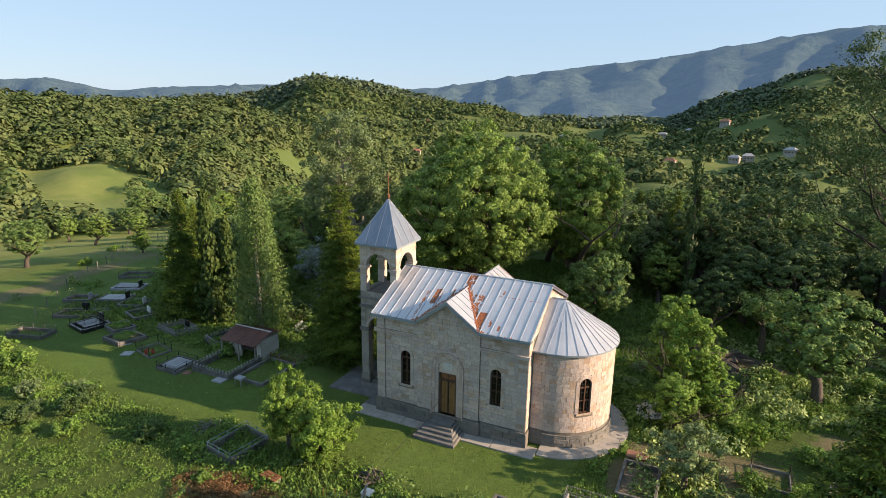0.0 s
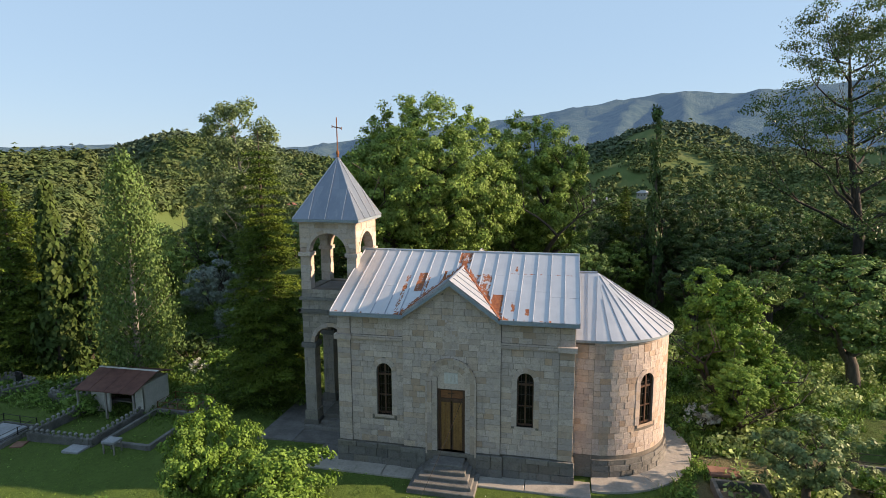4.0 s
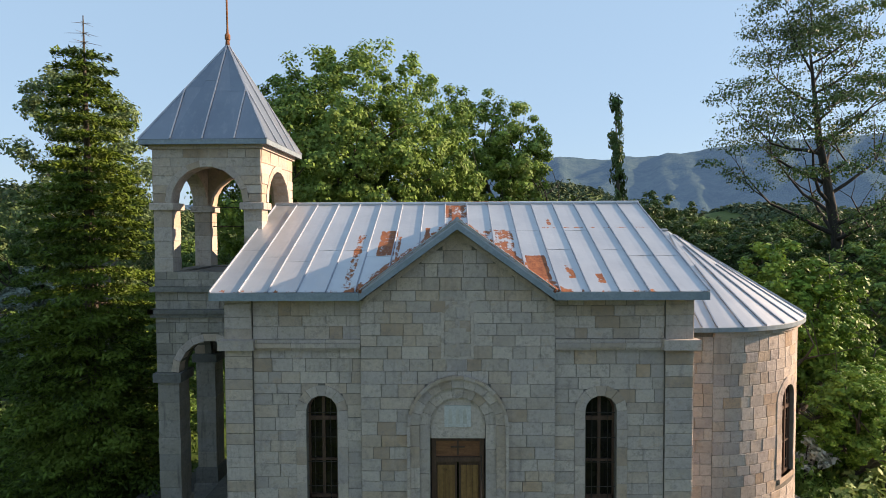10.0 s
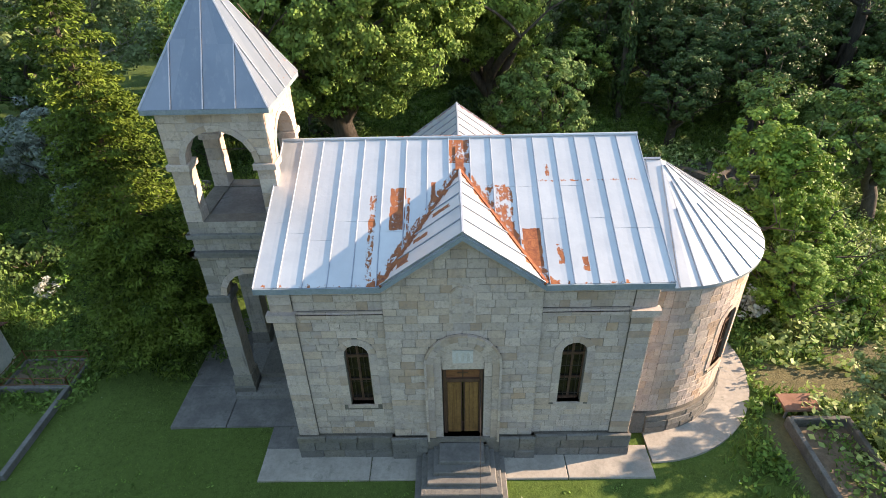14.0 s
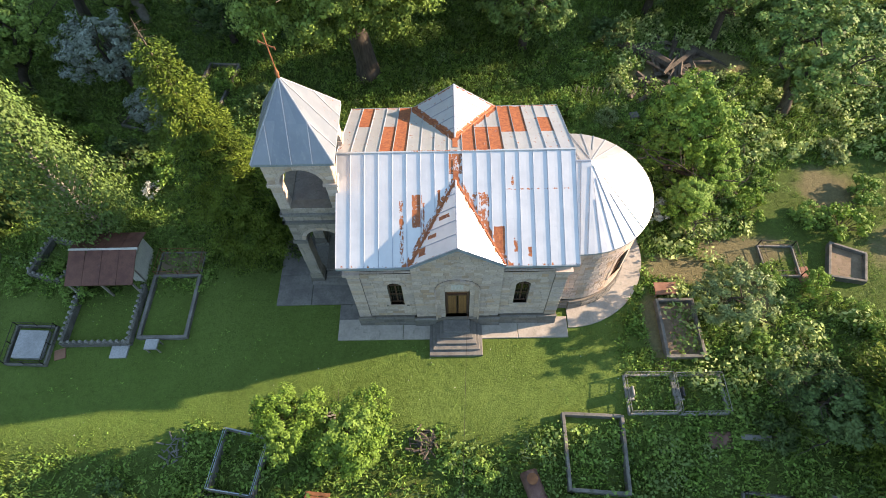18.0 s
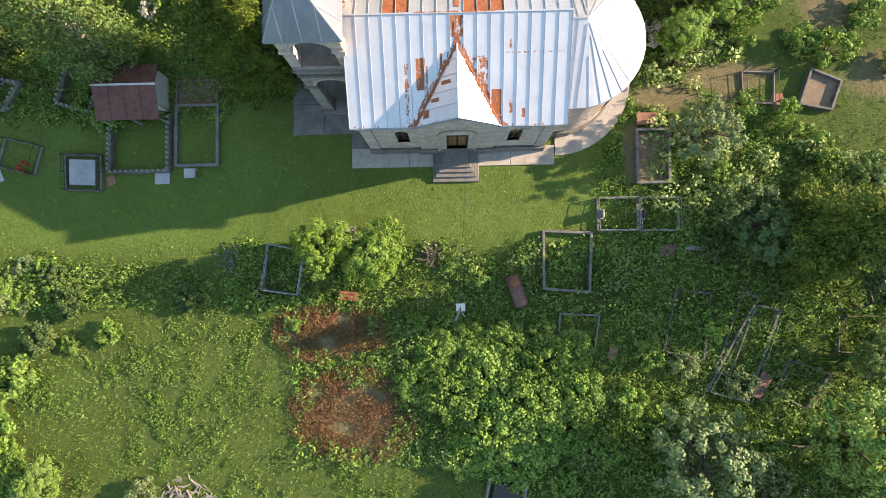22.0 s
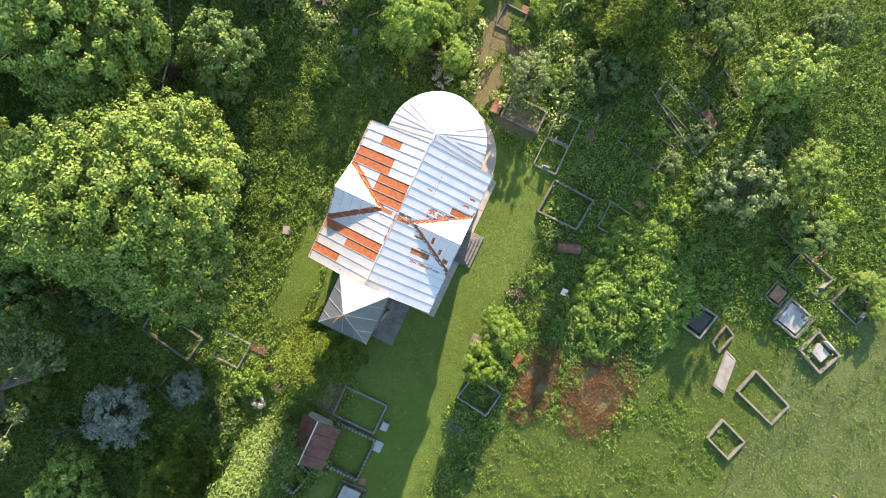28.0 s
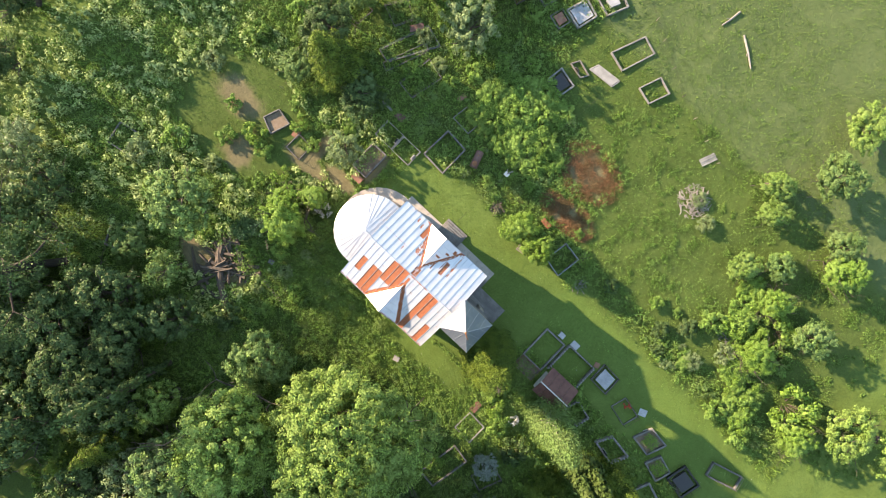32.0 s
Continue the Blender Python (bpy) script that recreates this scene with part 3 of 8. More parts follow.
def wall_cells(geo, put, u0, u1, z0, z1, ops, n0, n1, du=9.0, top=None):
    cuts = {u0, u1}
    k = u0 + du
    while k < u1 - 0.05:
        cuts.add(k)
        k += du
    if top:
        cuts.add(0.0)
    for uc, half, *_ in ops:
        cuts |= {uc + half * math.sin(math.pi * (i / 10 - 0.5)) for i in range(11)}
    cuts = sorted(cuts)
    for a, b in zip(cuts, cuts[1:]):
        if b - a < 1e-4:
            continue
        za, zb = (top(a), top(b)) if top else (z1, z1)
        op = next((o for o in ops if o[0] - o[1] - 1e-6 <= a and b <= o[0] + o[1] + 1e-6), None)
        if op:
            if op[2] > z0:
                geo.prism([(a, z0), (b, z0), (b, op[2]), (a, op[2])], n0, n1, put)
            geo.prism([(a, arch_top(a, op)), (b, arch_top(b, op)), (b, zb), (a, za)], n0, n1, put)
        else:
            geo.prism([(a, z0), (b, z0), (b, zb), (a, za)], n0, n1, put)
    return geo


def unit_stone(k):
    """A block one metre each way, edges worn: u across, v out of the wall, w up."""
    rnd = random.Random(k)
    g = Geo()
    j = lambda s: rnd.uniform(-s, s)
    back = [(-.5, 0, -.5), (.5, 0, -.5), (.5, 0, .5), (-.5, 0, .5)]
    mid = [(x * .99 + j(.008), 0.45, z * .99 + j(.012)) for x, _, z in back]
    front = [((x * 0.955) + j(.02), 1 + j(.10), z * 0.94 + j(.03)) for x, _, z in back]
    g.add(back + mid + front, [(0, 1, 2, 3)] + [(k, (k + 1) % 4, 4 + (k + 1) % 4, 4 + k) for k in range(4)] + [(4 + k, 4 + (k + 1) % 4, 8 + (k + 1) % 4, 8 + k) for k in range(4)] + [(8, 9, 10, 11)])
    return g


STONE_GEO = [unit_stone(k) for k in range(14)]
STONE_MESH = [g.mesh("stone", M_STONE) for g in STONE_GEO]
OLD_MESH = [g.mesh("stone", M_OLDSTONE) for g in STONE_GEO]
PLINTH_MESH = [g.mesh("stone", M_PLINTH) for g in STONE_GEO]


def lay_stones(put, u0, u1, z0, z1, holes, nface, rnd, parent=None, meshes=STONE_MESH, joined=None, course=(0.23, 0.31), length=(0.27, 0.62), proud=(0.010, 0.024), top=None, single=None):
    """Courses of cut stone on a wall face. A hole is (u, u, z, z). Each stone is its own object, or goes into the joined mesh."""
    z = z0
    while z < z1 - 0.1:
        h = min(rnd.uniform(*course), z1 - z)
        if z1 - z - h < 0.14:
            h = z1 - z
        zm = z + h / 2
        a0, a1 = u0, u1
        if top:
            reach = top(z + h * 0.45)
            a0, a1 = max(u0, -reach), min(u1, reach)
        free = [(a0, a1)] if a1 - a0 > 0.12 else []
        for hole in holes:
            if len(hole) == 5:
                uc, reach, hz0, spring, hz1 = hole
                w = math.sqrt(max(0.0, reach * reach - max(0.0, z + h * .8 - spring) ** 2))
                ha, hb = uc - w, uc + w
            else:
                ha, hb, hz0, hz1 = hole
            if hz0 < z + h - 0.05 and hz1 > z + 0.05:
                free = [s for a, b in free for s in ((a, min(b, ha)), (max(a, hb), b)) if s[1] - s[0] > 0.06]
        for a, b in free:
            u = a
            while u < b - 0.02:
                L = rnd.uniform(*length)
                if b - u - L < length[0] * 0.7:
                    L = b - u
                    if L > length[1] * 1.25:
                        L /= 2
                gap = rnd.uniform(.0015, .006)
                o = put(u + L / 2, nface, zm)
                t = (put(u + L / 2 + 0.05, nface, zm) - put(u + L / 2 - 0.05, nface, zm)).normalized()
                nv = (put(u + L / 2, nface + 0.1, zm) - o).normalized()
                d = rnd.uniform(*proud)
                m = Matrix(((t.x * (L - 2 * gap), nv.x * d, 0, o.x), (t.y * (L - 2 * gap), nv.y * d, 0, o.y), (0, 0, h - 2 * gap, o.z), (0, 0, 0, 1)))
                k = rnd.randrange(14)
                if joined is not None and not (single and single(u + L / 2, zm)):
                    joined.add([m @ Vector(p) for p in STONE_GEO[k].v], STONE_GEO[k].f)
                else:
                    part("stone", meshes[k], None, parent, at=m)
                u += L
        z += h


def band(geo, put, inner, width, n0, n1):
    """A band of even width round an outline of (u, w) points, open at its ends."""
    def off(k):
        p, q = Vector(inner[max(k - 1, 0)]), Vector(inner[min(k + 1, len(inner) - 1)])
        d = (q - p).normalized()
        return Vector(inner[k]) + Vector((-d.y, d.x)) * width
    for k in range(len(inner) - 1):
        geo.prism([inner[k], inner[k + 1], tuple(off(k + 1)), tuple(off(k))], n0, n1, put)
    return geo


def arch_line(uc, half, low, spring, steps=14, jamb=1):
    rise = [low + (spring - low) * k / jamb for k in range(jamb)]
    return [(uc - half, z) for z in rise] + [(uc - half * math.cos(math.pi * k / steps), spring + half * math.sin(math.pi * k / steps)) for k in range(steps + 1)] + [(uc + half, z) for z in rise[::-1]]


def lay_band(parent, put, inner, width, n0, n1, rnd, mat=None):
    """The same band laid in single stones with fine joints."""
    def off(k):
        p, q = Vector(inner[max(k - 1, 0)]), Vector(inner[min(k + 1, len(inner) - 1)])
        d = (q - p).normalized()
        return Vector(inner[k]) + Vector((-d.y, d.x)) * width
    for k in range(len(inner) - 1):
        a, b, c, d = Vector(inner[k]), Vector(inner[k + 1]), off(k + 1), off(k)
        e, f = (b - a).normalized() * .004, (c - d).normalized() * .004
        part("stone", Geo().prism([tuple(a + e), tuple(b - e), tuple(c - f), tuple(d + f)], n0, n1 + rnd.uniform(-.006, .006), put), mat or M_TRIM, parent)


def arched_window(parent, put, op, nface, bars=True, deep=0.22):
    uc, half, sill, spring = op
    win = part("window", band(Geo(), put, arch_line(uc, half - .015, sill, spring), 0.20, nface - .3, nface + 0.015), M_MORTAR, parent, "round-arched window in a flat stone surround")
    lay_band(win, put, arch_line(uc, half, sill, spring, 7, 5), 0.23, nface - .1, nface + 0.032, random.Random(int(uc * 100)))
    g = Geo().prism([(uc - half - 0.1, sill - 0.13), (uc + half + 0.1, sill - 0.13), (uc + half + 0.1, sill), (uc - half - 0.1, sill)], nface - 0.2, nface + 0.05, put)
    part("window_sill", g, M_TRIM, win)
    nf = nface - deep
    g = band(Geo(), put, arch_line(uc, half - 0.06, sill, spring), 0.06, nf, nf + 0.07)
    g.prism([(uc - half, sill), (uc + half, sill), (uc + half, sill + 0.08), (uc - half, sill + 0.08)], nf, nf + 0.07, put)
    part("window_frame", g, M_FRAME, win, "dark wooden frame")
    part("mullion", Geo().prism([(uc - 0.035, sill), (uc + 0.035, sill), (uc + 0.035, spring + half - 0.03), (uc - 0.035, spring + half - 0.03)], nf, nf + 0.065, put), M_FRAME, win)
    for z, w in ((spring - 0.26, 0.09), (sill + (spring - sill) * 0.42, 0.04)):
        part("transom", Geo().prism([(uc - half, z), (uc + half, z), (uc + half, z + w), (uc - half, z + w)], nf, nf + 0.075, put), M_FRAME, win)
    part("pane", Geo().prism(arch_line(uc, half - 0.01, sill, spring), nf + 0.005, nf + 0.02, put), M_GLASS, win, "dark dusty glass")
    if bars:
        for k in (-1, 1):
            part("bar", Geo().tube([put(uc + k * half * 0.5, nface - 0.08, sill), put(uc + k * half * 0.5, nface - 0.08, spring + half * 0.84)], 0.009, 5), M_IRON, win)
        for k in range(4):
            z = sill + 0.3 + k * (spring + 0.2 - sill) / 4
            part("bar", Geo().tube([put(uc - half, nface - 0.085, z), put(uc + half, nface - 0.085, z)], 0.009, 5), M_IRON, win)
    return win


rnd = random.Random(5)
W1, W2 = (-3.09, 0.36, 2.40, 4.48), (3.23, 0.36, 2.40, 4.48)
PORTAL = (0.0, 0.62, 0.80, 4.20)
WA = (-48.7 / 180 * math.pi * CR, 0.40, 2.30, 4.22)
side_w = lambda u, n, w: face_south(u, n, w, 0.10)

# walls: a core of rubble and mortar, and a face of cut stone
south = part("south_wall", wall_cells(wall_cells(wall_cells(Geo(), side_w, -5.25, -2.18, 0, 7.12, [W1], -0.65, 0), side_w, 2.18, 5.25, 0, 7.12, [W2], -0.65, 0),
                                      face_south, -2.18, 2.18, 0, 7.1, [PORTAL], -0.75, 0, top=lambda u: 8.62 - abs(u) * 0.7), M_MORTAR, church, "front wall of pale cut sandstone with a gable")
w1h = [(W1[0], .585, 2.26, 4.48, 5.06), (W1[0] - .46, W1[0] + .46, 2.26, 2.38)]
w2h = [(W2[0], .585, 2.26, 4.48, 5.06), (W2[0] - .46, W2[0] + .46, 2.26, 2.38)]
ph = [(0, 1.13, 0, 4.2, 5.33)]
carved = [(-.36, .36, 5.72, 6.75), (-.26, .26, 6.75, 7.0)]
lay_stones(face_south, -2.18, 2.18, 1.05, 8.5, ph + carved, 0, rnd, south, top=lambda z: (8.52 - z) / 0.7 if z > 6.9 else 9)
lay_stones(side_w, -4.638, -2.183, 1.05, 5.88, w1h, 0, rnd, south)
lay_stones(side_w, 2.183, 4.638, 1.05, 5.88, w2h, 0, rnd, south)
lay_stones(side_w, -4.638, -2.183, 6.12, 7.08, [], 0, rnd, south)
lay_stones(side_w, 2.183, 4.638, 6.12, 7.08, [], 0, rnd, south)
for a, b in ((-5.27, -4.64), (4.64, 5.27)):
    part("pilaster", Geo().prism([(a, 0.9), (b, 0.9), (b, 7.1), (a, 7.1)], 0, 0.06, side_w), M_MORTAR, church)
    lay_stones(side_w, a, b, 1.05, 5.88, [], 0.06, rnd, south, length=(0.55, 0.65))
    lay_stones(side_w, a, b, 6.12, 7.08, [], 0.06, rnd, south, length=(0.55, 0.65))
for k, (a, b) in enumerate(((-5.3, -2.18), (2.18, 5.3))):
    g = Geo().prism([(a, 5.88), (b, 5.88), (b, 5.95), (a, 5.95)], 0, 0.10, side_w).prism([(a, 5.95), (b, 5.95), (b, 6.05), (a, 6.05)], 0, 0.15, side_w).prism([(a, 6.05), (b, 6.05), (b, 6.12), (a, 6.12)], 0, 0.11, side_w)
    part("string_course", g, M_MORTAR, church)
    m = 4
    for i in range(m):
        p, q = a + (b - a) * i / m + .004, a + (b - a) * (i + 1) / m - .004
        part("moulding_stone", Geo().prism([(p, 5.88), (q, 5.88), (q, 5.95), (p, 5.95)], .05, 0.104, side_w).prism([(p, 5.95), (q, 5.95), (q, 6.05), (p, 6.05)], .05, 0.156, side_w).prism([(p, 6.05), (q, 6.05), (q, 6.124), (p, 6.124)], .05, 0.115, side_w), M_TRIM, church)
    c = (a, a + 0.75) if k == 0 else (b - 0.75, b)
    part("capital", Geo().prism([(c[0] - .06, 5.9), (c[1], 5.9), (c[1], 6.13), (c[0] - .06, 6.13)] if k == 0 else [(c[0], 5.9), (c[1] + .06, 5.9), (c[1] + .06, 6.13), (c[0], 6.13)], 0.0, 0.24, side_w), M_TRIM, church)
    part("eaves_moulding", Geo().prism([(a, 7.02), (b, 7.02), (b, 7.12), (a, 7.12)], 0, 0.12, side_w), M_TRIM, church)
# blind cross panel in the gable
part("panel_backing", Geo().prism([(-.44, 5.45), (.44, 5.45), (.44, 7.05), (-.44, 7.05)], 0, .007, face_south), M_STONE, church)
panel = part("carved_panel", band(Geo(), face_south, arch_line(0, 0.30, 5.75, 6.62, 10), 0.06, 0, 0.034), M_TRIM, church, "shallow carved arch in the gable stonework")
lay_stones(face_south, -0.3, 0.3, 5.74, 6.85, [], 0, rnd, panel, length=(0.25, 0.4), proud=(0.012, 0.02))
part("carved_cross", Geo().prism([(-0.05, 5.85), (0.05, 5.85), (0.05, 6.6), (-0.05, 6.6)], 0, 0.03, face_south).prism([(-0.2, 6.28), (0.2, 6.28), (0.2, 6.38), (-0.2, 6.38)], 0, 0.032, face_south), M_TRIM, panel)

# plinth
pl = part("plinth", Geo().box(-5.33, 5.33, -0.02, 0.6, 0, 0.98).box(-2.28, 2.28, -0.12, 0.5, 0, 0.98), M_MORTAR, church, "dark weathered base course")
for u0, u1, y0 in ((-5.36, -2.3, -0.02), (2.3, 5.36, -0.02), (-2.3, -1.14, -0.12), (1.14, 2.3, -0.12)):
    put = lambda u, n, w, q=y0: Vector((u, q - n, w))
    lay_stones(put, u0, u1, 0.02, 0.82, [], 0, rnd, pl, PLINTH_MESH, course=(0.36, 0.44), length=(0.5, 1.0), proud=(0.03, 0.06))
    lay_stones(put, u0, u1, 0.82, 1.05, [], 0, rnd, pl, PLINTH_MESH, course=(0.22, 0.23), length=(0.6, 1.1), proud=(0.08, 0.10))

# portal and door
portal = part("portal", band(Geo(), face_south, arch_line(0, 0.86, 0.85, 4.20), 0.26, 0, 0.06), M_MORTAR, church, "stepped stone archway round the door")
lay_band(portal, face_south, arch_line(0, 0.86, 0.85, 4.20, 11, 7), 0.21, 0.05, 0.085, rnd)
lay_band(portal, face_south, arch_line(0, 0.63, 0.85, 4.20, 9, 6), 0.24, -0.12, 0.03, rnd)
lay_band(portal, face_south, arch_line(0, 1.065, 0.85, 4.20, 13, 7), 0.07, 0.05, 0.14, rnd)
part("tympanum", Geo().prism([(-.64, 3.86)] + arch_line(0, 0.64, 3.86, 4.2)[1:-1] + [(.64, 3.86)], -0.2, -0.06, face_south), M_TRIM, portal)
icon = part("icon_panel", Geo().prism([(-.30, 4.13), (.30, 4.13), (.30, 4.62), (-.30, 4.62)], -0.06, -0.03, face_south), M_WHITE, portal, "pale framed picture panel, faded")
for a in (-0.17, 0.0, 0.16):
    part("faded_figure", Geo().prism([(a - .045, 4.2), (a + .045, 4.2), (a + .035, 4.5), (a, 4.56), (a - .035, 4.5)], -0.03, -0.026, face_south), M_PLASTER, icon)
part("threshold", Geo().box(-0.75, 0.75, -0.12, 0.4, 0.70, 0.82), M_DARKCON, portal)
door = part("door", Geo().prism([(-.60, .82), (-.50, .82), (-.50, 3.86), (-.60, 3.86)], -0.24, -0.12, face_south).prism([(.50, .82), (.60, .82), (.60, 3.86), (.50, 3.86)], -0.24, -0.12, face_south)
            .prism([(-.5, 3.78), (.5, 3.78), (.5, 3.86), (-.5, 3.86)], -0.24, -0.12, face_south).prism([(-.5, 3.30), (.5, 3.30), (.5, 3.40), (-.5, 3.40)], -0.24, -0.11, face_south), M_FRAME, church, "double plank door with a panelled transom")
part("transom_panel", Geo().prism([(-.5, 3.40), (.5, 3.40), (.5, 3.78), (-.5, 3.78)], -0.23, -0.19, face_south), M_TRANSOM, door)
part("transom_cross", Geo().prism([(-.02, 3.42), (.02, 3.42), (.02, 3.76), (-.02, 3.76)], -0.19, -0.165, face_south).prism([(-.16, 3.6), (.16, 3.6), (.16, 3.63), (-.16, 3.63)], -0.19, -0.163, face_south), M_FRAME, door)
for s in (-1, 1):
    leaf = part("door_leaf", Geo().prism([(s * .02, .83), (s * .5, .83), (s * .5, 3.3), (s * .02, 3.3)], -0.24, -0.19, face_south), M_FRAME, door)
    for k in range(3):
        a = s * (0.07 + k * 0.135)
        part("plank", Geo().prism([(a, .93), (a + s * .127, .93), (a + s * .127, 3.2), (a, 3.2)], -0.20, -0.172 - 0.003 * (k % 2), face_south), M_DOOR, leaf, "honey-brown varnished plank")
    part("handle", Geo().tube([(s * .06, 0.14, 1.85), (s * .06, 0.10, 1.87), (s * .06, 0.10, 2.1), (s * .06, 0.14, 2.12)], 0.012, 6), M_IRON, leaf)
for op in (W1, W2):
    arched_window(church, side_w, op, 0.0)
part("cable_hook", Geo().tube([(0.52, 0, 3.5), (0.52, -0.12, 3.5)], 0.015, 5), M_IRON, church)

# other walls
g = wall_cells(Geo(), face_west, 0.1, 8.85, 0, 7.1, [], -0.6, 0)
west = part("west_wall", g, M_MORTAR, church)
g = Geo()
lay_stones(face_west, 0.1, 8.85, 1.05, 7.1, [], 0, rnd, None, joined=g)
lay_stones(face_west, 0.1, 8.85, 0.0, 1.05, [], 0.06, rnd, None, joined=g, course=(.4, .5), length=(.6, 1))
tagged(part("stonework", g, M_STONE, west), kind="stuff")
g = wall_cells(Geo(), face_north, -5.25, 5.25, 0, 7.1, [], -0.6, 0)
g.prism([(-2.18, 0), (2.18, 0), (2.18, 7.1), (0, 8.62), (-2.18, 7.1)], 0, 0.1, face_north)
north = part("north_wall", g, M_MORTAR, church)
g = Geo()
lay_stones(face_north, -5.25, -2.18, 0, 7.1, [], 0, rnd, None, joined=g)
lay_stones(face_north, 2.18, 5.25, 0, 7.1, [], 0, rnd, None, joined=g)
lay_stones(face_north, -2.18, 2.18, 0, 8.5, [], 0.1, rnd, None, joined=g, top=lambda z: (8.52 - z) / 0.7 if z > 6.9 else 9)
tagged(part("stonework", g, M_STONE, north), kind="stuff")
g = Geo().prism([(0.1, 0), (8.85, 0), (8.85, 7.1), (4.45, 9.05), (0.1, 7.1)], -0.6, 0, face_east)
east = part("east_wall", g, M_MORTAR, church)
g = Geo()
lay_stones(face_east, 0.1, 0.9, 1.05, 7.05, [], 0, rnd, None, joined=g)
lay_stones(face_east, 7.95, 8.85, 1.05, 7.05, [], 0, rnd, None, joined=g)
lay_stones(lambda u, n, w: face_east(u + 4.45, n, w), -4.3, 4.3, 6.9, 9.0, [], 0, rnd, None, joined=g, top=lambda z: (9.0 - z) / 0.445)
tagged(part("stonework", g, M_STONE, east), kind="stuff")

# apse
apse = part("apse_wall", wall_cells(Geo(), face_apse, -math.pi / 2 * CR - 0.001, math.pi / 2 * CR, 0, 6.14, [WA], -0.6, 0, du=0.22), M_MORTAR, church, "rounded apse of warm cut sandstone")
wah = [(WA[0], .62, 2.14, 4.22, 4.84)]
g = Geo()
lay_stones(face_apse, -math.pi / 2 * CR, math.pi / 2 * CR, 1.0, 6.0, wah, 0, rnd, apse, joined=g, proud=(0.008, 0.014), length=(0.25, 0.46), single=lambda u, z: u < 0.3 * CR)
tagged(part("stonework", g, M_STONE, apse), kind="stuff")
for u in (CY - CR, CY + CR):
    s = -1 if u < CY else 1
    part("apse_return", Geo().box(5.2, 6.1, min(u, u - s * .5), max(u, u - s * .5), 0, 6.14), M_MORTAR, apse)
    put = lambda a, n, w, q=u, s=s: Vector((a, q + s * n, w))
    lay_stones(put, 5.3, 6.1, 1.0, 6.0, [], 0, rnd, apse)
    lay_stones(put, 5.3, 6.1, 0.0, 1.0, [], 0.08, rnd, apse, PLINTH_MESH, course=(.45, .5), length=(.6, .9))
g = wall_cells(Geo(), face_apse, -math.pi / 2 * CR, math.pi / 2 * CR, 0, 0.82, [], 0, 0.10, du=0.22)
pa = part("apse_plinth", g, M_MORTAR, church)
put = lambda u, n, w: face_apse(u, n + 0.10, w)
lay_stones(put, -math.pi / 2 * CR, 0.5 * CR, 0.02, 0.6, [], 0, rnd, pa, PLINTH_MESH, course=(0.28, 0.32), length=(0.5, 0.95), proud=(0.03, 0.05))
lay_stones(put, -math.pi / 2 * CR, 0.5 * CR, 0.6, 0.84, [], -0.03, rnd, pa, PLINTH_MESH, course=(0.2, 0.25), length=(0.6, 1.0), proud=(0.03, 0.045))
for z0, z1, d in ((5.98, 6.04, 0.05), (6.04, 6.14, 0.11)):
    part("cornice", wall_cells(Geo(), face_apse, -math.pi / 2 * CR, math.pi / 2 * CR, z0, z1, [], 0, d, du=0.22), M_TRIM, church)
arched_window(church, face_apse, WA, 0.0, deep=0.13)

# roofs
EY0, EY1, EZ, RY, RZ, EX = -0.35, 9.25, 7.22, 4.45, 9.32, 5.42
RUSTY_N = {1: (0.0, .45), 3: (0.45, 1), 4: (0.0, 1), 9: (.4, 1), 10: (0.5, 1), 11: (0.5, 1), 12: (0.02, .62), 13: (0.02, .62), 15: (.3, .62)}
RUSTY_S = {8: (0.80, 0.98)}
GX, GZ = 2.15, 8.78
GI = (GZ - EZ) / (RZ - EZ)
YS, YN = EY0 + (RY - EY0) * GI, EY1 + (RY - EY1) * GI
outline = [(-EX, EY0, EZ), (-GX, EY0, EZ), (0, YS, GZ), (GX, EY0, EZ), (EX, EY0, EZ), (EX, RY, RZ), (-EX, RY, RZ), (EX, EY1, EZ), (GX, EY1, EZ), (0, YN, GZ), (-GX, EY1, EZ), (-EX, EY1, EZ)]
roof = part("roof", Geo().add(outline + [(x, y, z - .1) for x, y, z in outline], [(0, 1, 2, 3, 4, 5, 6), (6, 5, 7, 8, 9, 10, 11), (18, 17, 16, 15, 14, 13, 12), (23, 22, 21, 20, 19, 17, 18)] +
            [(a, b, b + 12, a + 12) for a, b in ((0, 1), (3, 4), (4, 5), (5, 7), (7, 8), (10, 11), (11, 6), (6, 0))]), M_SEAM, church, "standing-seam sheet roof, silver with rust")
NP = 17
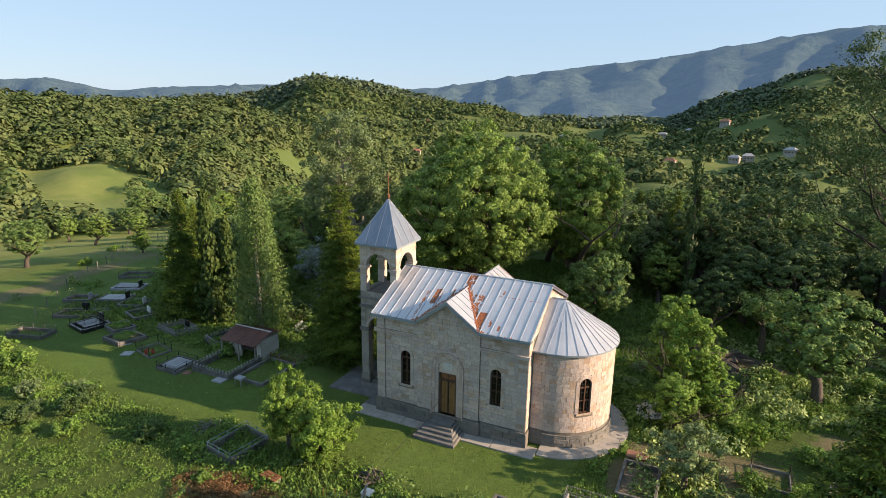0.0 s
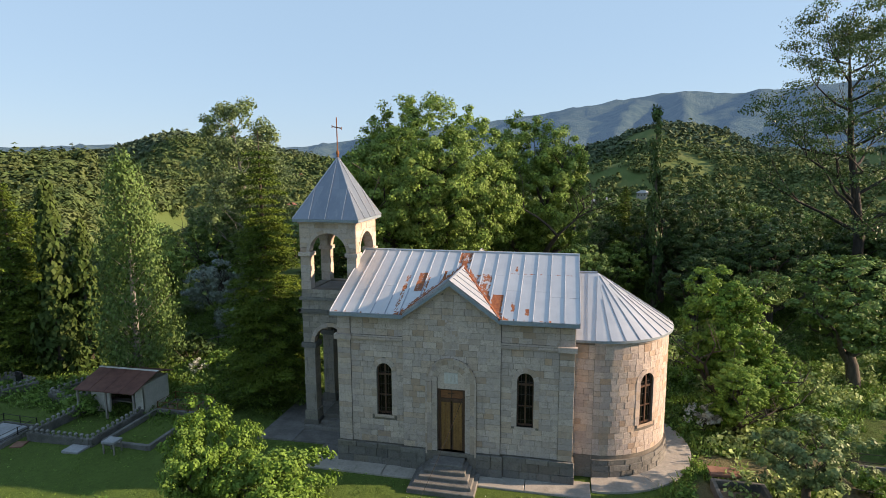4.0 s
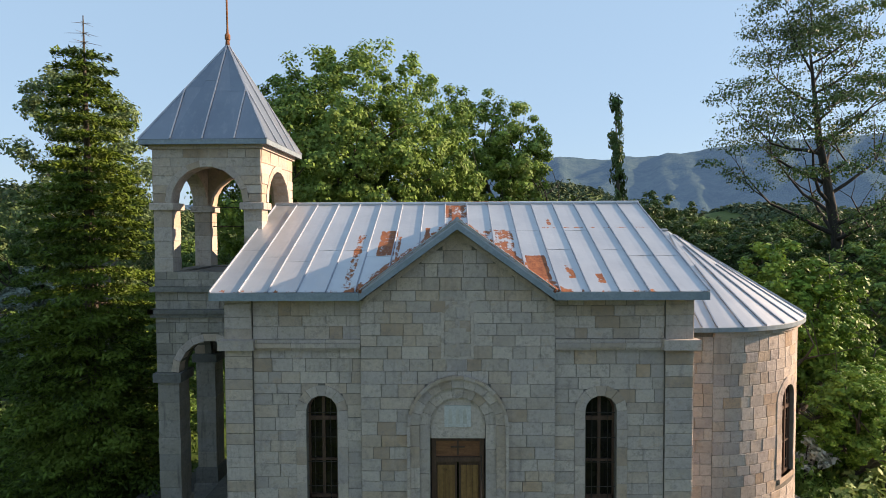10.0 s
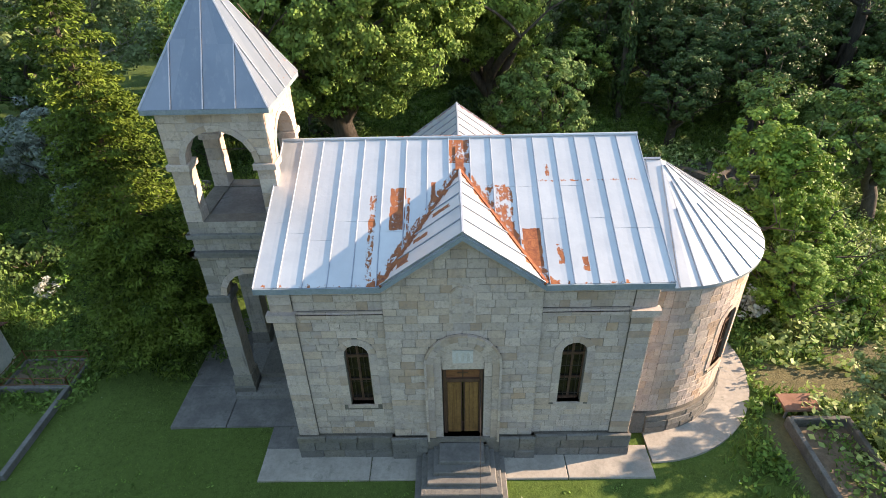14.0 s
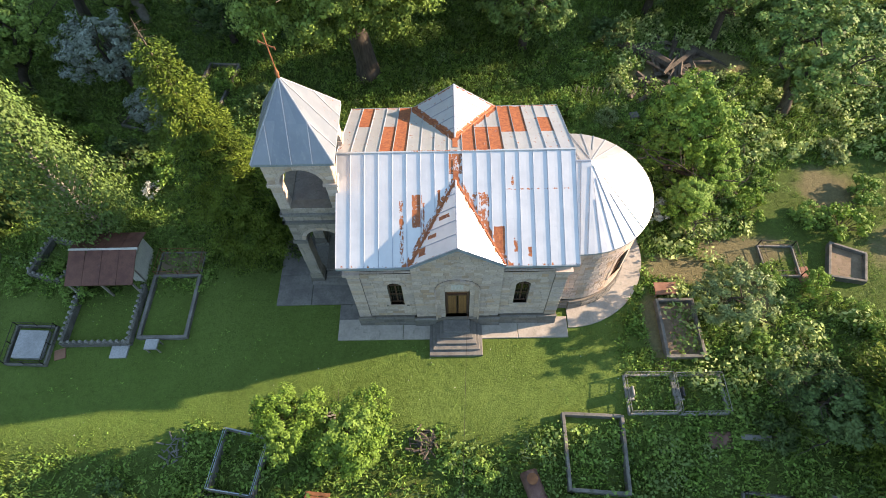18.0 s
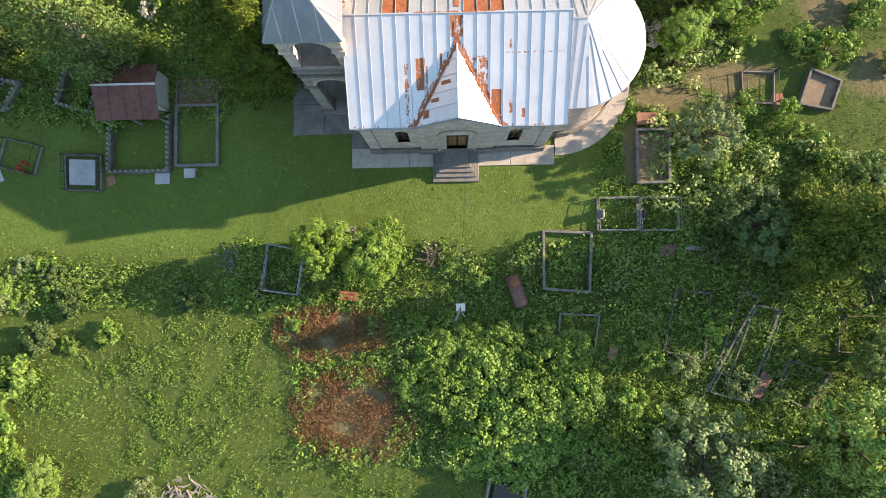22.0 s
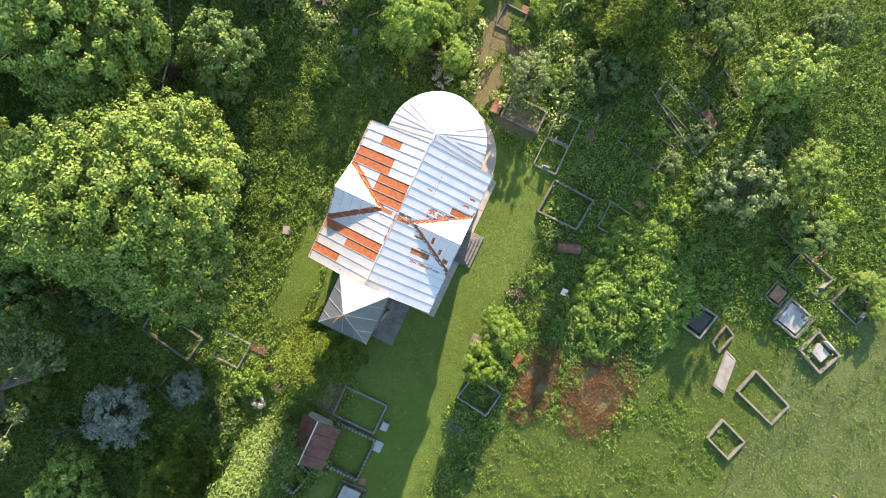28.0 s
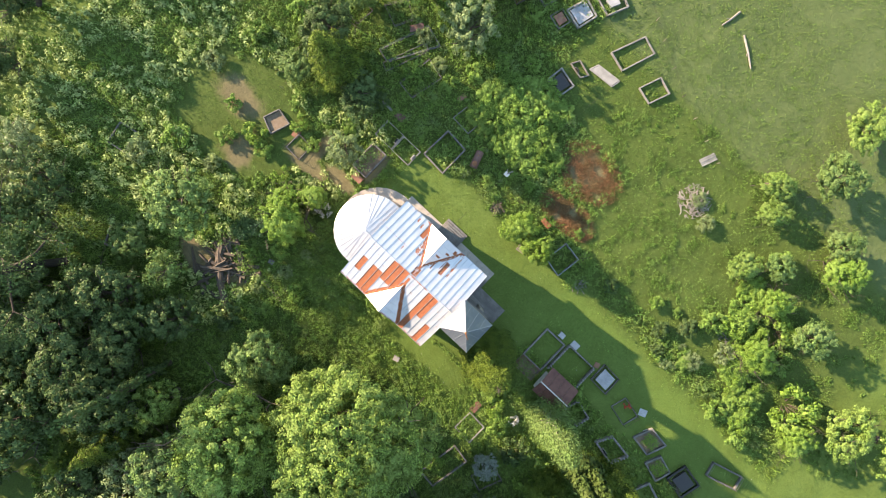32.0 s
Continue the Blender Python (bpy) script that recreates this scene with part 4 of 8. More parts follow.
for slope, y0 in ((0, EY0), (1, EY1)):
    nrm = Vector((0, -(RZ - EZ) if slope == 0 else (RZ - EZ), abs(RY - y0))).normalized()
    at = lambda x, f, up, y0=y0, nrm=nrm: Vector((x, y0 + (RY - y0) * f, EZ + (RZ - EZ) * f)) + nrm * up
    start = lambda x: max(0.0, (1 - abs(x) / GX) * GI)
    for k in range(NP):
        x0, x1 = -EX + 2 * EX * k / NP, -EX + 2 * EX * (k + 1) / NP
        rusty = (RUSTY_N if slope else RUSTY_S).get(k)
        cuts = [0.0, rnd.choice((0.28, 0.33, 0.40, 0.62)), 1.0]
        if rusty:
            cuts = sorted({0.0, rusty[0], rusty[1], 1.0})
        for a, b in zip(cuts, cuts[1:]):
            g = Geo()
            lift = 0.012 + 0.004 * rnd.random()
            a0, a1, am = max(a, start(x0)), max(a, start(x1)), max(a, start((x0 + x1) / 2))
            if min(a0, a1) > b - .02:
                continue
            b0, b1 = max(b, a0 + .001), max(b, a1 + .001)
            pts = [at(x0 + .012, a0, lift + .004), at(x1 - .012, a1, lift + .004), at(x1 - .012, b1, lift), at(x0 + .012, b0, lift)]
            mid = [at((x0 + x1) / 2, am, lift - .004), at((x0 + x1) / 2, max(b, am + .001), lift - .006)]
            g.add(pts + mid + [p - nrm * .006 for p in pts], [(0, 4, 5, 3), (4, 1, 2, 5), (6, 0, 3, 9), (1, 7, 8, 2), (0, 6, 7, 1, 4), (3, 5, 2, 8, 9)])
            part("panel", g, M_ROOFRUST if rusty and (a, b) == rusty else M_ROOF, roof, "rusted roof panel" if rusty and (a, b) == rusty else "")
    for k in range(NP + 1):
        x = -EX + 2 * EX * k / NP
        g = Geo()
        w = 0.019
        s0 = start(x)
        g.add([at(x - w, s0, .01), at(x + w, s0, .01), at(x + w, 1, .01), at(x - w, 1, .01), at(x - w * .5, s0, .056), at(x + w * .5, s0, .056), at(x + w * .5, 1, .056), at(x - w * .5, 1, .056)],
              [(0, 1, 5, 4), (1, 2, 6, 5), (2, 3, 7, 6), (3, 0, 4, 7), (4, 5, 6, 7)])
        part("seam", g, M_SEAM, roof)
part("ridge_cap", Geo().tube([(-EX - .03, RY, RZ + .03), (EX + .03, RY, RZ + .03)], 0.055, 8), M_ROOF, roof)
for s, y0 in ((1, EY0), (-1, EY1)):
    yi = y0 + (RY - y0) * GI
    gab = part("cross_gable_roof", Geo().add([(-GX, y0, EZ + .01), (0, y0, GZ), (GX, y0, EZ + .01), (0, yi + s * .05, GZ), (-GX, y0, EZ - .08), (0, y0, GZ - .09), (GX, y0, EZ - .08)],
               [(0, 1, 3), (1, 2, 3), (0, 4, 5, 1), (1, 5, 6, 2), (4, 0, 3), (2, 6, 3)]), M_SEAM, church, "small gable roof over the middle bay")
    for side in (-1, 1):
        nrm = Vector((side * (GZ - EZ), 0, GX)).normalized()
        npan = 5
        for k in range(npan):
            fa, fb = k / npan, (k + 1) / npan
            ya, yb = y0 + (yi - y0) * fa, y0 + (yi - y0) * fb
            low = lambda f: Vector((side * GX * (1 - f), y0 + (yi - y0) * f, EZ + (GZ - EZ) * f))
            g = Geo()
            pts = [Vector((0, ya + s * .012, GZ)), low(fa) + Vector((0, s * .012, 0)), low(fb) + Vector((0, -s * .012, 0)), Vector((0, yb - s * .012, GZ))]
            pts = [p + nrm * .02 for p in pts]
            g.add(pts + [p - nrm * .012 for p in pts], [(0, 1, 2, 3), (4, 7, 6, 5), (0, 4, 5, 1), (1, 5, 6, 2), (2, 6, 7, 3)])
            part("panel", g, M_ROOF, gab)
            part("seam", Geo().tube([Vector((0, ya, GZ)) + nrm * .04, low(fa) + nrm * .04], 0.02, 4), M_SEAM, gab)
        part("valley_flashing", Geo().tube([Vector((side * GX, y0, EZ)) + Vector((0, 0, .02)), Vector((0, yi, GZ + .02))], 0.07, 5), M_VALLEY, gab, "rusted flashing in the roof valley")
    part("ridge_cap", Geo().tube([(0, y0 - s * .02, GZ + .03), (0, yi, GZ + .03)], 0.05, 6), M_SEAM, gab)
    part("rusty_strip", Geo().box(-0.12, 0.12, min(yi, yi + s * .95), max(yi, yi + s * .95), 0, 0.02), M_ROOFRUST, gab,
         at=Matrix.Translation((0, yi, GZ + .02)) @ Matrix.Rotation(math.atan2((RZ - EZ), abs(RY - y0)) * s, 4, "X") @ Matrix.Translation((0, -yi, 0)))
    for side in (-1, 1):
        a, b = Vector((side * (GX + .02), y0 - s * .03, EZ - .06)), Vector((0, y0 - s * .03, GZ - .05))
        g = Geo()
        dn, ou = Vector((0, 0, -.14)), Vector((0, s * .06, 0))
        g.add([a, b, b + dn, a + dn, a + ou, b + ou, b + dn + ou, a + dn + ou], [(0, 1, 2, 3), (7, 6, 5, 4), (0, 4, 5, 1), (3, 2, 6, 7), (0, 3, 7, 4), (1, 5, 6, 2)])
        part("barge_board", g, M_FASCIA, gab, "blue-grey painted edge board")
        g = Geo()
        a, b = Vector((side * (GX - .05), y0 + s * .24, EZ - .18)), Vector((0, y0 + s * .24, GZ - .2))
        ou, dn = Vector((0, s * .12, 0)), Vector((0, 0, -.12))
        g.add([a, b, b + dn, a + dn, a + ou, b + ou, b + dn + ou, a + dn + ou], [(0, 1, 2, 3), (7, 6, 5, 4), (0, 4, 5, 1), (3, 2, 6, 7), (0, 3, 7, 4), (1, 5, 6, 2)])
        part("raking_moulding", g, M_TRIM, gab)
    for xa, xb in ((-EX, -GX), (GX, EX)):
        ya, yb = (y0 - .05, y0 + .03) if s > 0 else (y0 - .03, y0 + .05)
        part("gutter", Geo().box(xa, xb, ya, yb, EZ - .17, EZ + .005), M_FASCIA, roof, "blue-grey painted eaves board")
        part("soffit", Geo().box(xa, xb, min(y0 + s * .03, y0 + s * .5), max(y0 + s * .03, y0 + s * .5), EZ - .17, EZ - .13), M_GREYWOOD, roof)
for x in (-EX, EX):
    for ya, yb in ((EY0, RY), (EY1, RY)):
        a, b = Vector((x, ya, EZ - .01)), Vector((x, yb, RZ - .01))
        dn, ou = Vector((0, 0, -.15)), Vector((.05 if x < 0 else -.05, 0, 0))
        part("verge_board", Geo().add([a, b, b + dn, a + dn, a + ou, b + ou, b + dn + ou, a + dn + ou], [(0, 1, 2, 3), (7, 6, 5, 4), (0, 4, 5, 1), (3, 2, 6, 7), (0, 3, 7, 4), (1, 5, 6, 2)]), M_SEAM, roof)

# apse roof: half a cone and a short straight part
AR, AZ, TX, TZ = 3.70, 6.24, 6.3, 8.50
tip = Vector((TX, CY, TZ))
edge = lambda a: Vector((CX + AR * math.cos(a), CY + AR * math.sin(a), AZ))
aroof = part("apse_roof", Geo().add([edge(-math.pi / 2 + math.pi * k / 32) + Vector((0, 0, -.05)) for k in range(33)] + [tip - Vector((0, 0, .05))], [(k, k + 1, 33) for k in range(32)]), M_SEAM, church, "fan-shaped sheet roof over the apse")
NS = 18
for k in range(NS):
    a0, a1 = -math.pi / 2 + math.pi * k / NS, -math.pi / 2 + math.pi * (k + 1) / NS
    am = (a0 + a1) / 2
    g = Geo()
    p = [edge(a0 + .005), edge(am), edge(a1 - .005), tip]
    g.add([q + Vector((0, 0, .012)) for q in p] + [q - Vector((0, 0, .03)) for q in p], [(0, 1, 3), (1, 2, 3), (4, 5, 1, 0), (5, 6, 2, 1)])
    part("panel", g, M_ROOF, aroof)
for k in range(NS + 1):
    a = -math.pi / 2 + math.pi * k / NS
    f = (0.06, 0.42, 0.2)[k % 3]
    top = tip + (edge(a) - tip) * f
    part("seam", Geo().tube([edge(a) + Vector((0, 0, .034)), top + Vector((0, 0, .034))], [0.025, 0.02], 4), M_SEAM, aroof)
for s in (-1, 1):
    y = CY + s * AR
    pts = [Vector((5.3, y, AZ)), Vector((CX, y, AZ)), tip, Vector((5.3, CY, TZ))]
    part("panel", Geo().add([q + Vector((0, 0, .01)) for q in pts] + [q - Vector((0, 0, .05)) for q in pts], [(0, 1, 2, 3), (7, 6, 5, 4), (0, 4, 5, 1), (1, 5, 6, 2), (3, 7, 4, 0)]), M_ROOF, aroof)
    part("seam", Geo().tube([(5.75, y, AZ + .03), (5.85, CY, TZ + .03)], 0.022, 4), M_SEAM, aroof)
    part("eaves_edge", Geo().box(5.3, CX, y - .03, y + .03, AZ - .1, AZ + .005), M_FASCIA, aroof)
part("eaves_edge", wall_cells(Geo(), lambda u, n, w: Vector((CX + (AR + n) * math.cos(u), CY + (AR + n) * math.sin(u), w)), -math.pi / 2, math.pi / 2, AZ - .1, AZ, [], -.05, .005, du=.07), M_FASCIA, aroof)
part("ridge_cap", Geo().tube([(5.4, CY, TZ + .02), tip + Vector((0, 0, .02))], 0.05, 6), M_SEAM, aroof)

# steps and paved apron
steps = thing("entrance_steps", "worn stone steps up to the church door", "steps", (0, 0, 0))
for k in range(5):
    x0, x1 = -1.53 + 0.19 * k, 1.33 - 0.17 * k
    g = Geo().cbox(x0, x1, -1.92 + 0.27 * k, -0.1, 0.16 * k - .1, 0.16 * (k + 1), 0.025)
    part("step", g, M_PLINTH if k % 2 else M_DARKCON, steps)
apron = thing("apron", "cracked concrete paving round the church walls", "paving", kind="structure")
N = 40
ring = [(CX + 4.78 * math.cos(-math.pi / 2 + math.pi * k / N), CY + 4.78 * math.sin(-math.pi / 2 + math.pi * k / N)) for k in range(N + 1)]
flat = lambda u, n, w: Vector((u, w, n))
for xa, xb in ((-6.6, -3.0), (-3.0, 0.2), (0.2, 3.3), (3.3, 6.05)):
    part("slab", Geo().cbox(xa + .012, xb - .012, -0.92, 0.3, -0.2, 0.055 + .01 * rnd.random(), .02), M_CONCRETE, apron)
for a, b in ((0, 8), (8, 16), (16, 24), (24, 32), (32, 40)):
    part("slab", Geo().prism([(CX, CY)] + ring[a:b + 1], -0.2, 0.06 + .01 * rnd.random(), flat), M_CONCRETE, apron)
for xa, xb, ya, yb in ((-10.3, -8.3, 1.25, 3.2), (-8.3, -5.3, 1.25, 2.9), (-10.3, -8.3, 3.2, 7.2), (-8.3, -5.25, 2.9, 7.2)):
    part("slab", Geo().cbox(xa + .012, xb - .012, ya + .012, yb - .012, -0.2, 0.05 + .01 * rnd.random(), .02), M_DARKCON, apron)
part("slab", Geo().cbox(-6.6, -5.2, 0.3, 1.24, -.2, .05, .02), M_DARKCON, apron)

# ---- bell tower ----
tower = thing("bell_tower", "open two-storey stone bell tower with a pyramid metal roof", "bell tower")
TX0, TX1, TY0, TY1 = -8.28, -5.30, 2.78, 5.72
TCX, TCY = (TX0 + TX1) / 2, (TY0 + TY1) / 2


def pier(x0, y0, w, z0, z1, name, mat=M_STONE):
    shaft = part(name, Geo().box(x0 + .02, x0 + w - .02, y0 + .02, y0 + w - .02, z0, z1), M_MORTAR, tower)
    z = z0
    while z < z1 - .05:
        h = min(rnd.uniform(.38, .5), z1 - z)
        if z1 - z - h < .15:
            h = z1 - z
        e = rnd.uniform(-.008, .008)
        part("stone", Geo().cbox(x0 + e, x0 + w - e, y0 + e, y0 + w - e, z + .004, z + h - .004, .012), mat, shaft)
        z += h


for x0 in (TX0, TX1 - .60):
    for y0 in (TY0, TY1 - .60):
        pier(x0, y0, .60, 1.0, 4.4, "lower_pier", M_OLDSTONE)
        part("pier_base", Geo().cbox(x0 - .1, x0 + .70, y0 - .1, y0 + .70, 0.0, .5, .03).cbox(x0 - .05, x0 + .65, y0 - .05, y0 + .65, .5, 1.0, .03), M_PLINTH, tower)
        part("impost", Geo().cbox(x0 - .09, x0 + .69, y0 - .09, y0 + .69, 4.4, 4.66, .02), M_PLINTH, tower, "dark weathered impost block")
        xs = x0 if x0 == TX0 else x0 + .10
        ys = y0 if y0 == TY0 else y0 + .10
        pier(xs, ys, .50, 7.45, 9.17, "upper_pier")
        part("impost", Geo().cbox(xs - .08, xs + .58, ys - .08, ys + .58, 9.15, 9.34, .02), M_TRIM, tower)
for k, (put, length) in enumerate(((lambda u, n, w: Vector((TCX + u, TY0 - n, w)), TX1 - TX0), (lambda u, n, w: Vector((TCX + u, TY1 + n, w)), TX1 - TX0),
                                   (lambda u, n, w: Vector((TX0 - n, TCY + u, w)), TY1 - TY0), (lambda u, n, w: Vector((TX1 + n, TCY + u, w)), TY1 - TY0))):
    h = length / 2
    wl = part("arch_wall", wall_cells(Geo(), put, -h, h, 4.66, 6.2, [(0, h - .60, 0, 4.66)], -.5, 0), M_MORTAR, tower)
    g = Geo()
    r = h - .60
    holes = [(0, r + .19, 4.6, 4.66, 4.66 + r + .19)]
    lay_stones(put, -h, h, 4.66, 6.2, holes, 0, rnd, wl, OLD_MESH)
    lay_band(wl, put, arch_line(0, r, 4.66, 4.66, 9)[1:-1], .2, -.3, .03, rnd)
    wl = part("parapet_wall", wall_cells(Geo(), put, -h, h, 6.2, 7.45, [], -.5, 0), M_MORTAR, tower)
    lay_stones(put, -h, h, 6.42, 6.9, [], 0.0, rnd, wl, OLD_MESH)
    part("cornice", Geo().prism([(-h - .12, 6.2), (h + .12, 6.2), (h + .12, 6.3), (-h - .12, 6.3)], 0, .1, put).prism([(-h - .16, 6.3), (h + .16, 6.3), (h + .16, 6.42), (-h - .16, 6.42)], 0, .16, put), M_PLINTH, tower, "stained stone cornice")
    part("cornice", Geo().prism([(-h - .1, 6.9), (h + .1, 6.9), (h + .1, 7.04), (-h - .1, 7.04)], 0, .12, put), M_PLINTH, tower)
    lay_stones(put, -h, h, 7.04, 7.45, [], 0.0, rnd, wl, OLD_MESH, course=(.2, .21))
    r = h - .50
    wl = part("belfry_arch_wall", wall_cells(Geo(), put, -h, h, 9.34, 10.92, [(0, r, 0, 9.34)], -.42, 0), M_TRIM, tower)
    holes = [(0, r + .16, 9.3, 9.34, 9.34 + r + .16)]
    lay_stones(put, -h, h, 9.34, 10.8, holes, 0, rnd, wl, meshes=STONE_MESH, length=(.45, .9))
    lay_band(wl, put, arch_line(0, r, 9.34, 9.34, 9)[1:-1], .17, -.3, .035, rnd)
    part("cornice", Geo().prism([(-h - .06, 10.8), (h + .06, 10.8), (h + .06, 10.95), (-h - .06, 10.95)], 0, .08, put), M_TRIM, tower)
part("belfry_floor", Geo().box(TX0 + .3, TX1 - .3, TY0 + .3, TY1 - .3, 7.2, 7.40), M_DARKCON, tower, "dark stained floor slab")
part("ceiling", Geo().box(TX0 + .4, TX1 - .4, TY0 + .4, TY1 - .4, 10.75, 10.9), M_GREYWOOD, tower)
part("inner_steps", Geo().cbox(-8.3, -5.3, 2.5, 5.6, .05, .25, .02).cbox(-7.5, -5.3, 2.85, 5.5, .25, .45, .02).cbox(-7.5, -5.3, 3.2, 5.4, .45, .65, .02), M_PLINTH, tower)
for z in (9.3, 8.7):
    part("tie_rod", Geo().tube([(TX0 + .3, TY1 - .3, z), (TX1 - .3, TY1 - .3, z)], .015, 5), M_IRON, tower)
RX0, RX1, RY0, RY1, TRZ = -8.50, -5.05, 2.50, 5.98, 11.02
apex = Vector((-6.74, 4.27, 14.06))
corner = [Vector((RX0, RY0, TRZ)), Vector((RX1, RY0, TRZ)), Vector((RX1, RY1, TRZ)), Vector((RX0, RY1, TRZ))]
troof = part("tower_roof", Geo().add(corner + [apex], [(0, 1, 4), (1, 2, 4), (2, 3, 4), (3, 0, 4), (3, 2, 1, 0)]), M_ROOFSHADE, tower, "pyramid roof of silver seamed sheet")
for k in range(4):
    a, b = corner[k], corner[(k + 1) % 4]
    nrm = (b - a).cross(apex - a).normalized()
    for i in range(4):
        p, q = a + (b - a) * (i / 4), a + (b - a) * ((i + 1) / 4)
        f = lambda v, t: v + (apex - v) * t
        c = rnd.uniform(.45, .6)
        for lo, hi in ((0.0, c), (c, .995)):
            pts = [f(p, lo), f(q, lo), f(q, hi), f(p, hi)]
            pts = [v + nrm * (.015 + .004 * (lo > 0)) for v in pts]
            part("panel", Geo().add(pts + [v - nrm * .012 for v in pts], [(0, 1, 2, 3), (7, 6, 5, 4), (0, 4, 5, 1), (1, 5, 6, 2), (2, 6, 7, 3), (3, 7, 4, 0)]), M_ROOFSHADE, troof)
    for i in (1, 2, 3):
        p = a + (b - a) * (i / 4)
        top = apex if i == 2 else p + (apex - (a + b) / 2) * .5
        part("seam", Geo().tube([p + nrm * .035, top + nrm * .035], .022, 4), M_SEAM, troof)
    part("hip_cap", Geo().tube([a + Vector((0, 0, .02)), apex + Vector((0, 0, .02))], .035, 5), M_SEAM, troof)
    d = (b - a).normalized()
    o = Vector((d.y, -d.x, 0))
    part("eaves_edge", Geo().add([a + o * .01, b + o * .01, b + o * .01 - Vector((0, 0, .13)), a + o * .01 - Vector((0, 0, .13)), a - o * .04, b - o * .04, b - o * .04 - Vector((0, 0, .13)), a - o * .04 - Vector((0, 0, .13))],
         [(0, 1, 2, 3), (7, 6, 5, 4), (0, 4, 5, 1), (3, 2, 6, 7), (0, 3, 7, 4), (1, 5, 6, 2)]), M_FASCIA, troof)
cross = part("cross", Geo().tube([apex, apex + Vector((0, 0, .5))], [.07, .03], 6).tube([apex + Vector((0, 0, .4)), apex + Vector((-.02, .02, 2.0))], .03, 6), M_RUST, tower, "thin rusted iron cross")
part("finial", Geo().tube([apex + Vector((0, 0, z)) for z in (.1, .17, .28, .38)], [.03, .085, .085, .03], 8), M_RUST, cross)
part("crossbar", Geo().tube([apex + Vector((-.02 + d * .3, .02 - d * .12, 1.5 - .06 * d)) for d in (-1, 1)], .028, 6), M_RUST, cross)
for d in (-1, 1):
    part("bar_end", Geo().tube([apex + Vector((-.02 + d * .3, .02 - d * .12, 1.43 - .06 * d)), apex + Vector((-.02 + d * .3, .02 - d * .12, 1.57 - .06 * d))], .026, 6), M_RUST, cross)

# ---- plants ----
def leaf_quads(centers, size, rng, up=0.5, slim=0.6, along=None, out=None):
    """Pointed leaves or leaf sprays, one four-cornered blade at each centre."""
    n = len(centers)
    nrm = rng.normal(size=(n, 3)) * (1.0 if out is None else 0.45) + (0, 0, up * (2 if out is None else 1))
    if out is not None:
        nrm += out
    nrm /= np.linalg.norm(nrm, axis=1, keepdims=True)
    t = rng.normal(size=(n, 3)) if along is None else along + rng.normal(size=(n, 3)) * 0.25
    t -= (t * nrm).sum(1, keepdims=True) * nrm
    t /= np.linalg.norm(t, axis=1, keepdims=True) + 1e-9
    b = np.cross(nrm, t)
    s = (np.asarray(size) * rng.uniform(0.65, 1.35, n))[:, None] / 2
    v = np.stack([centers + t * s, centers + b * s * slim - nrm * s * 0.12, centers - t * s, centers - b * s * slim - nrm * s * 0.12], 1).reshape(-1, 3)
    return v, np.arange(4 * n).reshape(-1, 4)


def clumps_to_leaves(cen, rad, per, rng, flat=0.7):
    """Leaf places in clumps, thicker towards each clump's outside."""
    k = np.repeat(np.arange(len(cen)), per)
    d = rng.normal(size=(len(k), 3))
    d /= np.linalg.norm(d, axis=1, keepdims=True)
    d *= (rng.uniform(0, 1, (len(k), 1)) ** 0.45)
    e = d.copy()
    e[:, 2] *= flat
    return cen[k] + e * np.asarray(rad)[k][:, None], d


def grow(g, p, d, length, rad, depth, rnd, tips, spread=0.7, rise=0.25):
    pts, radii = [Vector(p)], [rad]
    d = Vector(d).normalized()
    for k in range(3):
        d = (d + Vector((rnd.uniform(-1, 1), rnd.uniform(-1, 1), rnd.uniform(-.6, 1))) * 0.22).normalized()
        pts.append(pts[-1] + d * length / 3)
        radii.append(rad * (1 - 0.17 * (k + 1)))
    g.tube(pts, radii, 6 if depth > 1 else 4, cap=False)
    if depth == 0:
        tips.append(pts[-1])
        return
    for k in range(rnd.choice((2, 3))):
        side = Vector((rnd.uniform(-1, 1), rnd.uniform(-1, 1), rnd.uniform(-.3, 1) * rise * 2)).normalized()
        grow(g, pts[-1 - (k == 2)], (d * (1 - spread * .5) + side * spread).normalized(), length * rnd.uniform(.62, .82), radii[-1] * .72, depth - 1, rnd, tips, spread, rise)
    tips.append(pts[2])


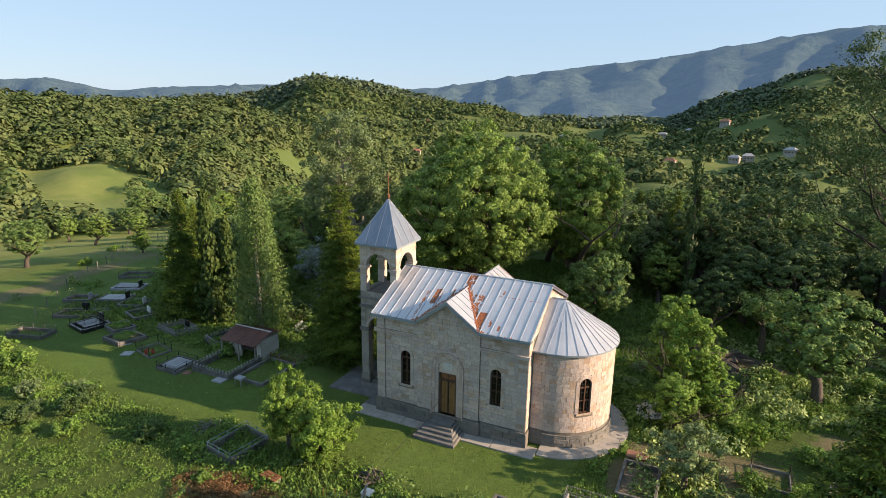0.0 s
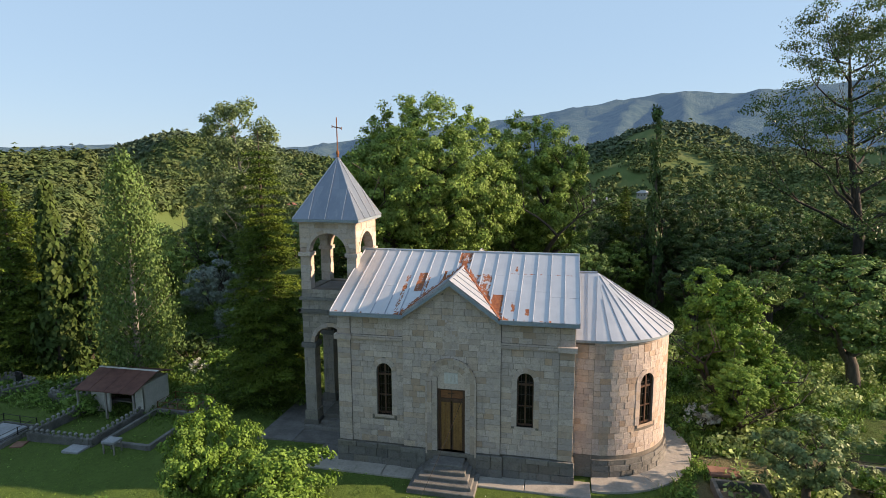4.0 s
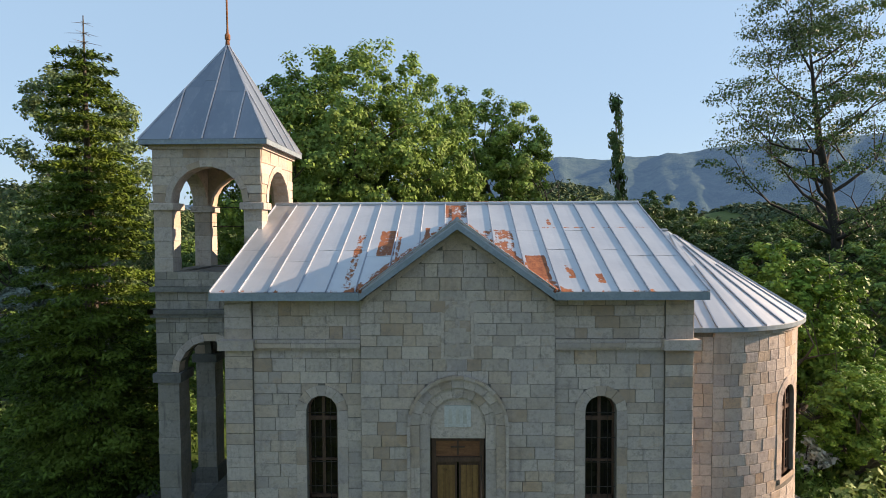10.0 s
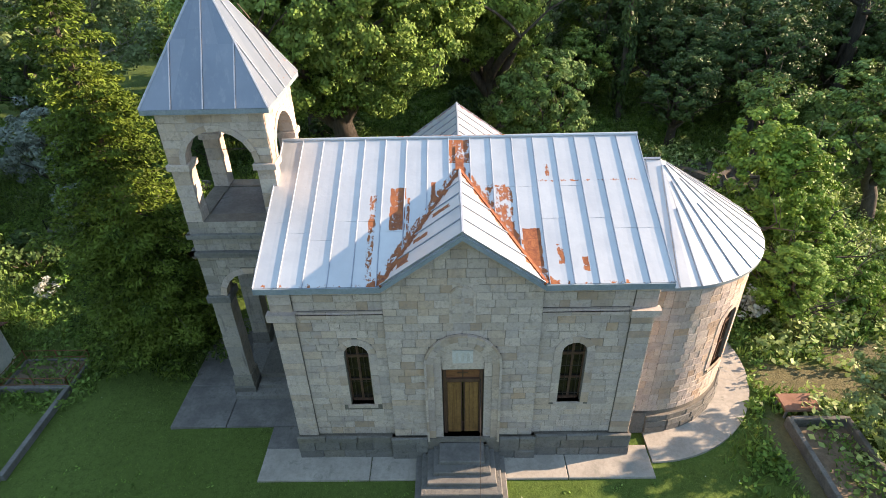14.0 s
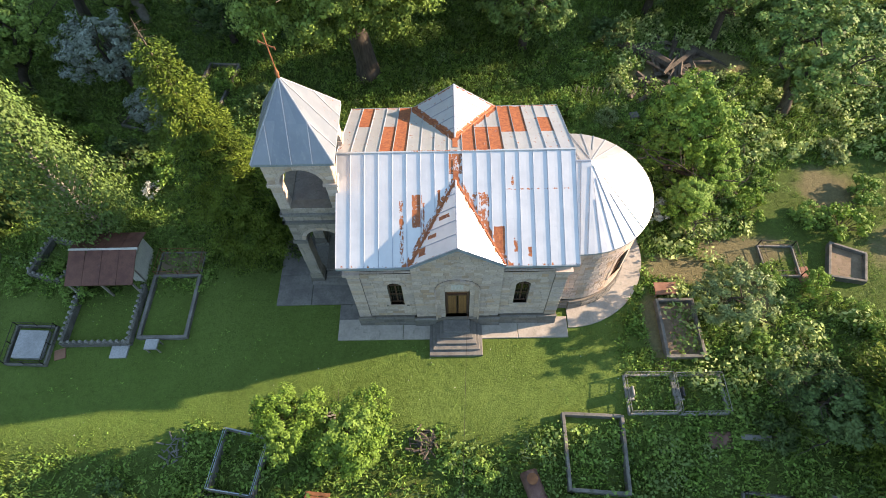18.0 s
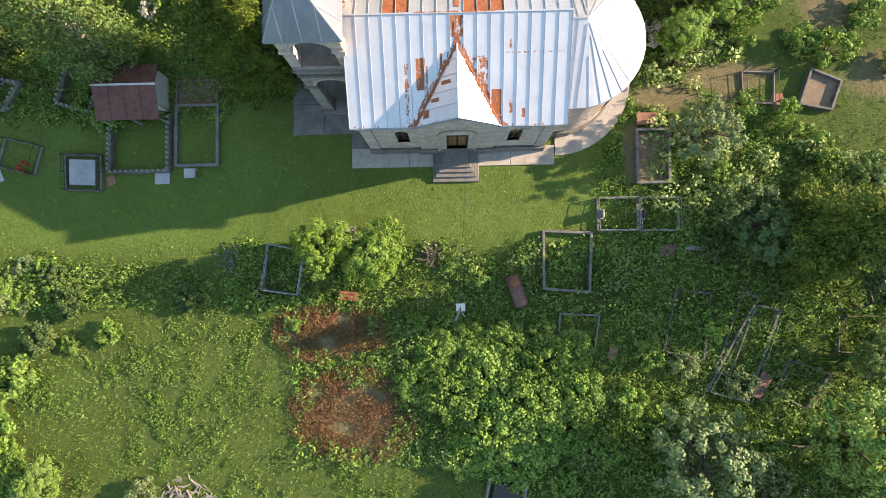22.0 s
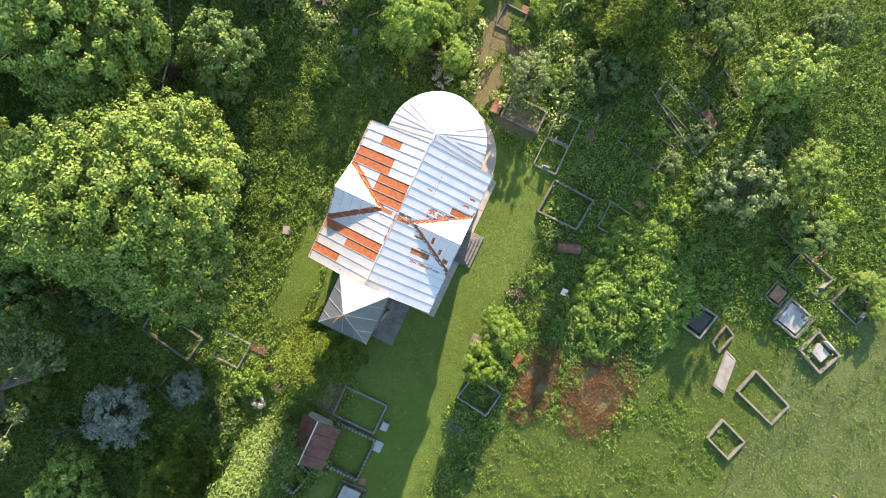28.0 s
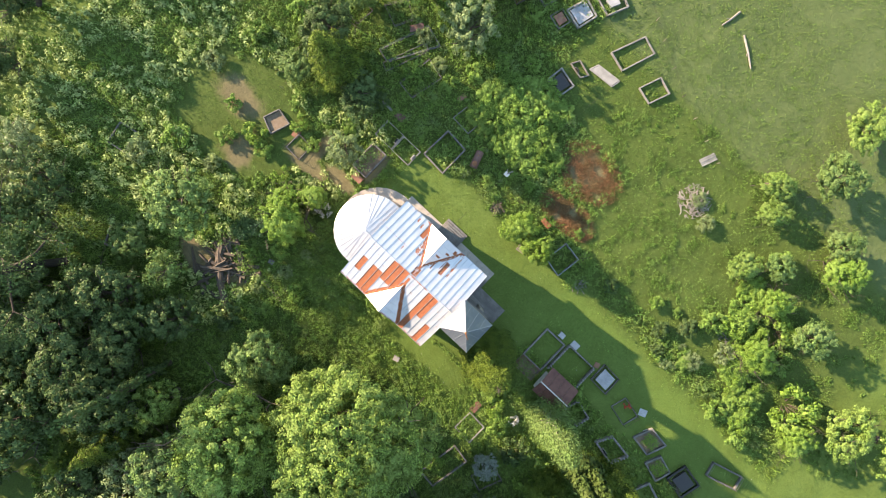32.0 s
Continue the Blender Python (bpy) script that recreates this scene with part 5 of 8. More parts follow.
def broad_meshes(seed, h, r, trunk_h, leaf, count, clumps, mat, bark=None, flat=0.7, lobes=0.28, low=0.0, crad=(0.13, 0.22)):
    """Trunk with limbs, and a lobed crown of leaf clumps with gaps."""
    rng, rnd = np.random.default_rng(seed), random.Random(seed)
    g, tips = Geo(), []
    tr = 0.022 * h + 0.03 * r
    lean = Vector((rnd.uniform(-.06, .06) * h, rnd.uniform(-.06, .06) * h, 0))
    g.tube([(0, 0, -.3), (0, 0, .25 * trunk_h), tuple(lean * .4 + Vector((0, 0, trunk_h * .7))), tuple(lean + Vector((0, 0, trunk_h)))], [tr * 1.5, tr * 1.1, tr, tr * .9], 8, cap=False)
    for k in range(5):
        a = 2 * math.pi * (k + rnd.random() * .6) / 5
        grow(g, lean + Vector((0, 0, trunk_h * rnd.uniform(.75, 1))), (math.cos(a) * .75, math.sin(a) * .75, rnd.uniform(.5, 1.1)), (h - trunk_h) * .36, tr * .6, 2, rnd, tips)
    grow(g, lean + Vector((0, 0, trunk_h)), (0, 0, 1), (h - trunk_h) * .4, tr * .7, 2, rnd, tips)
    cz, hz = (trunk_h * (1 - low) + h) / 2, (h - trunk_h * (1 - low)) / 2
    d = rng.normal(size=(clumps, 3))
    d /= np.linalg.norm(d, axis=1, keepdims=True)
    lob = rng.normal(size=(9, 3))
    lob /= np.linalg.norm(lob, axis=1, keepdims=True)
    amp = 1 - lobes + lobes * 1.4 * np.clip((d @ lob.T).max(1), 0, 1) ** 3
    f = (rng.uniform(0.12, 1, clumps) ** 0.4 * amp * 0.92)[:, None]
    cen = d * f * (r, r, hz) * (1 - 0.25 * np.clip(-d[:, 2:], 0, 1)) + (0, 0, cz)
    cen[:, 0] += lean.x
    cen[:, 1] += lean.y
    rad = r * rng.uniform(*crad, clumps)
    pts, out = clumps_to_leaves(cen, rad, max(4, count // clumps), rng, flat)
    out = out * 0.9 + np.repeat(d, max(4, count // clumps), 0) * 0.6
    v, q = leaf_quads(pts, leaf, rng, 0.3, out=out)
    return g.mesh("trunk", bark or M_BARK, True), quick_mesh("crown", v, q, mat)


def spruce_meshes(seed, h, r, mat, dens=1.0, bare_top=0.0, spray=0.5):
    rng, rnd = np.random.default_rng(seed), random.Random(seed)
    g = Geo().tube([(0, 0, -.3), (0, 0, h * .5), (0.05, 0, h)], [.016 * h + .05, .011 * h, .015], 7, cap=False)
    cen, along = [], []
    z = 0.05 * h
    while z < h * .985:
        f = 1 - z / h
        L = r * (f ** .7) * rnd.uniform(.86, 1.08) + .12
        nb = max(5, int((9 * f + 4) * min(dens, 1.4)))
        a0 = rnd.random() * 6.28
        for k in range(nb):
            a = a0 + 6.283 * k / nb + rnd.uniform(-.25, .25)
            Lk = L * rnd.uniform(.62, 1.16) * (.86 + .26 * noise.noise((math.cos(a) * 1.6, math.sin(a) * 1.6, z * .35 + seed)))
            if f > .12 and k % 2 == 0 or f < bare_top:
                g.tube([(0, 0, z), (math.cos(a) * Lk * .9, math.sin(a) * Lk * .9, z - .12 * Lk)], [.012 + .004 * L, .004], 3, cap=False)
            if f < bare_top:
                continue
            m = max(3, int(Lk / (spray * .42) * 3.4 * dens))
            s = rng.uniform(.15, 1, m) ** .7
            droop = -.10 * Lk * s - .10 * Lk * s ** 2 + .18 * Lk * np.clip(s - .7, 0, 1)
            side = rng.normal(size=m) * (.07 + .17 * Lk * (1 - s * .75))
            cen.append(np.stack([math.cos(a) * Lk * s - math.sin(a) * side, math.sin(a) * Lk * s + math.cos(a) * side, z + droop + rng.normal(size=m) * .06], 1))
            dirv = np.stack([np.full(m, math.cos(a)), np.full(m, math.sin(a)), np.full(m, -.25)], 1)
            along.append(dirv + np.stack([-math.sin(a) * side, math.cos(a) * side, 0 * side], 1) * 1.2)
        z += (.05 + .03 * f) * h * rnd.uniform(.26, .6)
    cen, along = np.concatenate(cen), np.concatenate(along)
    v, q = leaf_quads(cen, spray, rng, .6, .34, along + rng.normal(size=along.shape) * .7, along * .15)
    return g.mesh("trunk", M_BARK, True), quick_mesh("crown", v, q, mat)


def column_meshes(seed, h, r, mat, count, leaf, bark=None, profile=None, lean=(0, 0), tuft=0.3):
    """Narrow upright tree: poplar or cypress."""
    rng, rnd = np.random.default_rng(seed), random.Random(seed)
    prof = profile or (lambda f: min(1, f * 5 + .15) * (1 - f) ** .6 * 1.25)
    g = Geo().tube([(0, 0, -.3), (lean[0] * .4, lean[1] * .4, h * .5), (lean[0], lean[1], h * .98)], [.014 * h + .06, .008 * h + .03, .012], 7, cap=False)
    nc = max(30, count // 40)
    f = rng.uniform(.03, 1, nc)
    rr = np.array([prof(v) for v in f]) * r * rng.uniform(.15, 1, nc) ** .5 * rng.uniform(.75, 1.1, nc)
    a = rng.uniform(0, 6.283, nc)
    cen = np.stack([np.cos(a) * rr + lean[0] * f ** 1.5, np.sin(a) * rr + lean[1] * f ** 1.5, f * h], 1)
    for k in range(0, nc, 4):
        g.tube([(lean[0] * f[k] ** 1.5, lean[1] * f[k] ** 1.5, max(0.2, f[k] * h - rr[k] * 1.1)), tuple(cen[k])], [.03, .008], 3, cap=False)
    pts, out = clumps_to_leaves(cen, np.maximum(.18, rr * 0 + tuft * r), count // nc, rng, 1.7)
    out = out * .6 + np.column_stack([np.cos(a), np.sin(a), a * 0])[np.repeat(np.arange(nc), count // nc)] * .7
    along = np.stack([np.cos(np.repeat(a, count // nc)) * .4, np.sin(np.repeat(a, count // nc)) * .4, np.ones(len(pts))], 1)
    v, q = leaf_quads(pts, leaf, rng, .2, .5, along, out)
    return g.mesh("trunk", bark or M_BARK, True), quick_mesh("crown", v, q, mat)


def sparse_meshes(seed, h, r, mat, leaf, per, bark=None, flat=0.4):
    """Open tree whose dark limbs show between flat tiers of leaves."""
    rng, rnd = np.random.default_rng(seed), random.Random(seed)
    g, tips = Geo(), []
    tr = .013 * h
    pts = [Vector((0, 0, -.3)), Vector((.2, -.1, h * .3)), Vector((.06 * h, .02 * h, h * .6)), Vector((.1 * h, .03 * h, h * .93))]
    g.tube(pts, [tr * 1.6, tr * 1.3, tr * .8, tr * .15], 8, cap=False)
    for k in range(24):
        f = .22 + .70 * k / 23
        p = pts[1].lerp(pts[2], max(0, f - .3) / .3) if f < .6 else pts[2].lerp(pts[3], (f - .6) / .33)
        a = k * 2.4 + rnd.uniform(-.4, .4)
        grow(g, p, (math.cos(a), math.sin(a), rnd.uniform(.15, .7)), r * (1.15 - f * .75) * .52, tr * (.72 - .5 * f), 2, rnd, tips, .62, .3)
    cen = np.array([tuple(t) for t in tips])
    cen += rng.normal(size=cen.shape) * .3
    pts, out = clumps_to_leaves(cen, r * rng.uniform(.10, .18, len(cen)), per, rng, flat)
    v, q = leaf_quads(pts, leaf, rng, .5, out=out)
    return g.mesh("trunk", bark or M_BARK, True), quick_mesh("crown", v, q, mat)


def bush_meshes(seed, h, r, mat, count, leaf, clumps=26):
    rng, rnd = np.random.default_rng(seed), random.Random(seed)
    g = Geo()
    a, f = rng.uniform(0, 6.283, clumps), rng.uniform(.1, .8, clumps) ** .6
    cen = np.stack([np.cos(a) * r * f, np.sin(a) * r * f, h * rng.uniform(.3, .85, clumps) * (1.05 - .45 * f)], 1)
    for c in cen[: clumps // 2]:
        g.tube([(c[0] * .15, c[1] * .15, -.1), tuple(c)], [.03, .01], 4, cap=False)
    pts, out = clumps_to_leaves(cen, r * rng.uniform(.17, .32, clumps), count // clumps, rng, .8)
    pts[:, 2] = np.maximum(pts[:, 2], .03)
    v, q = leaf_quads(pts, leaf, rng, .4, out=out)
    return g.mesh("stem", M_BARK, True), quick_mesh("crown", v, q, mat)


def make_tree(name, meshes, label, cat, m):
    ob = thing(name, label, cat)
    ob.matrix_basis = m
    part(meshes[0].name, meshes[0], None, ob)
    part("crown", meshes[1], None, ob)
    return ob


KINDS = {}


def plant(kind, x, y, s=1.0, turn=None, tall=1.0, z=None):
    turn = (x * 12.9 + y * 7.7) % 6.28 if turn is None else turn
    m = Matrix.Translation((x, y, ground_z(x, y) - .03 if z is None else z)) @ Matrix.Rotation(turn, 4, "Z") @ Matrix.Diagonal((s, s, s * tall, 1))
    k = KINDS[kind]
    if "ob" in k:
        return copy_thing(k["ob"], m @ Matrix.Diagonal((*(1 / v for v in k["ob"].scale), 1)))
    k["ob"] = make_tree(k["name"], k["meshes"](), k["label"], k["cat"], m)
    return k["ob"]


def kind(key, name, cat, label, meshes):
    KINDS[key] = dict(name=name, cat=cat, label=label, meshes=meshes)


kind("linden", "linden_tree", "tree", "large round-crowned broadleaf tree behind the church", lambda: broad_meshes(3, 18.2, 8.2, 4.5, .20, 150000, 1500, L_LIME, lobes=.30, low=.45, crad=(.042, .088)))
kind("ash", "ash_tree", "tree", "tall light green broadleaf tree with airy crown", lambda: broad_meshes(7, 16.2, 5.0, 4.0, .19, 92000, 760, L_LIME, lobes=.34, low=.5, crad=(.065, .125)))
kind("round", "hornbeam_tree", "tree", "dense drooping dark green tree", lambda: broad_meshes(9, 8.6, 3.7, 1.8, .22, 20000, 260, L_MID, lobes=.25, low=.7, crad=(.08, .15)))
kind("darkA", "walnut_tree", "tree", "dark green broadleaf tree in the wood edge", lambda: broad_meshes(11, 12.0, 4.6, 2.6, .26, 17000, 250, L_DARK, lobes=.38, low=.5, crad=(.07, .135)))
kind("midA", "maple_tree", "tree", "green broadleaf tree in the wood edge", lambda: broad_meshes(13, 11.0, 4.2, 2.4, .25, 17000, 250, L_MID, lobes=.38, low=.5, crad=(.07, .135)))
kind("limeA", "elm_tree", "tree", "fresh green broadleaf tree in the wood edge", lambda: broad_meshes(15, 10.0, 4.0, 2.2, .24, 17000, 250, L_LIME, lobes=.38, low=.5, crad=(.07, .135)))
kind("bright", "elder_tree", "tree", "young bright yellow-green tree", lambda: broad_meshes(17, 7.4, 2.2, 1.0, .15, 26000, 330, L_BRIGHT, lobes=.34, low=.95, crad=(.08, .16)))
kind("fruit", "plum_tree", "tree", "low bright green fruit tree in the churchyard", lambda: broad_meshes(19, 3.9, 2.0, .8, .11, 20000, 220, L_BRIGHT, lobes=.38, low=.85, crad=(.09, .17)))
kind("grey", "pear_tree", "tree", "grey-green fruit tree among the graves", lambda: broad_meshes(21, 5.0, 2.5, 1.2, .17, 8000, 130, L_GREY, lobes=.3, low=.7, crad=(.08, .16)))
kind("silver", "oleaster_tree", "tree", "round tree with silvery grey leaves", lambda: broad_meshes(23, 7.0, 3.3, 1.6, .20, 9000, 150, L_SILVER, lobes=.35, low=.6, crad=(.08, .16)))
kind("willow", "willow_tree", "tree", "large pale green willow tree", lambda: broad_meshes(25, 11.0, 5.6, 2.5, .26, 19000, 260, L_GREY, M_PALEBARK, lobes=.35, low=.6, crad=(.07, .14)))
kind("spruce", "spruce_tree", "tree", "tall dark spruce with a thin bare tip", lambda: spruce_meshes(31, 15.8, 3.9, L_NEEDLE, 3.0, .06, .17))
kind("spruceB", "spruce_tree", "tree", "dark spruce with drooping branches", lambda: spruce_meshes(33, 12.0, 3.2, L_NEEDLE, 1.7, 0, .22))
kind("cypress", "cypress_tree", "tree", "narrow dark green cypress tree", lambda: column_meshes(35, 11.0, 1.15, L_CYPRESS, 4200, .42, tuft=.34))
kind("birch", "poplar_tree", "tree", "broad columnar poplar with pale green leaves", lambda: column_meshes(37, 14.5, 2.3, L_MID, 20000, .2, M_PALEBARK, lambda f: min(1, f * 3 + .3) * (1 - f) ** .45 * 1.2, tuft=.3))
kind("poplar", "lombardy_poplar", "tree", "slim ragged poplar leaning at the top", lambda: column_meshes(39, 18.2, .95, L_DARK, 3000, .36, None, lambda f: .55 + .5 * math.sin(f * 9) ** 2 * (1 - f), (-.9, .2), .42))
kind("aspen", "aspen_tree", "tree", "tall open poplar with pale limbs", lambda: sparse_meshes(41, 19.5, 6.0, L_GREY, .26, 115, M_PALEBARK, .85))
kind("pine", "pine_tree", "tree", "tall open pine with dark spreading limbs", lambda: sparse_meshes(43, 23.0, 10.5, L_DARK, .19, 170, M_DARKBARK, .34))
kind("lolly", "hawthorn_tree", "tree", "small tree with a bare lower trunk", lambda: broad_meshes(45, 7.2, 2.5, 3.6, .24, 2600, 36, L_MID, lobes=.4, crad=(.2, .32)))
kind("bush", "bush", "shrub", "leafy green shrub among graves", lambda: bush_meshes(51, 1.5, 1.2, L_WEED, 1500, .17))
kind("bushB", "bush", "shrub", "bright yellow-green shrub in the grass", lambda: bush_meshes(53, 1.9, 1.4, L_BRIGHT, 2000, .18))
kind("bushG", "bush", "shrub", "grey-green shrub among the weeds", lambda: bush_meshes(55, 1.4, 1.1, L_GREY, 1300, .15))
kind("bushD", "bush", "shrub", "dark green shrub under the trees", lambda: bush_meshes(57, 2.0, 1.5, L_DARK, 1900, .2))
kind("thicket", "elder_thicket", "shrub", "broad-leaved green elder thicket", lambda: bush_meshes(59, 1.5, 2.0, L_WEED, 7000, .19, 60))
kind("flower", "flowering_bush", "shrub", "shrub covered in white blossom", lambda: bush_meshes(61, 1.9, 1.0, L_FLOWER, 700, .16))

# trees one can tell apart
for k, x, y, s, tall in (
        ("linden", -6.2, 20.2, 1.05, 1.04), ("linden", -10.8, 30.5, .8, 1.2), ("ash", 3.2, 28.0, 1.15, 1.03), ("round", 5.4, 22.8, 1.0, 1.0), ("poplar", 13.15, 31.7, .9, 1.17), ("pine", 29.6, 31.4, 1.02, 1.12), ("round", 24.6, 23.6, .62, .95),
        ("lolly", 19.6, 22.6, 1.0, .9), ("bright", 13.6, 10.2, 1.2, 1.0), ("bright", 13.4, 6.6, .75, .8), ("bright", 15.8, 8.8, .8, .8), ("grey", 14.4, 0.2, .92, .95), ("fruit", -5.2, -6.3, 1.25, .9), ("fruit", -8.0, -6.0, 1.0, 1.38),
        ("spruce", -12.1, 5.9, 1.0, 1.0), ("birch", -21.3, 6.2, 1.0, .98), ("cypress", -28.4, 7.4, 1.15, 1.0), ("cypress", -27.0, 8.4, 1.05, .88), ("spruceB", -32.0, 7.6, 1.1, 1.0), ("spruceB", -34.5, 11.5, .95, .95),
        ("spruceB", -27.0, 12.6, .85, 1.0), ("aspen", -24.6, 27.0, 1.0, 1.0), ("silver", -23.6, 19.6, 1.0, 1.0), ("silver", -20.0, 15.0, .55, 1.0), ("spruceB", 21.2, -5.6, 1.2, .85),
        ("darkA", 17.6, -5.0, .62, .6), ("darkA", 24.0, -7.6, .8, .9), ("midA", 24.5, -2.6, .5, .7), ("grey", 13.0, -18.0, 1.35, 1.0), ("limeA", 22.2, -18.0, .9, .95), ("limeA", 16.0, -22.6, .7, .7), ("midA", 24.2, -13.0, .45, .7),
        ("darkA", 27.0, -19.5, .55, .8), ("willow", -1.8, 43.5, 1.1, 1.0), ("midA", 22.8, 15.6, .98, .82), ("darkA", 22.0, 28.6, .95, .85), ("darkA", 15.5, 26.5, .75, .8), ("darkA", 18.5, 31.0, .85, .85),
        ("darkA", 24.0, 34.0, .95, .85), ("darkA", 30.5, 34.0, .9, .9), ("darkA", 34.5, 25.0, .8, .9), ("darkA", 37.5, 30.5, 1.0, 1.0),
        ("darkA", 14.5, 37.0, 1.0, 1.0), ("darkA", 26.0, 38.5, 1.0, .85), ("darkA", 33.5, 38.0, 1.0, .85), ("darkA", 20.5, 36.5, 1.0, .85), ("darkA", 17.4, 33.6, .85, .85), ("darkA", 41.5, 35.5, 1.0, 1.0), ("willow", 41.0, 25.5, .7, .7), ("darkA", 51.0, 12.0, .85, .8), ("midA", 52.5, 3.0, .85, .8), ("darkA", 48.0, 19.0, .7, .8), ("darkA", 19.4, 43.0, 1.1, 1.0), ("spruceB", 11.0, 39.5, 1.0, 1.0), ("darkA", 9.0, 45.0, 1.0, 1.0), ("willow", 5.0, 41.0, .95, 1.0), ("limeA", 10.4, 33.5, .8, .9), ("midA", 5.0, 36.5, 1.0, 1.0), ("limeA", -14.5, 33.0, 1.0, 1.0), ("darkA", -10.5, 38.5, 1.0, 1.0),
        ("midA", -18.6, 29.5, .8, .9), ("darkA", -17.0, 24.2, .6, .7), ("limeA", -31.5, 19.5, .9, .95), ("midA", -30.0, 28.0, 1.0, 1.0), ("darkA", -36.0, 17.0, .8, .9),
        ("limeA", -25.8, 27.2, .6, .7), ("limeA", -21.5, -28.6, .48, .6), ("midA", -25.4, -33.2, .66, .65), ("limeA", -24.4, -26.6, .46, .55), ("bright", -30.6, -19.6, .85, .55), ("bright", -33.6, -26.4, 1.0, .6),
        ("midA", -36.3, -19.4, .55, .6), ("limeA", -26.0, -20.6, .5, .5), ("limeA", -45.6, -15.4, .8, .65), ("limeA", -50.5, -16.8, .95, .7), ("bright", -33.4, -14.2, .95, .5), ("bright", -42.4, -10.4, .9, .6),
        ("limeA", -24.2, -39.8, .7, .6), ("midA", -28.6, -22.6, .42, .55), ("midA", -31.5, -28.6, .5, .6), ("limeA", 11.0, -31.5, .4, .5), ("bright", 9.6, -33.6, .5, .5), ("midA", 12.6, -25.4, .55, .6)):
    plant(k, x, y, s * (1.06 if x < -20 and y < -9 else 1), None, tall)
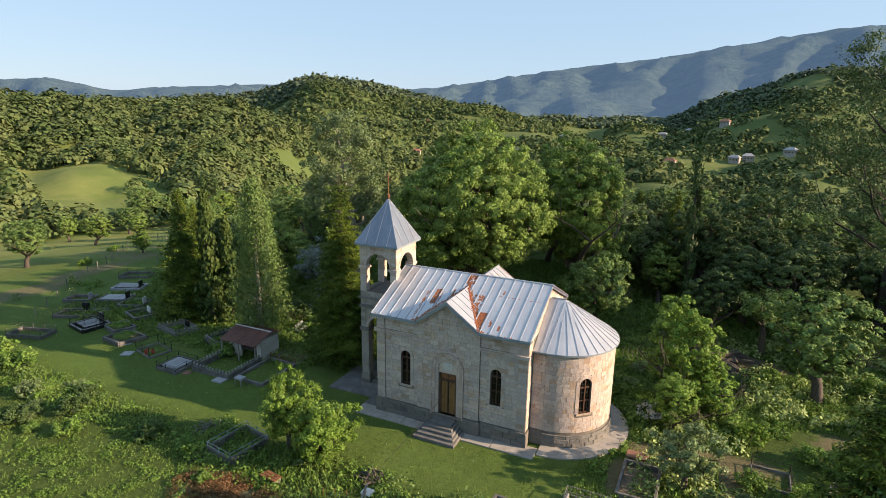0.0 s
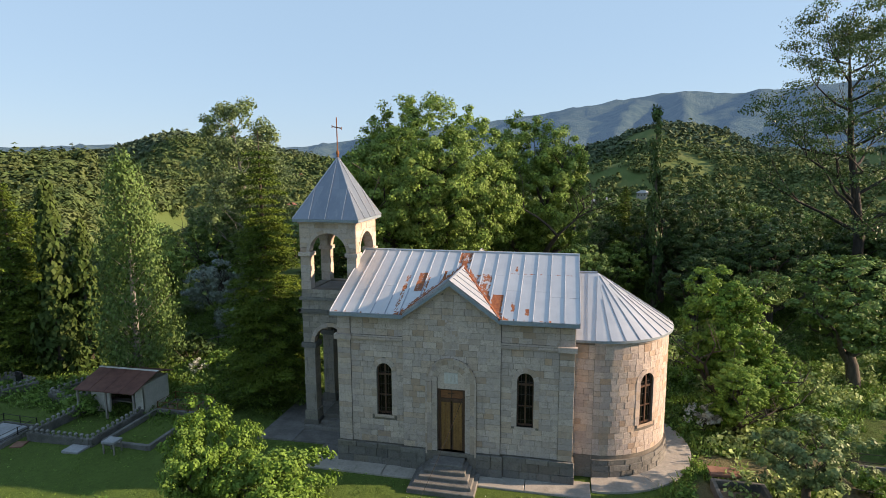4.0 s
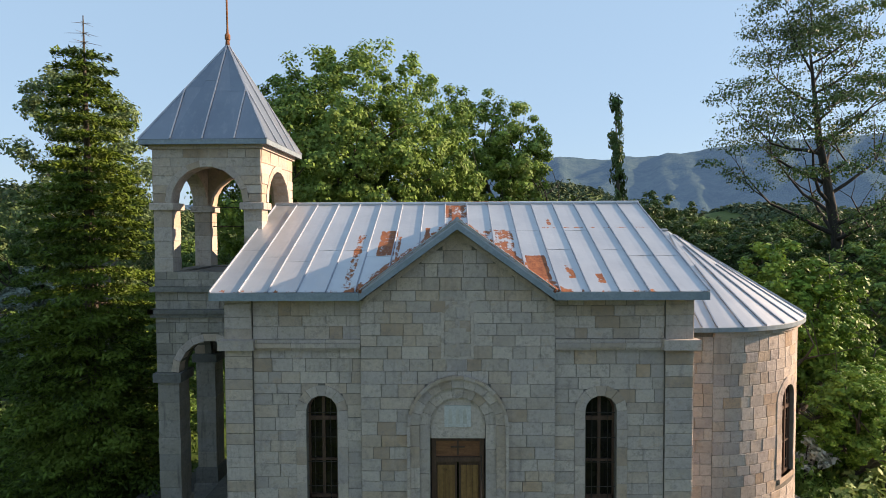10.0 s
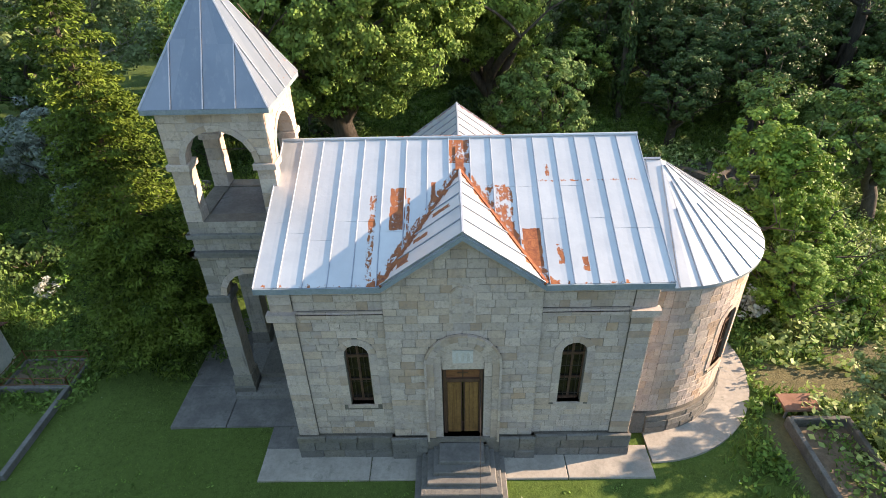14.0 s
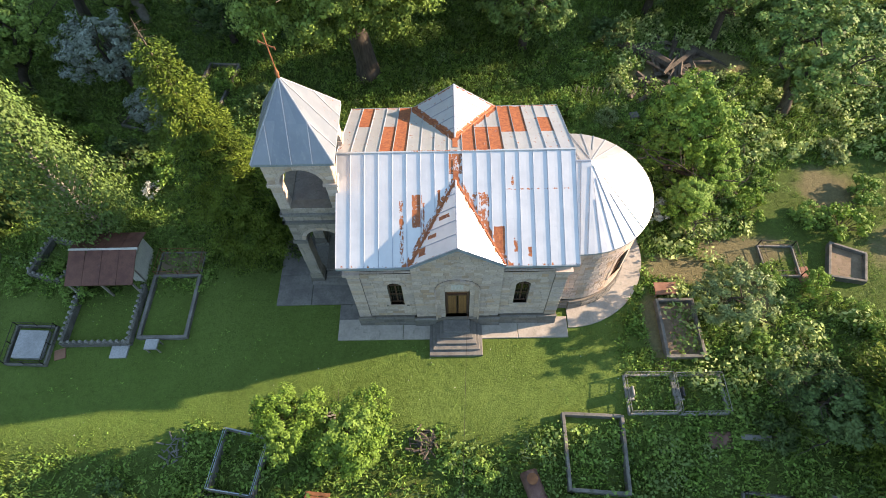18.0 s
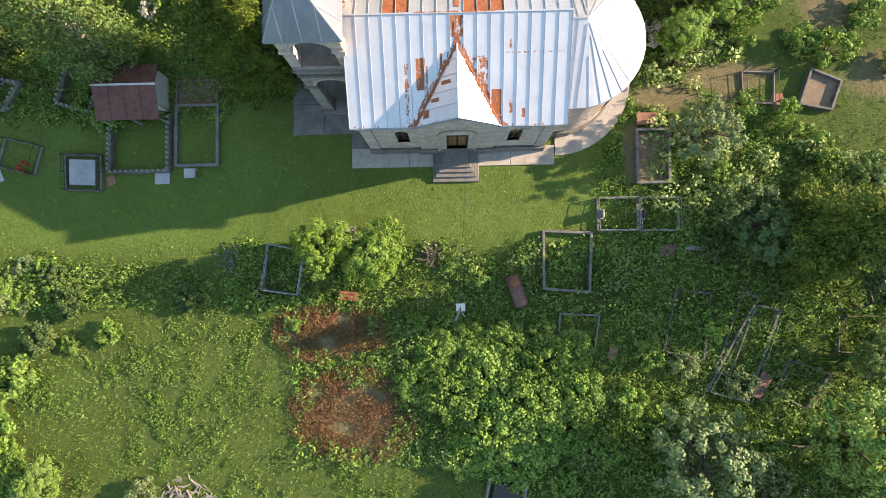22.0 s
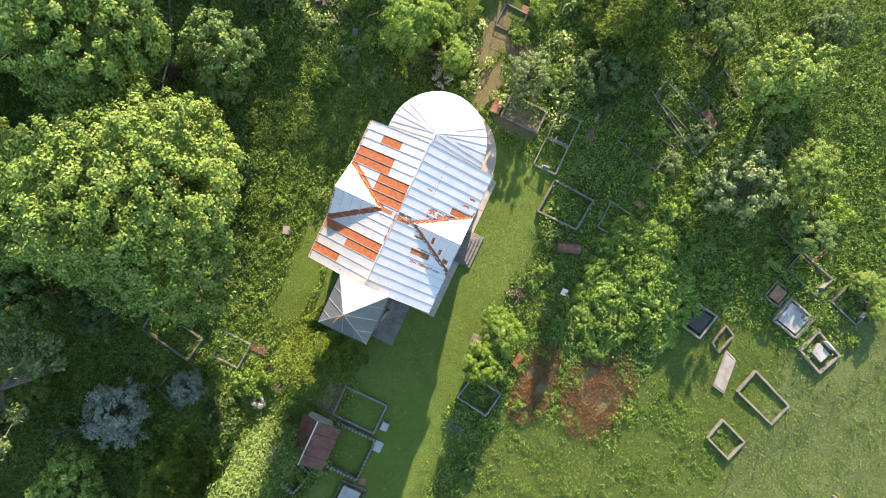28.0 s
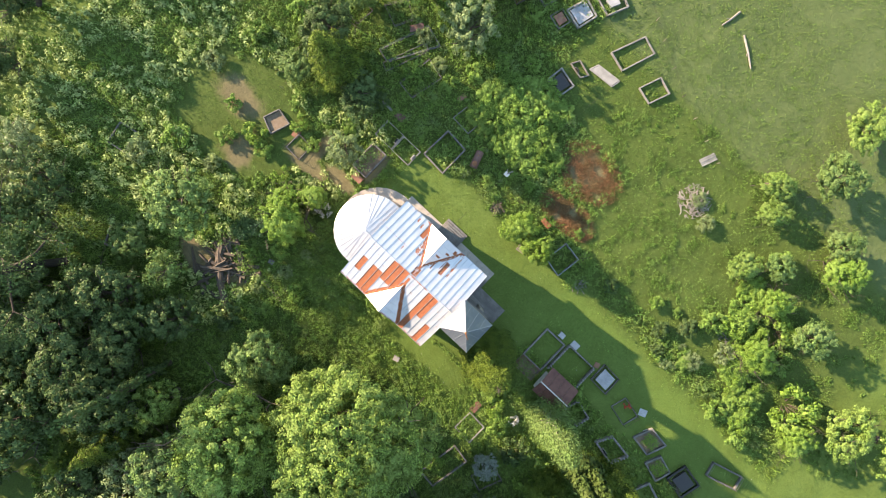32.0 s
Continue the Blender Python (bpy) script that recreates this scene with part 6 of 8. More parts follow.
# shrubs
rnd = random.Random(77)
for k, x, y, s in (
        ("flower", 12.0, 6.9, 1.0), ("flower", 15.0, 11.9, .5), ("flower", -19.5, 9.6, .7), ("flower", -24.6, 8.6, .6), ("thicket", 1.4, -13.8, 1.0), ("thicket", 3.6, -15.4, 1.1), ("thicket", -.6, -14.8, 1.0), ("thicket", 5.2, -13.0, .9),
        ("thicket", 1.8, -17.0, 1.1), ("thicket", 4.6, -17.6, 1.0), ("thicket", -1.6, -12.2, .7), ("thicket", -2.6, -14.2, .7), ("thicket", 3.2, -19.2, 1.0), ("thicket", 6.4, -17.0, .9), ("thicket", .2, -18.6, .8), ("thicket", 6.8, -12.4, .7), ("thicket", 7.0, -15.0, .8), ("thicket", 2.8, -12.0, .7), ("thicket", .4, -11.6, .6), ("bush", -2.6, -10.6, .7), ("bush", -.4, -7.4, .55),
        ("bush", 1.1, -7.9, .7), ("bush", 5.0, -11.0, .7), ("bushD", -17.0, -8.8, .6), ("bush", -21.8, -10.9, .7), ("bushD", -24.2, -9.0, .7), ("bushD", -26.3, -11.2, .8), ("bushD", -25.6, -7.2, .55), ("bushG", -29.2, -9.0, 1.0),
        ("bush", -27.6, -13.5, 1.2), ("bushG", -31.2, -11.9, 1.2), ("bush", -34.6, -6.6, 1.1), ("bush", -36.8, -9.6, 1.3), ("bush", -38.6, -6.3, 1.2), ("bush", -30.4, -16.4, 1.3), ("bushB", -33.4, -17.6, 1.5), ("bush", -36.2, -15.2, 1.4),
        ("bush", -28.6, -23.0, 1.3), ("bushB", -40.4, -12.6, 1.8), ("bushG", -17.4, -22.4, .9), ("bushG", -19.6, -20.8, 1.0), ("bush", -22.0, 2.4, .9), ("bush", -23.4, 3.4, 1.0), ("bush", -15.5, 8.8, 1.0), ("bushB", -16.8, 9.9, .9),
        ("bush", -18.5, 11.0, 1.1), ("bushD", -21.8, 11.9, 1.2), ("bush", -25.2, 11.6, 1.1), ("bushD", -13.2, 17.0, 1.0), ("bush", -16.6, 19.2, 1.0), ("bushD", -11.5, 24.5, 1.2), ("bush", 9.4, 9.8, .7), ("bushG", 10.1, 12.0, .6),
        ("bushG", 10.6, 15.0, .8), ("bush", 8.0, 16.0, 1.0), ("bushG", 11.6, 18.6, .7), ("bush", 14.6, 16.0, 1.0), ("bushB", 13.9, 8.8, 1.2), ("bushB", 15.0, 7.2, .9), ("bush", 16.6, 8.6, .9), ("bushB", 18.2, 7.4, .8), ("bush", 19.4, 9.8, .7),
        ("bush", 21.5, 6.6, 1.0), ("bushB", 23.4, 5.9, 1.0), ("bush", 25.6, 8.4, 1.0), ("bushG", 24.6, 11.6, .9), ("bush", 27.4, 5.2, .9), ("bush", 17.8, 2.4, .7), ("bushB", 20.6, 1.8, .8), ("bush", 22.4, -.4, .9), ("bush", 16.2, -1.8, .8),
        ("bushD", 15.6, -6.2, .7), ("bush", 11.4, -12.6, .9), ("bushG", 13.6, -13.4, .9), ("bush", 10.2, -15.4, .9), ("bush", 15.5, -11.0, .9), ("bushG", 17.0, -14.6, 1.0), ("bush", 8.8, -18.4, 1.0), ("bush", 6.2, -20.4, .9), ("bushG", 18.6, -20.2, 1.1),
        ("bushB", 15.6, -27.4, .9), ("bush", 9.8, -24.4, .9), ("bushB", 6.4, -33.4, .45), ("bush", 28.6, -7.4, 1.3), ("bush", 30.6, -2.4, 1.2), ("bushG", 32.2, 3.2, 1.3), ("bush", 29.6, 12.2, 1.4), ("bushG", 31.6, 16.2, 1.4), ("bush", 27.2, 18.2, 1.3),
        ("bush", 9.2, 19.6, .8), ("bushD", 12.0, 23.0, 1.2), ("bushD", 17.2, 14.6, .9), ("bush", -3.4, 15.2, .6), ("bush", 20.0, 17.8, .8), ("bush", -10.4, -10.6, .5), ("bush", -13.4, -8.9, .6), ("bushD", -9.0, 29.6, 1.4), ("bushD", 1.6, 33.6, 1.4),
        ("bush", -27.8, 16.2, 1.2), ("bushB", -25.2, 14.0, .8), ("bushG", -29.4, 23.4, 1.4), ("bush", -33.8, 14.6, 1.2), ("bush", 12.4, 13.6, .9)):
    plant(k, x, y, s * rnd.uniform(.95, 1.1), None, rnd.uniform(.85, 1.1))
for k in range(44):
    f, w = rnd.random(), rnd.uniform(-1.6, 1.6)
    plant("bush" if k % 3 else "bushB", -27.6 - 10.5 * f + w * .8, -19.0 + 12.0 * f + w * .65, rnd.uniform(.7, 1.15), None, rnd.uniform(.7, .95))
for k in range(9):
    f, w = rnd.random(), rnd.uniform(-.9, .9)
    plant("bushG" if k % 2 else "bush", -22.5 - 6.0 * f + w, -13.5 + 6.5 * f + w, rnd.uniform(.45, .75), None, .8)
# the wood's edge on the slope behind, and loose trees on the western meadow
rnd = random.Random(12)
placed = []
tries = 0
while len(placed) < 105 and tries < 4000:
    tries += 1
    az, r = rnd.uniform(-64, 50), rnd.uniform(44, 125) ** 1.0
    x, y = r * math.sin(radians(az)), r * math.cos(radians(az))
    if az < -46 and (r < 105 or rnd.random() < .6):
        continue
    if az > 40 and r > 85:
        continue
    if any((x - a) ** 2 + (y - b) ** 2 < (4.5 + r * .022) ** 2 for a, b in placed):
        continue
    placed.append((x, y))
    plant(rnd.choice(("darkA", "midA", "spruceB", "midA", "darkA") if az > 8 and r < 80 else ("darkA", "midA", "limeA", "midA", "limeA", "willow" if r > 60 else "limeA")), x, y, rnd.uniform(.75, 1.1), None, rnd.uniform(.8, 1.05))
for x, y, k, s in ((-58, 30, "limeA", .55), (-62, 36, "midA", .6), (-55, 40, "limeA", .6), (-70, 44, "midA", .7), (-74, 52, "limeA", .6), (-66, 58, "midA", .8), (-82, 40, "limeA", .6), (-90, 58, "midA", .8), (-60, 24, "bright", .6), (-80, 66, "darkA", .7), (-96, 48, "midA", .7), (-52, 46, "midA", .8), (-48, 36, "limeA", .7), (-46, 28, "midA", .7), (-40, 24, "limeA", .7), (-43, 44, "darkA", .8)):
    plant(k, x, y, s, None, .8)
for k in range(46):
    x, y = rnd.uniform(-104, -46), rnd.uniform(12, 66)
    if noise.noise((x / 14, y / 14, 51)) > -.05 and math.hypot(x, y) > 50:
        plant(rnd.choice(("bush", "bushB", "limeA", "bushG", "midA")), x, y, rnd.uniform(.4, .7) if k % 2 else rnd.uniform(.9, 1.3) * .6, None, .85)

# grass, weeds and bracken
rng = np.random.default_rng(4)


def bare_at(x, y):
    return min(((x - cx) / rx) ** 2 + ((y - cy) / ry) ** 2 for cx, cy, rx, ry in BARE) < .9 + .8 * noise.noise((x / 1.5, y / 1.5, 8))


def scatter(count, span, keep, bare=False):
    p = rng.uniform(-span, span, (count * 3, 2))
    p = p[np.hypot(p[:, 0], p[:, 1]) < span]
    p = np.array([q for q in p if keep(*q) and (bare or not bare_at(*q))][:count])
    return p, np.array([ground_z(x, y) for x, y in p])


def on_paving(x, y):
    return (-6.6 < x < 6.3 and -.95 < y < 10) or (-10.35 < x < -5 and 1.2 < y < 7.3) or ((x - CX) ** 2 + (y - CY) ** 2 < 4.82 ** 2) or (-1.6 < x < 1.4 and -2 < y < 0)


def wild(x, y):
    """How overgrown the ground is: 0 on the mown lawn, 1 in the weeds."""
    lawn = smooth(-6.6, -5.0, y + .9 * noise.noise((x / 3, y / 3, 7))) * (1 - smooth(7.5, 10, x)) * (1 - smooth(8.6, 9.4, y)) if x > -14 else smooth(-9, -6, y + .08 * (x + 14)) * (1 - smooth(1, 4, y))
    north = smooth(9.2, 9.6, y) * (1 - smooth(11.5, 13, y)) * smooth(-14, -11, x) * (1 - smooth(-4, 1, x)) if y > 5 else 0
    past = smooth(-31, -34, y) if x < 12 else 0
    if x < -8 and y < -8:
        past = max(past, .9 * smooth(-8, -11, x) * smooth(-8, -10, y))
    if x < 4 and y < -17:
        past = max(past, .9 * smooth(-17, -20, y))
    ring = .8 if ((x - 26) / 8) ** 2 + ((y - 5.5) / 6) ** 2 < 1 + .5 * noise.noise((x / 2.5, y / 2.5, 17)) else 0
    return max(0.0, 1 - lawn - north - past * .8 - ring)


def blades(p, z, size, rng, up=1.0):
    n = len(p)
    a = rng.uniform(0, 6.283, n)
    lean = rng.normal(size=(n, 2)) * .45 * size[:, None]
    base = np.column_stack([p, z - .02])
    w = size * .13
    v = np.stack([base + np.column_stack([np.cos(a) * w, np.sin(a) * w, 0 * a]), base - np.column_stack([np.cos(a) * w, np.sin(a) * w, 0 * a]), base + np.column_stack([lean, size * up])], 1)
    return v.reshape(-1, 3), np.arange(3 * n).reshape(-1, 3)


p, z = scatter(85000, 46, lambda x, y: not on_paving(x, y) and (noise.noise((x / 2.2, y / 2.2, 5)) > -.25 or wild(x, y) > .5))
wl = np.array([wild(x, y) for x, y in p])
p3 = np.repeat(p, 3, 0) + rng.normal(size=(len(p) * 3, 2)) * .07
v, f = blades(p3, np.repeat(z, 3), np.repeat(.09 + .26 * wl, 3) * rng.uniform(.6, 1.4, len(p3)), rng)
tagged(new("grass", quick_mesh("grass", v, f, L_GRASS)), "short lawn grass and taller tufts round the church", "grass", kind="stuff")


def weeds(name, count, keep, size, height, per, mat, label):
    p, z = scatter(count, 44, keep, name == "bracken")
    k = np.repeat(np.arange(len(p)), per)
    hgt = height * rng.uniform(.4, 1.3, len(p))
    c = np.column_stack([p[k] + rng.normal(size=(len(k), 2)) * size * .7, z[k] + rng.uniform(.1, 1, len(k)) * hgt[k]])
    v, f = leaf_quads(c, size, rng, .8, .55)
    tagged(new(name, quick_mesh(name, v, f, mat)), label, name.replace("_", " "), kind="stuff")


weeds("weeds", 30000, lambda x, y: not on_paving(x, y) and wild(x, y) > .35 and noise.noise((x / 3.5, y / 3.5, 9)) + .35 * wild(x, y) > -.08, .165, .37, 8, L_WEED, "rank broad-leaved weeds between the graves")
weeds("nettles", 6500, lambda x, y: not on_paving(x, y) and wild(x, y) > .6 and noise.noise((x / 4.5, y / 4.5, 19)) > .1, .15, .65, 8, L_MID, "tall dark nettles and herbs")
weeds("clover", 4200, lambda x, y: not on_paving(x, y) and noise.noise((x / 2.5, y / 2.5, 29)) > .12 and wild(x, y) < .6, .11, .07, 4, L_WEED, "low clover patches in the lawn")
brown = np.array([(cx + rx * 1.3 * math.cos(a) * f, cy + ry * 1.3 * math.sin(a) * f) for cx, cy, rx, ry in BARE[:2] for a, f in zip(rng.uniform(0, 6.283, 1700), rng.uniform(0, 1, 1700) ** .5)])
brown = np.array([q for q in brown if noise.noise((q[0] / 1.1, q[1] / 1.1, 6)) + .35 * noise.noise((q[0] / .4, q[1] / .4, 2)) > -.12])
k = np.repeat(np.arange(len(brown)), 11)
c = np.column_stack([brown[k] + rng.normal(size=(len(k), 2)) * .16, np.array([ground_z(*q) for q in brown])[k] + rng.uniform(.02, .24, len(k))])
v, f = leaf_quads(c, .13, rng, .6, .42)
tagged(new("bracken", quick_mesh("bracken", v, f, L_BROWN)), "dead brown bracken on a bare patch", "bracken", kind="stuff")
weeds("daisies", 1300, lambda x, y: wild(x, y) < .9 and not on_paving(x, y) and noise.noise((x / 6, y / 6, 39)) > .05, .06, .12, 1, L_FLOWER, "tiny white flowers in the grass")

# short cropped tufts on the pasture to the south
p = np.column_stack([rng.uniform(-34, 26, 42000), rng.uniform(-75, -30, 42000)])
p = np.array([q for q in p if noise.noise((q[0] / 2.6, q[1] / 2.6, 15)) > -.2])
z = np.array([ground_z(a, b) for a, b in p])
p3 = np.repeat(p, 2, 0) + rng.normal(size=(len(p) * 2, 2)) * .09
v, f = blades(p3, np.repeat(z, 2), .16 * rng.uniform(.6, 1.6, len(p3)), rng)
tagged(new("pasture_grass", quick_mesh("pasture_grass", v, f, L_GRASS)), "short grazed tufts on the open pasture", "grass", kind="stuff")


# clumps of undergrowth that break up the wild ground
def undergrowth(name, count, keep, rad, height, per, leaf, mat, label):
    p, z = scatter(count, 56, keep)
    r = rad * rng.uniform(.5, 1.5, len(p)) ** 1.3
    k = np.repeat(np.arange(len(p)), per)
    d = rng.normal(size=(len(k), 3))
    d /= np.linalg.norm(d, axis=1, keepdims=True)
    d *= rng.uniform(.1, 1, (len(k), 1)) ** .4
    c = np.column_stack([p[k] + d[:, :2] * r[k][:, None], z[k] + np.abs(d[:, 2]) * height * (r / rad)[k] + .04])
    v, f = leaf_quads(c, leaf, rng, .4, .6, out=d)
    tagged(new(name, quick_mesh(name, v, f, mat)), label, "undergrowth", kind="stuff")


rough_ground = lambda x, y, t, s: not on_paving(x, y) and not (18.5 < x < 32 and 0 < y < 11.5) and wild(x, y) > .45 and noise.noise((x / 5.5, y / 5.5, s)) + (.12 if x > 14 and y > -12 else .12 if y > 16 else 0) - (.2 if x < -8 else 0) > t
undergrowth("undergrowth", 2600, lambda x, y: rough_ground(x, y, .02, 71), .55, .65, 70, .20, L_WEED, "fresh green undergrowth in clumps among the graves")
undergrowth("bramble", 1200, lambda x, y: rough_ground(x, y, .08, 83), .7, .9, 70, .2, L_MID, "tangled brambles and saplings on wild ground")
undergrowth("wormwood", 420, lambda x, y: rough_ground(x, y, .12, 95), .5, .7, 60, .15, L_GREY, "grey-green herbs on wild ground")
weeds("lawn_weeds", 9000, lambda x, y: not on_paving(x, y) and y < -6 and x < 5 and wild(x, y) < .5 and noise.noise((x / 3.2, y / 3.2, 61)) > -.12, .10, .09, 9, L_GRASS, "low plantain and clover in the rough grass")
undergrowth("sunny_herbs", 6500, lambda x, y: x > 12 and -4 < y < 26 and not on_paving(x, y) and not (17.5 < x < 33 and 0 < y < 11) and noise.noise((x / 4, y / 4, 101)) > -.25, .45, .8, 40, .25, L_HERB, "bright yellow-green herbs on open ground")
undergrowth("rough_herbs", 9000, lambda x, y: x < -4 and y < -9 and y > -29 and noise.noise((x / 4, y / 4, 111)) > .0, .4, .14, 50, .115, L_WEED, "scattered leafy herbs in the rough grass")
p = np.column_stack([rng.uniform(-34, 26, 5200), rng.uniform(-75, -28, 5200)])
p = np.array([q for q in p if noise.noise((q[0] / 4.5, q[1] / 4.5, 35)) > -.1])
k = np.repeat(np.arange(len(p)), 7)
c = np.column_stack([p[k] + rng.normal(size=(len(k), 2)) * .16, np.array([ground_z(*q) for q in p])[k] + rng.uniform(.02, .14, len(k))])
v, f = leaf_quads(c, .095, rng, .8, .5)
tagged(new("pasture_herbs", quick_mesh("pasture_herbs", v, f, L_GRASS)), "coarse tufts left standing on the grazed pasture", "herbs", kind="stuff")

# low plants in the two flower-grown grave plots
p = np.concatenate([np.array(c) + rng.uniform(-1, 1, (150, 2)) * (.8, .75) for c in ((-32.3, .85), (-35.1, 2.4))])
k = np.repeat(np.arange(len(p)), 12)
c = np.column_stack([p[k] + rng.normal(size=(len(k), 2)) * .08, np.array([ground_z(*q) for q in p])[k] + .28 + rng.uniform(.02, .34, len(k))])
v, f = leaf_quads(c, .1, rng, .7, .5)
tagged(new("bed_flowers", quick_mesh("bed_flowers", v, f, L_BRIGHT)), "yellow-green bedding plants filling grave plots", "flowers", kind="stuff")

# ---- far woods and village on the hills ----
rng = np.random.default_rng(8)


def woods(name, r0, r1, count, size, quads, keep, label, mat=L_FAR):
    """Far trees: each a heap of small leaf sprays on a lobed crown."""
    az = rng.uniform(-75, 60, count * 3)
    r = np.sqrt(rng.uniform(r0 * r0, r1 * r1, count * 3))
    x, y = r * np.sin(np.radians(az)), r * np.cos(np.radians(az))
    ok = [i for i in range(len(x)) if keep(x[i], y[i], r[i], az[i])][:count]
    x, y = x[ok], y[ok]
    z = np.array([ground_z(a, b) for a, b in zip(x, y)])
    s = size * rng.uniform(.5, 1.25, len(x))
    tall = rng.choice((1.0, 1.2, 1.5, 2.0), len(x), p=(.4, .3, .2, .1))
    d = rng.normal(size=(len(x), quads, 3))
    d /= np.linalg.norm(d, axis=2, keepdims=True)
    d[:, :, 2] = np.abs(d[:, :, 2]) * 1.1 - .1
    lob = rng.normal(size=(len(x), 5, 3))
    lob /= np.linalg.norm(lob, axis=2, keepdims=True)
    reach = .62 + .42 * np.clip(np.einsum("ijk,ilk->ijl", d, lob).max(2), 0, 1) ** 2
    off = d * (s[:, None] * reach * rng.uniform(.8, 1.05, reach.shape))[:, :, None]
    off[:, :, 2] *= tall[:, None]
    off[:, :, :2] *= (1 / tall ** .5)[:, None, None]
    c = np.stack([x, y, z + s * .3], 1)[:, None] + off
    v, f = leaf_quads(c.reshape(-1, 3), np.repeat(s * (3.1 / quads ** .5), quads), rng, .5, .8, out=d.reshape(-1, 3) * 1.9)
    tagged(new(name, quick_mesh(name, v, f, mat)), label, "woods", kind="stuff")


CLEAR = ((-172, 90, 30, 17), (-140, 72, 26, 15), (-202, 159, 14, 10), (-190, 700, 58, 48), (-17, 385, 22, 26), (3, 565, 34, 16), (50, 600, 30, 14), (-120, 735, 40, 14), (40, 730, 46, 12), (-60, 470, 20, 12), (-330, 690, 26, 20), (-330, 250, 24, 14))


def meadow(x, y, r, az):
    if min(((x - cx) / rx) ** 2 + ((y - cy) / ry) ** 2 for cx, cy, rx, ry in CLEAR) < 1 + .5 * noise.noise((x / 12, y / 12, 3)):
        return True
    if az < -52 and r < 165 + 40 * noise.noise((az / 5, 0, 0)):
        return noise.noise((x / 17, y / 17, 31)) < (.15 if r < 95 else -.02)
    return noise.noise((x / 48, y / 48, 11)) > .34 or (-14 < az < 12 and r > 300 and noise.noise((x / 30, y / 30, 3)) > .12)


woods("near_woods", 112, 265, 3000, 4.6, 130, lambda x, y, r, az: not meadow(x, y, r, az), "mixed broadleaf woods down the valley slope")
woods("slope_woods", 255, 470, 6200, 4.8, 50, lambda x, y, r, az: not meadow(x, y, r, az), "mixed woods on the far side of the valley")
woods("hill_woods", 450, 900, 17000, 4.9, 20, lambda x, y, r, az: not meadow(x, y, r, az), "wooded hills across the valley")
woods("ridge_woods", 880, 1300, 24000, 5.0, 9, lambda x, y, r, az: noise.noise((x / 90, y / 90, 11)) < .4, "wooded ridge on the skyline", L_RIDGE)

M_FARWALL = plain_mat("far house wall", (0.30, 0.28, 0.25), (0.40, 0.37, 0.33), 0.3)
M_FARROOF = plain_mat("far house roof", (0.32, 0.33, 0.34), (0.42, 0.40, 0.38), 0.3, 0.6, 0.3)
M_FARRED = plain_mat("far red roof", (0.26, 0.10, 0.07), (0.33, 0.15, 0.10), 0.3)


def far_house(az, r, w, d, h, red, turn):
    x, y = r * math.sin(radians(az)), r * math.cos(radians(az))
    z = ground_z(x, y)
    ob = thing("house", "small distant village house with hipped %s roof" % ("red" if red else "grey"), "house", (x, y, z + 1.5), turn, "village houses")
    part("wall", Geo().box(-w / 2, w / 2, -d / 2, d / 2, -4, h), M_FARWALL, ob)
    o = .8
    part("roof", Geo().add([(-w / 2 - o, -d / 2 - o, h), (w / 2 + o, -d / 2 - o, h), (w / 2 + o, d / 2 + o, h), (-w / 2 - o, d / 2 + o, h), (-w / 4, 0, h + w * .26), (w / 4, 0, h + w * .26)],
         [(0, 1, 5, 4), (1, 2, 5), (2, 3, 4, 5), (3, 0, 4), (3, 2, 1, 0)]), M_FARRED if red else M_FARROOF, ob)
    for k in (-1, 0, 1):
        part("window", Geo().box(k * w * .28 - .5, k * w * .28 + .5, -d / 2 - .06, -d / 2 + .02, h * .35, h * .35 + 1.3), M_GLASS, ob)


rnd = random.Random(6)
for az, r in ((-26.7, 738), (-27.4, 371), (-7.5, 1000), (-.9, 860), (.3, 835), (2.2, 731), (3.6, 604), (4.7, 612), (8.1, 578), (-12.5, 690), (-3.2, 800), (-27.8, 560), (-1.9, 540), (-17.4, 640)):
    far_house(az, r, rnd.uniform(8, 11), rnd.uniform(6, 8), rnd.uniform(3, 4.5), rnd.random() < .35, rnd.uniform(-.5, .5))

# ---- graves and churchyard things ----
def edge_box(g, a, b, w, z0, z1, c=.015, over=0.0):
    a, b = Vector((a[0], a[1], 0)), Vector((b[0], b[1], 0))
    d = (b - a)
    L = d.length
    t = math.atan2(d.y, d.x)
    m = (a + b) / 2
    return g.cbox(m.x - L / 2 - over, m.x + L / 2 + over, m.y - w / 2, m.y + w / 2, z0, z1, c, t, (m.x, m.y, 0))


def inset(pts, f):
    c = [sum(p[0] for p in pts) / len(pts), sum(p[1] for p in pts) / len(pts)]
    return [(c[0] + (p[0] - c[0]) * f, c[1] + (p[1] - c[1]) * f) for p in pts]


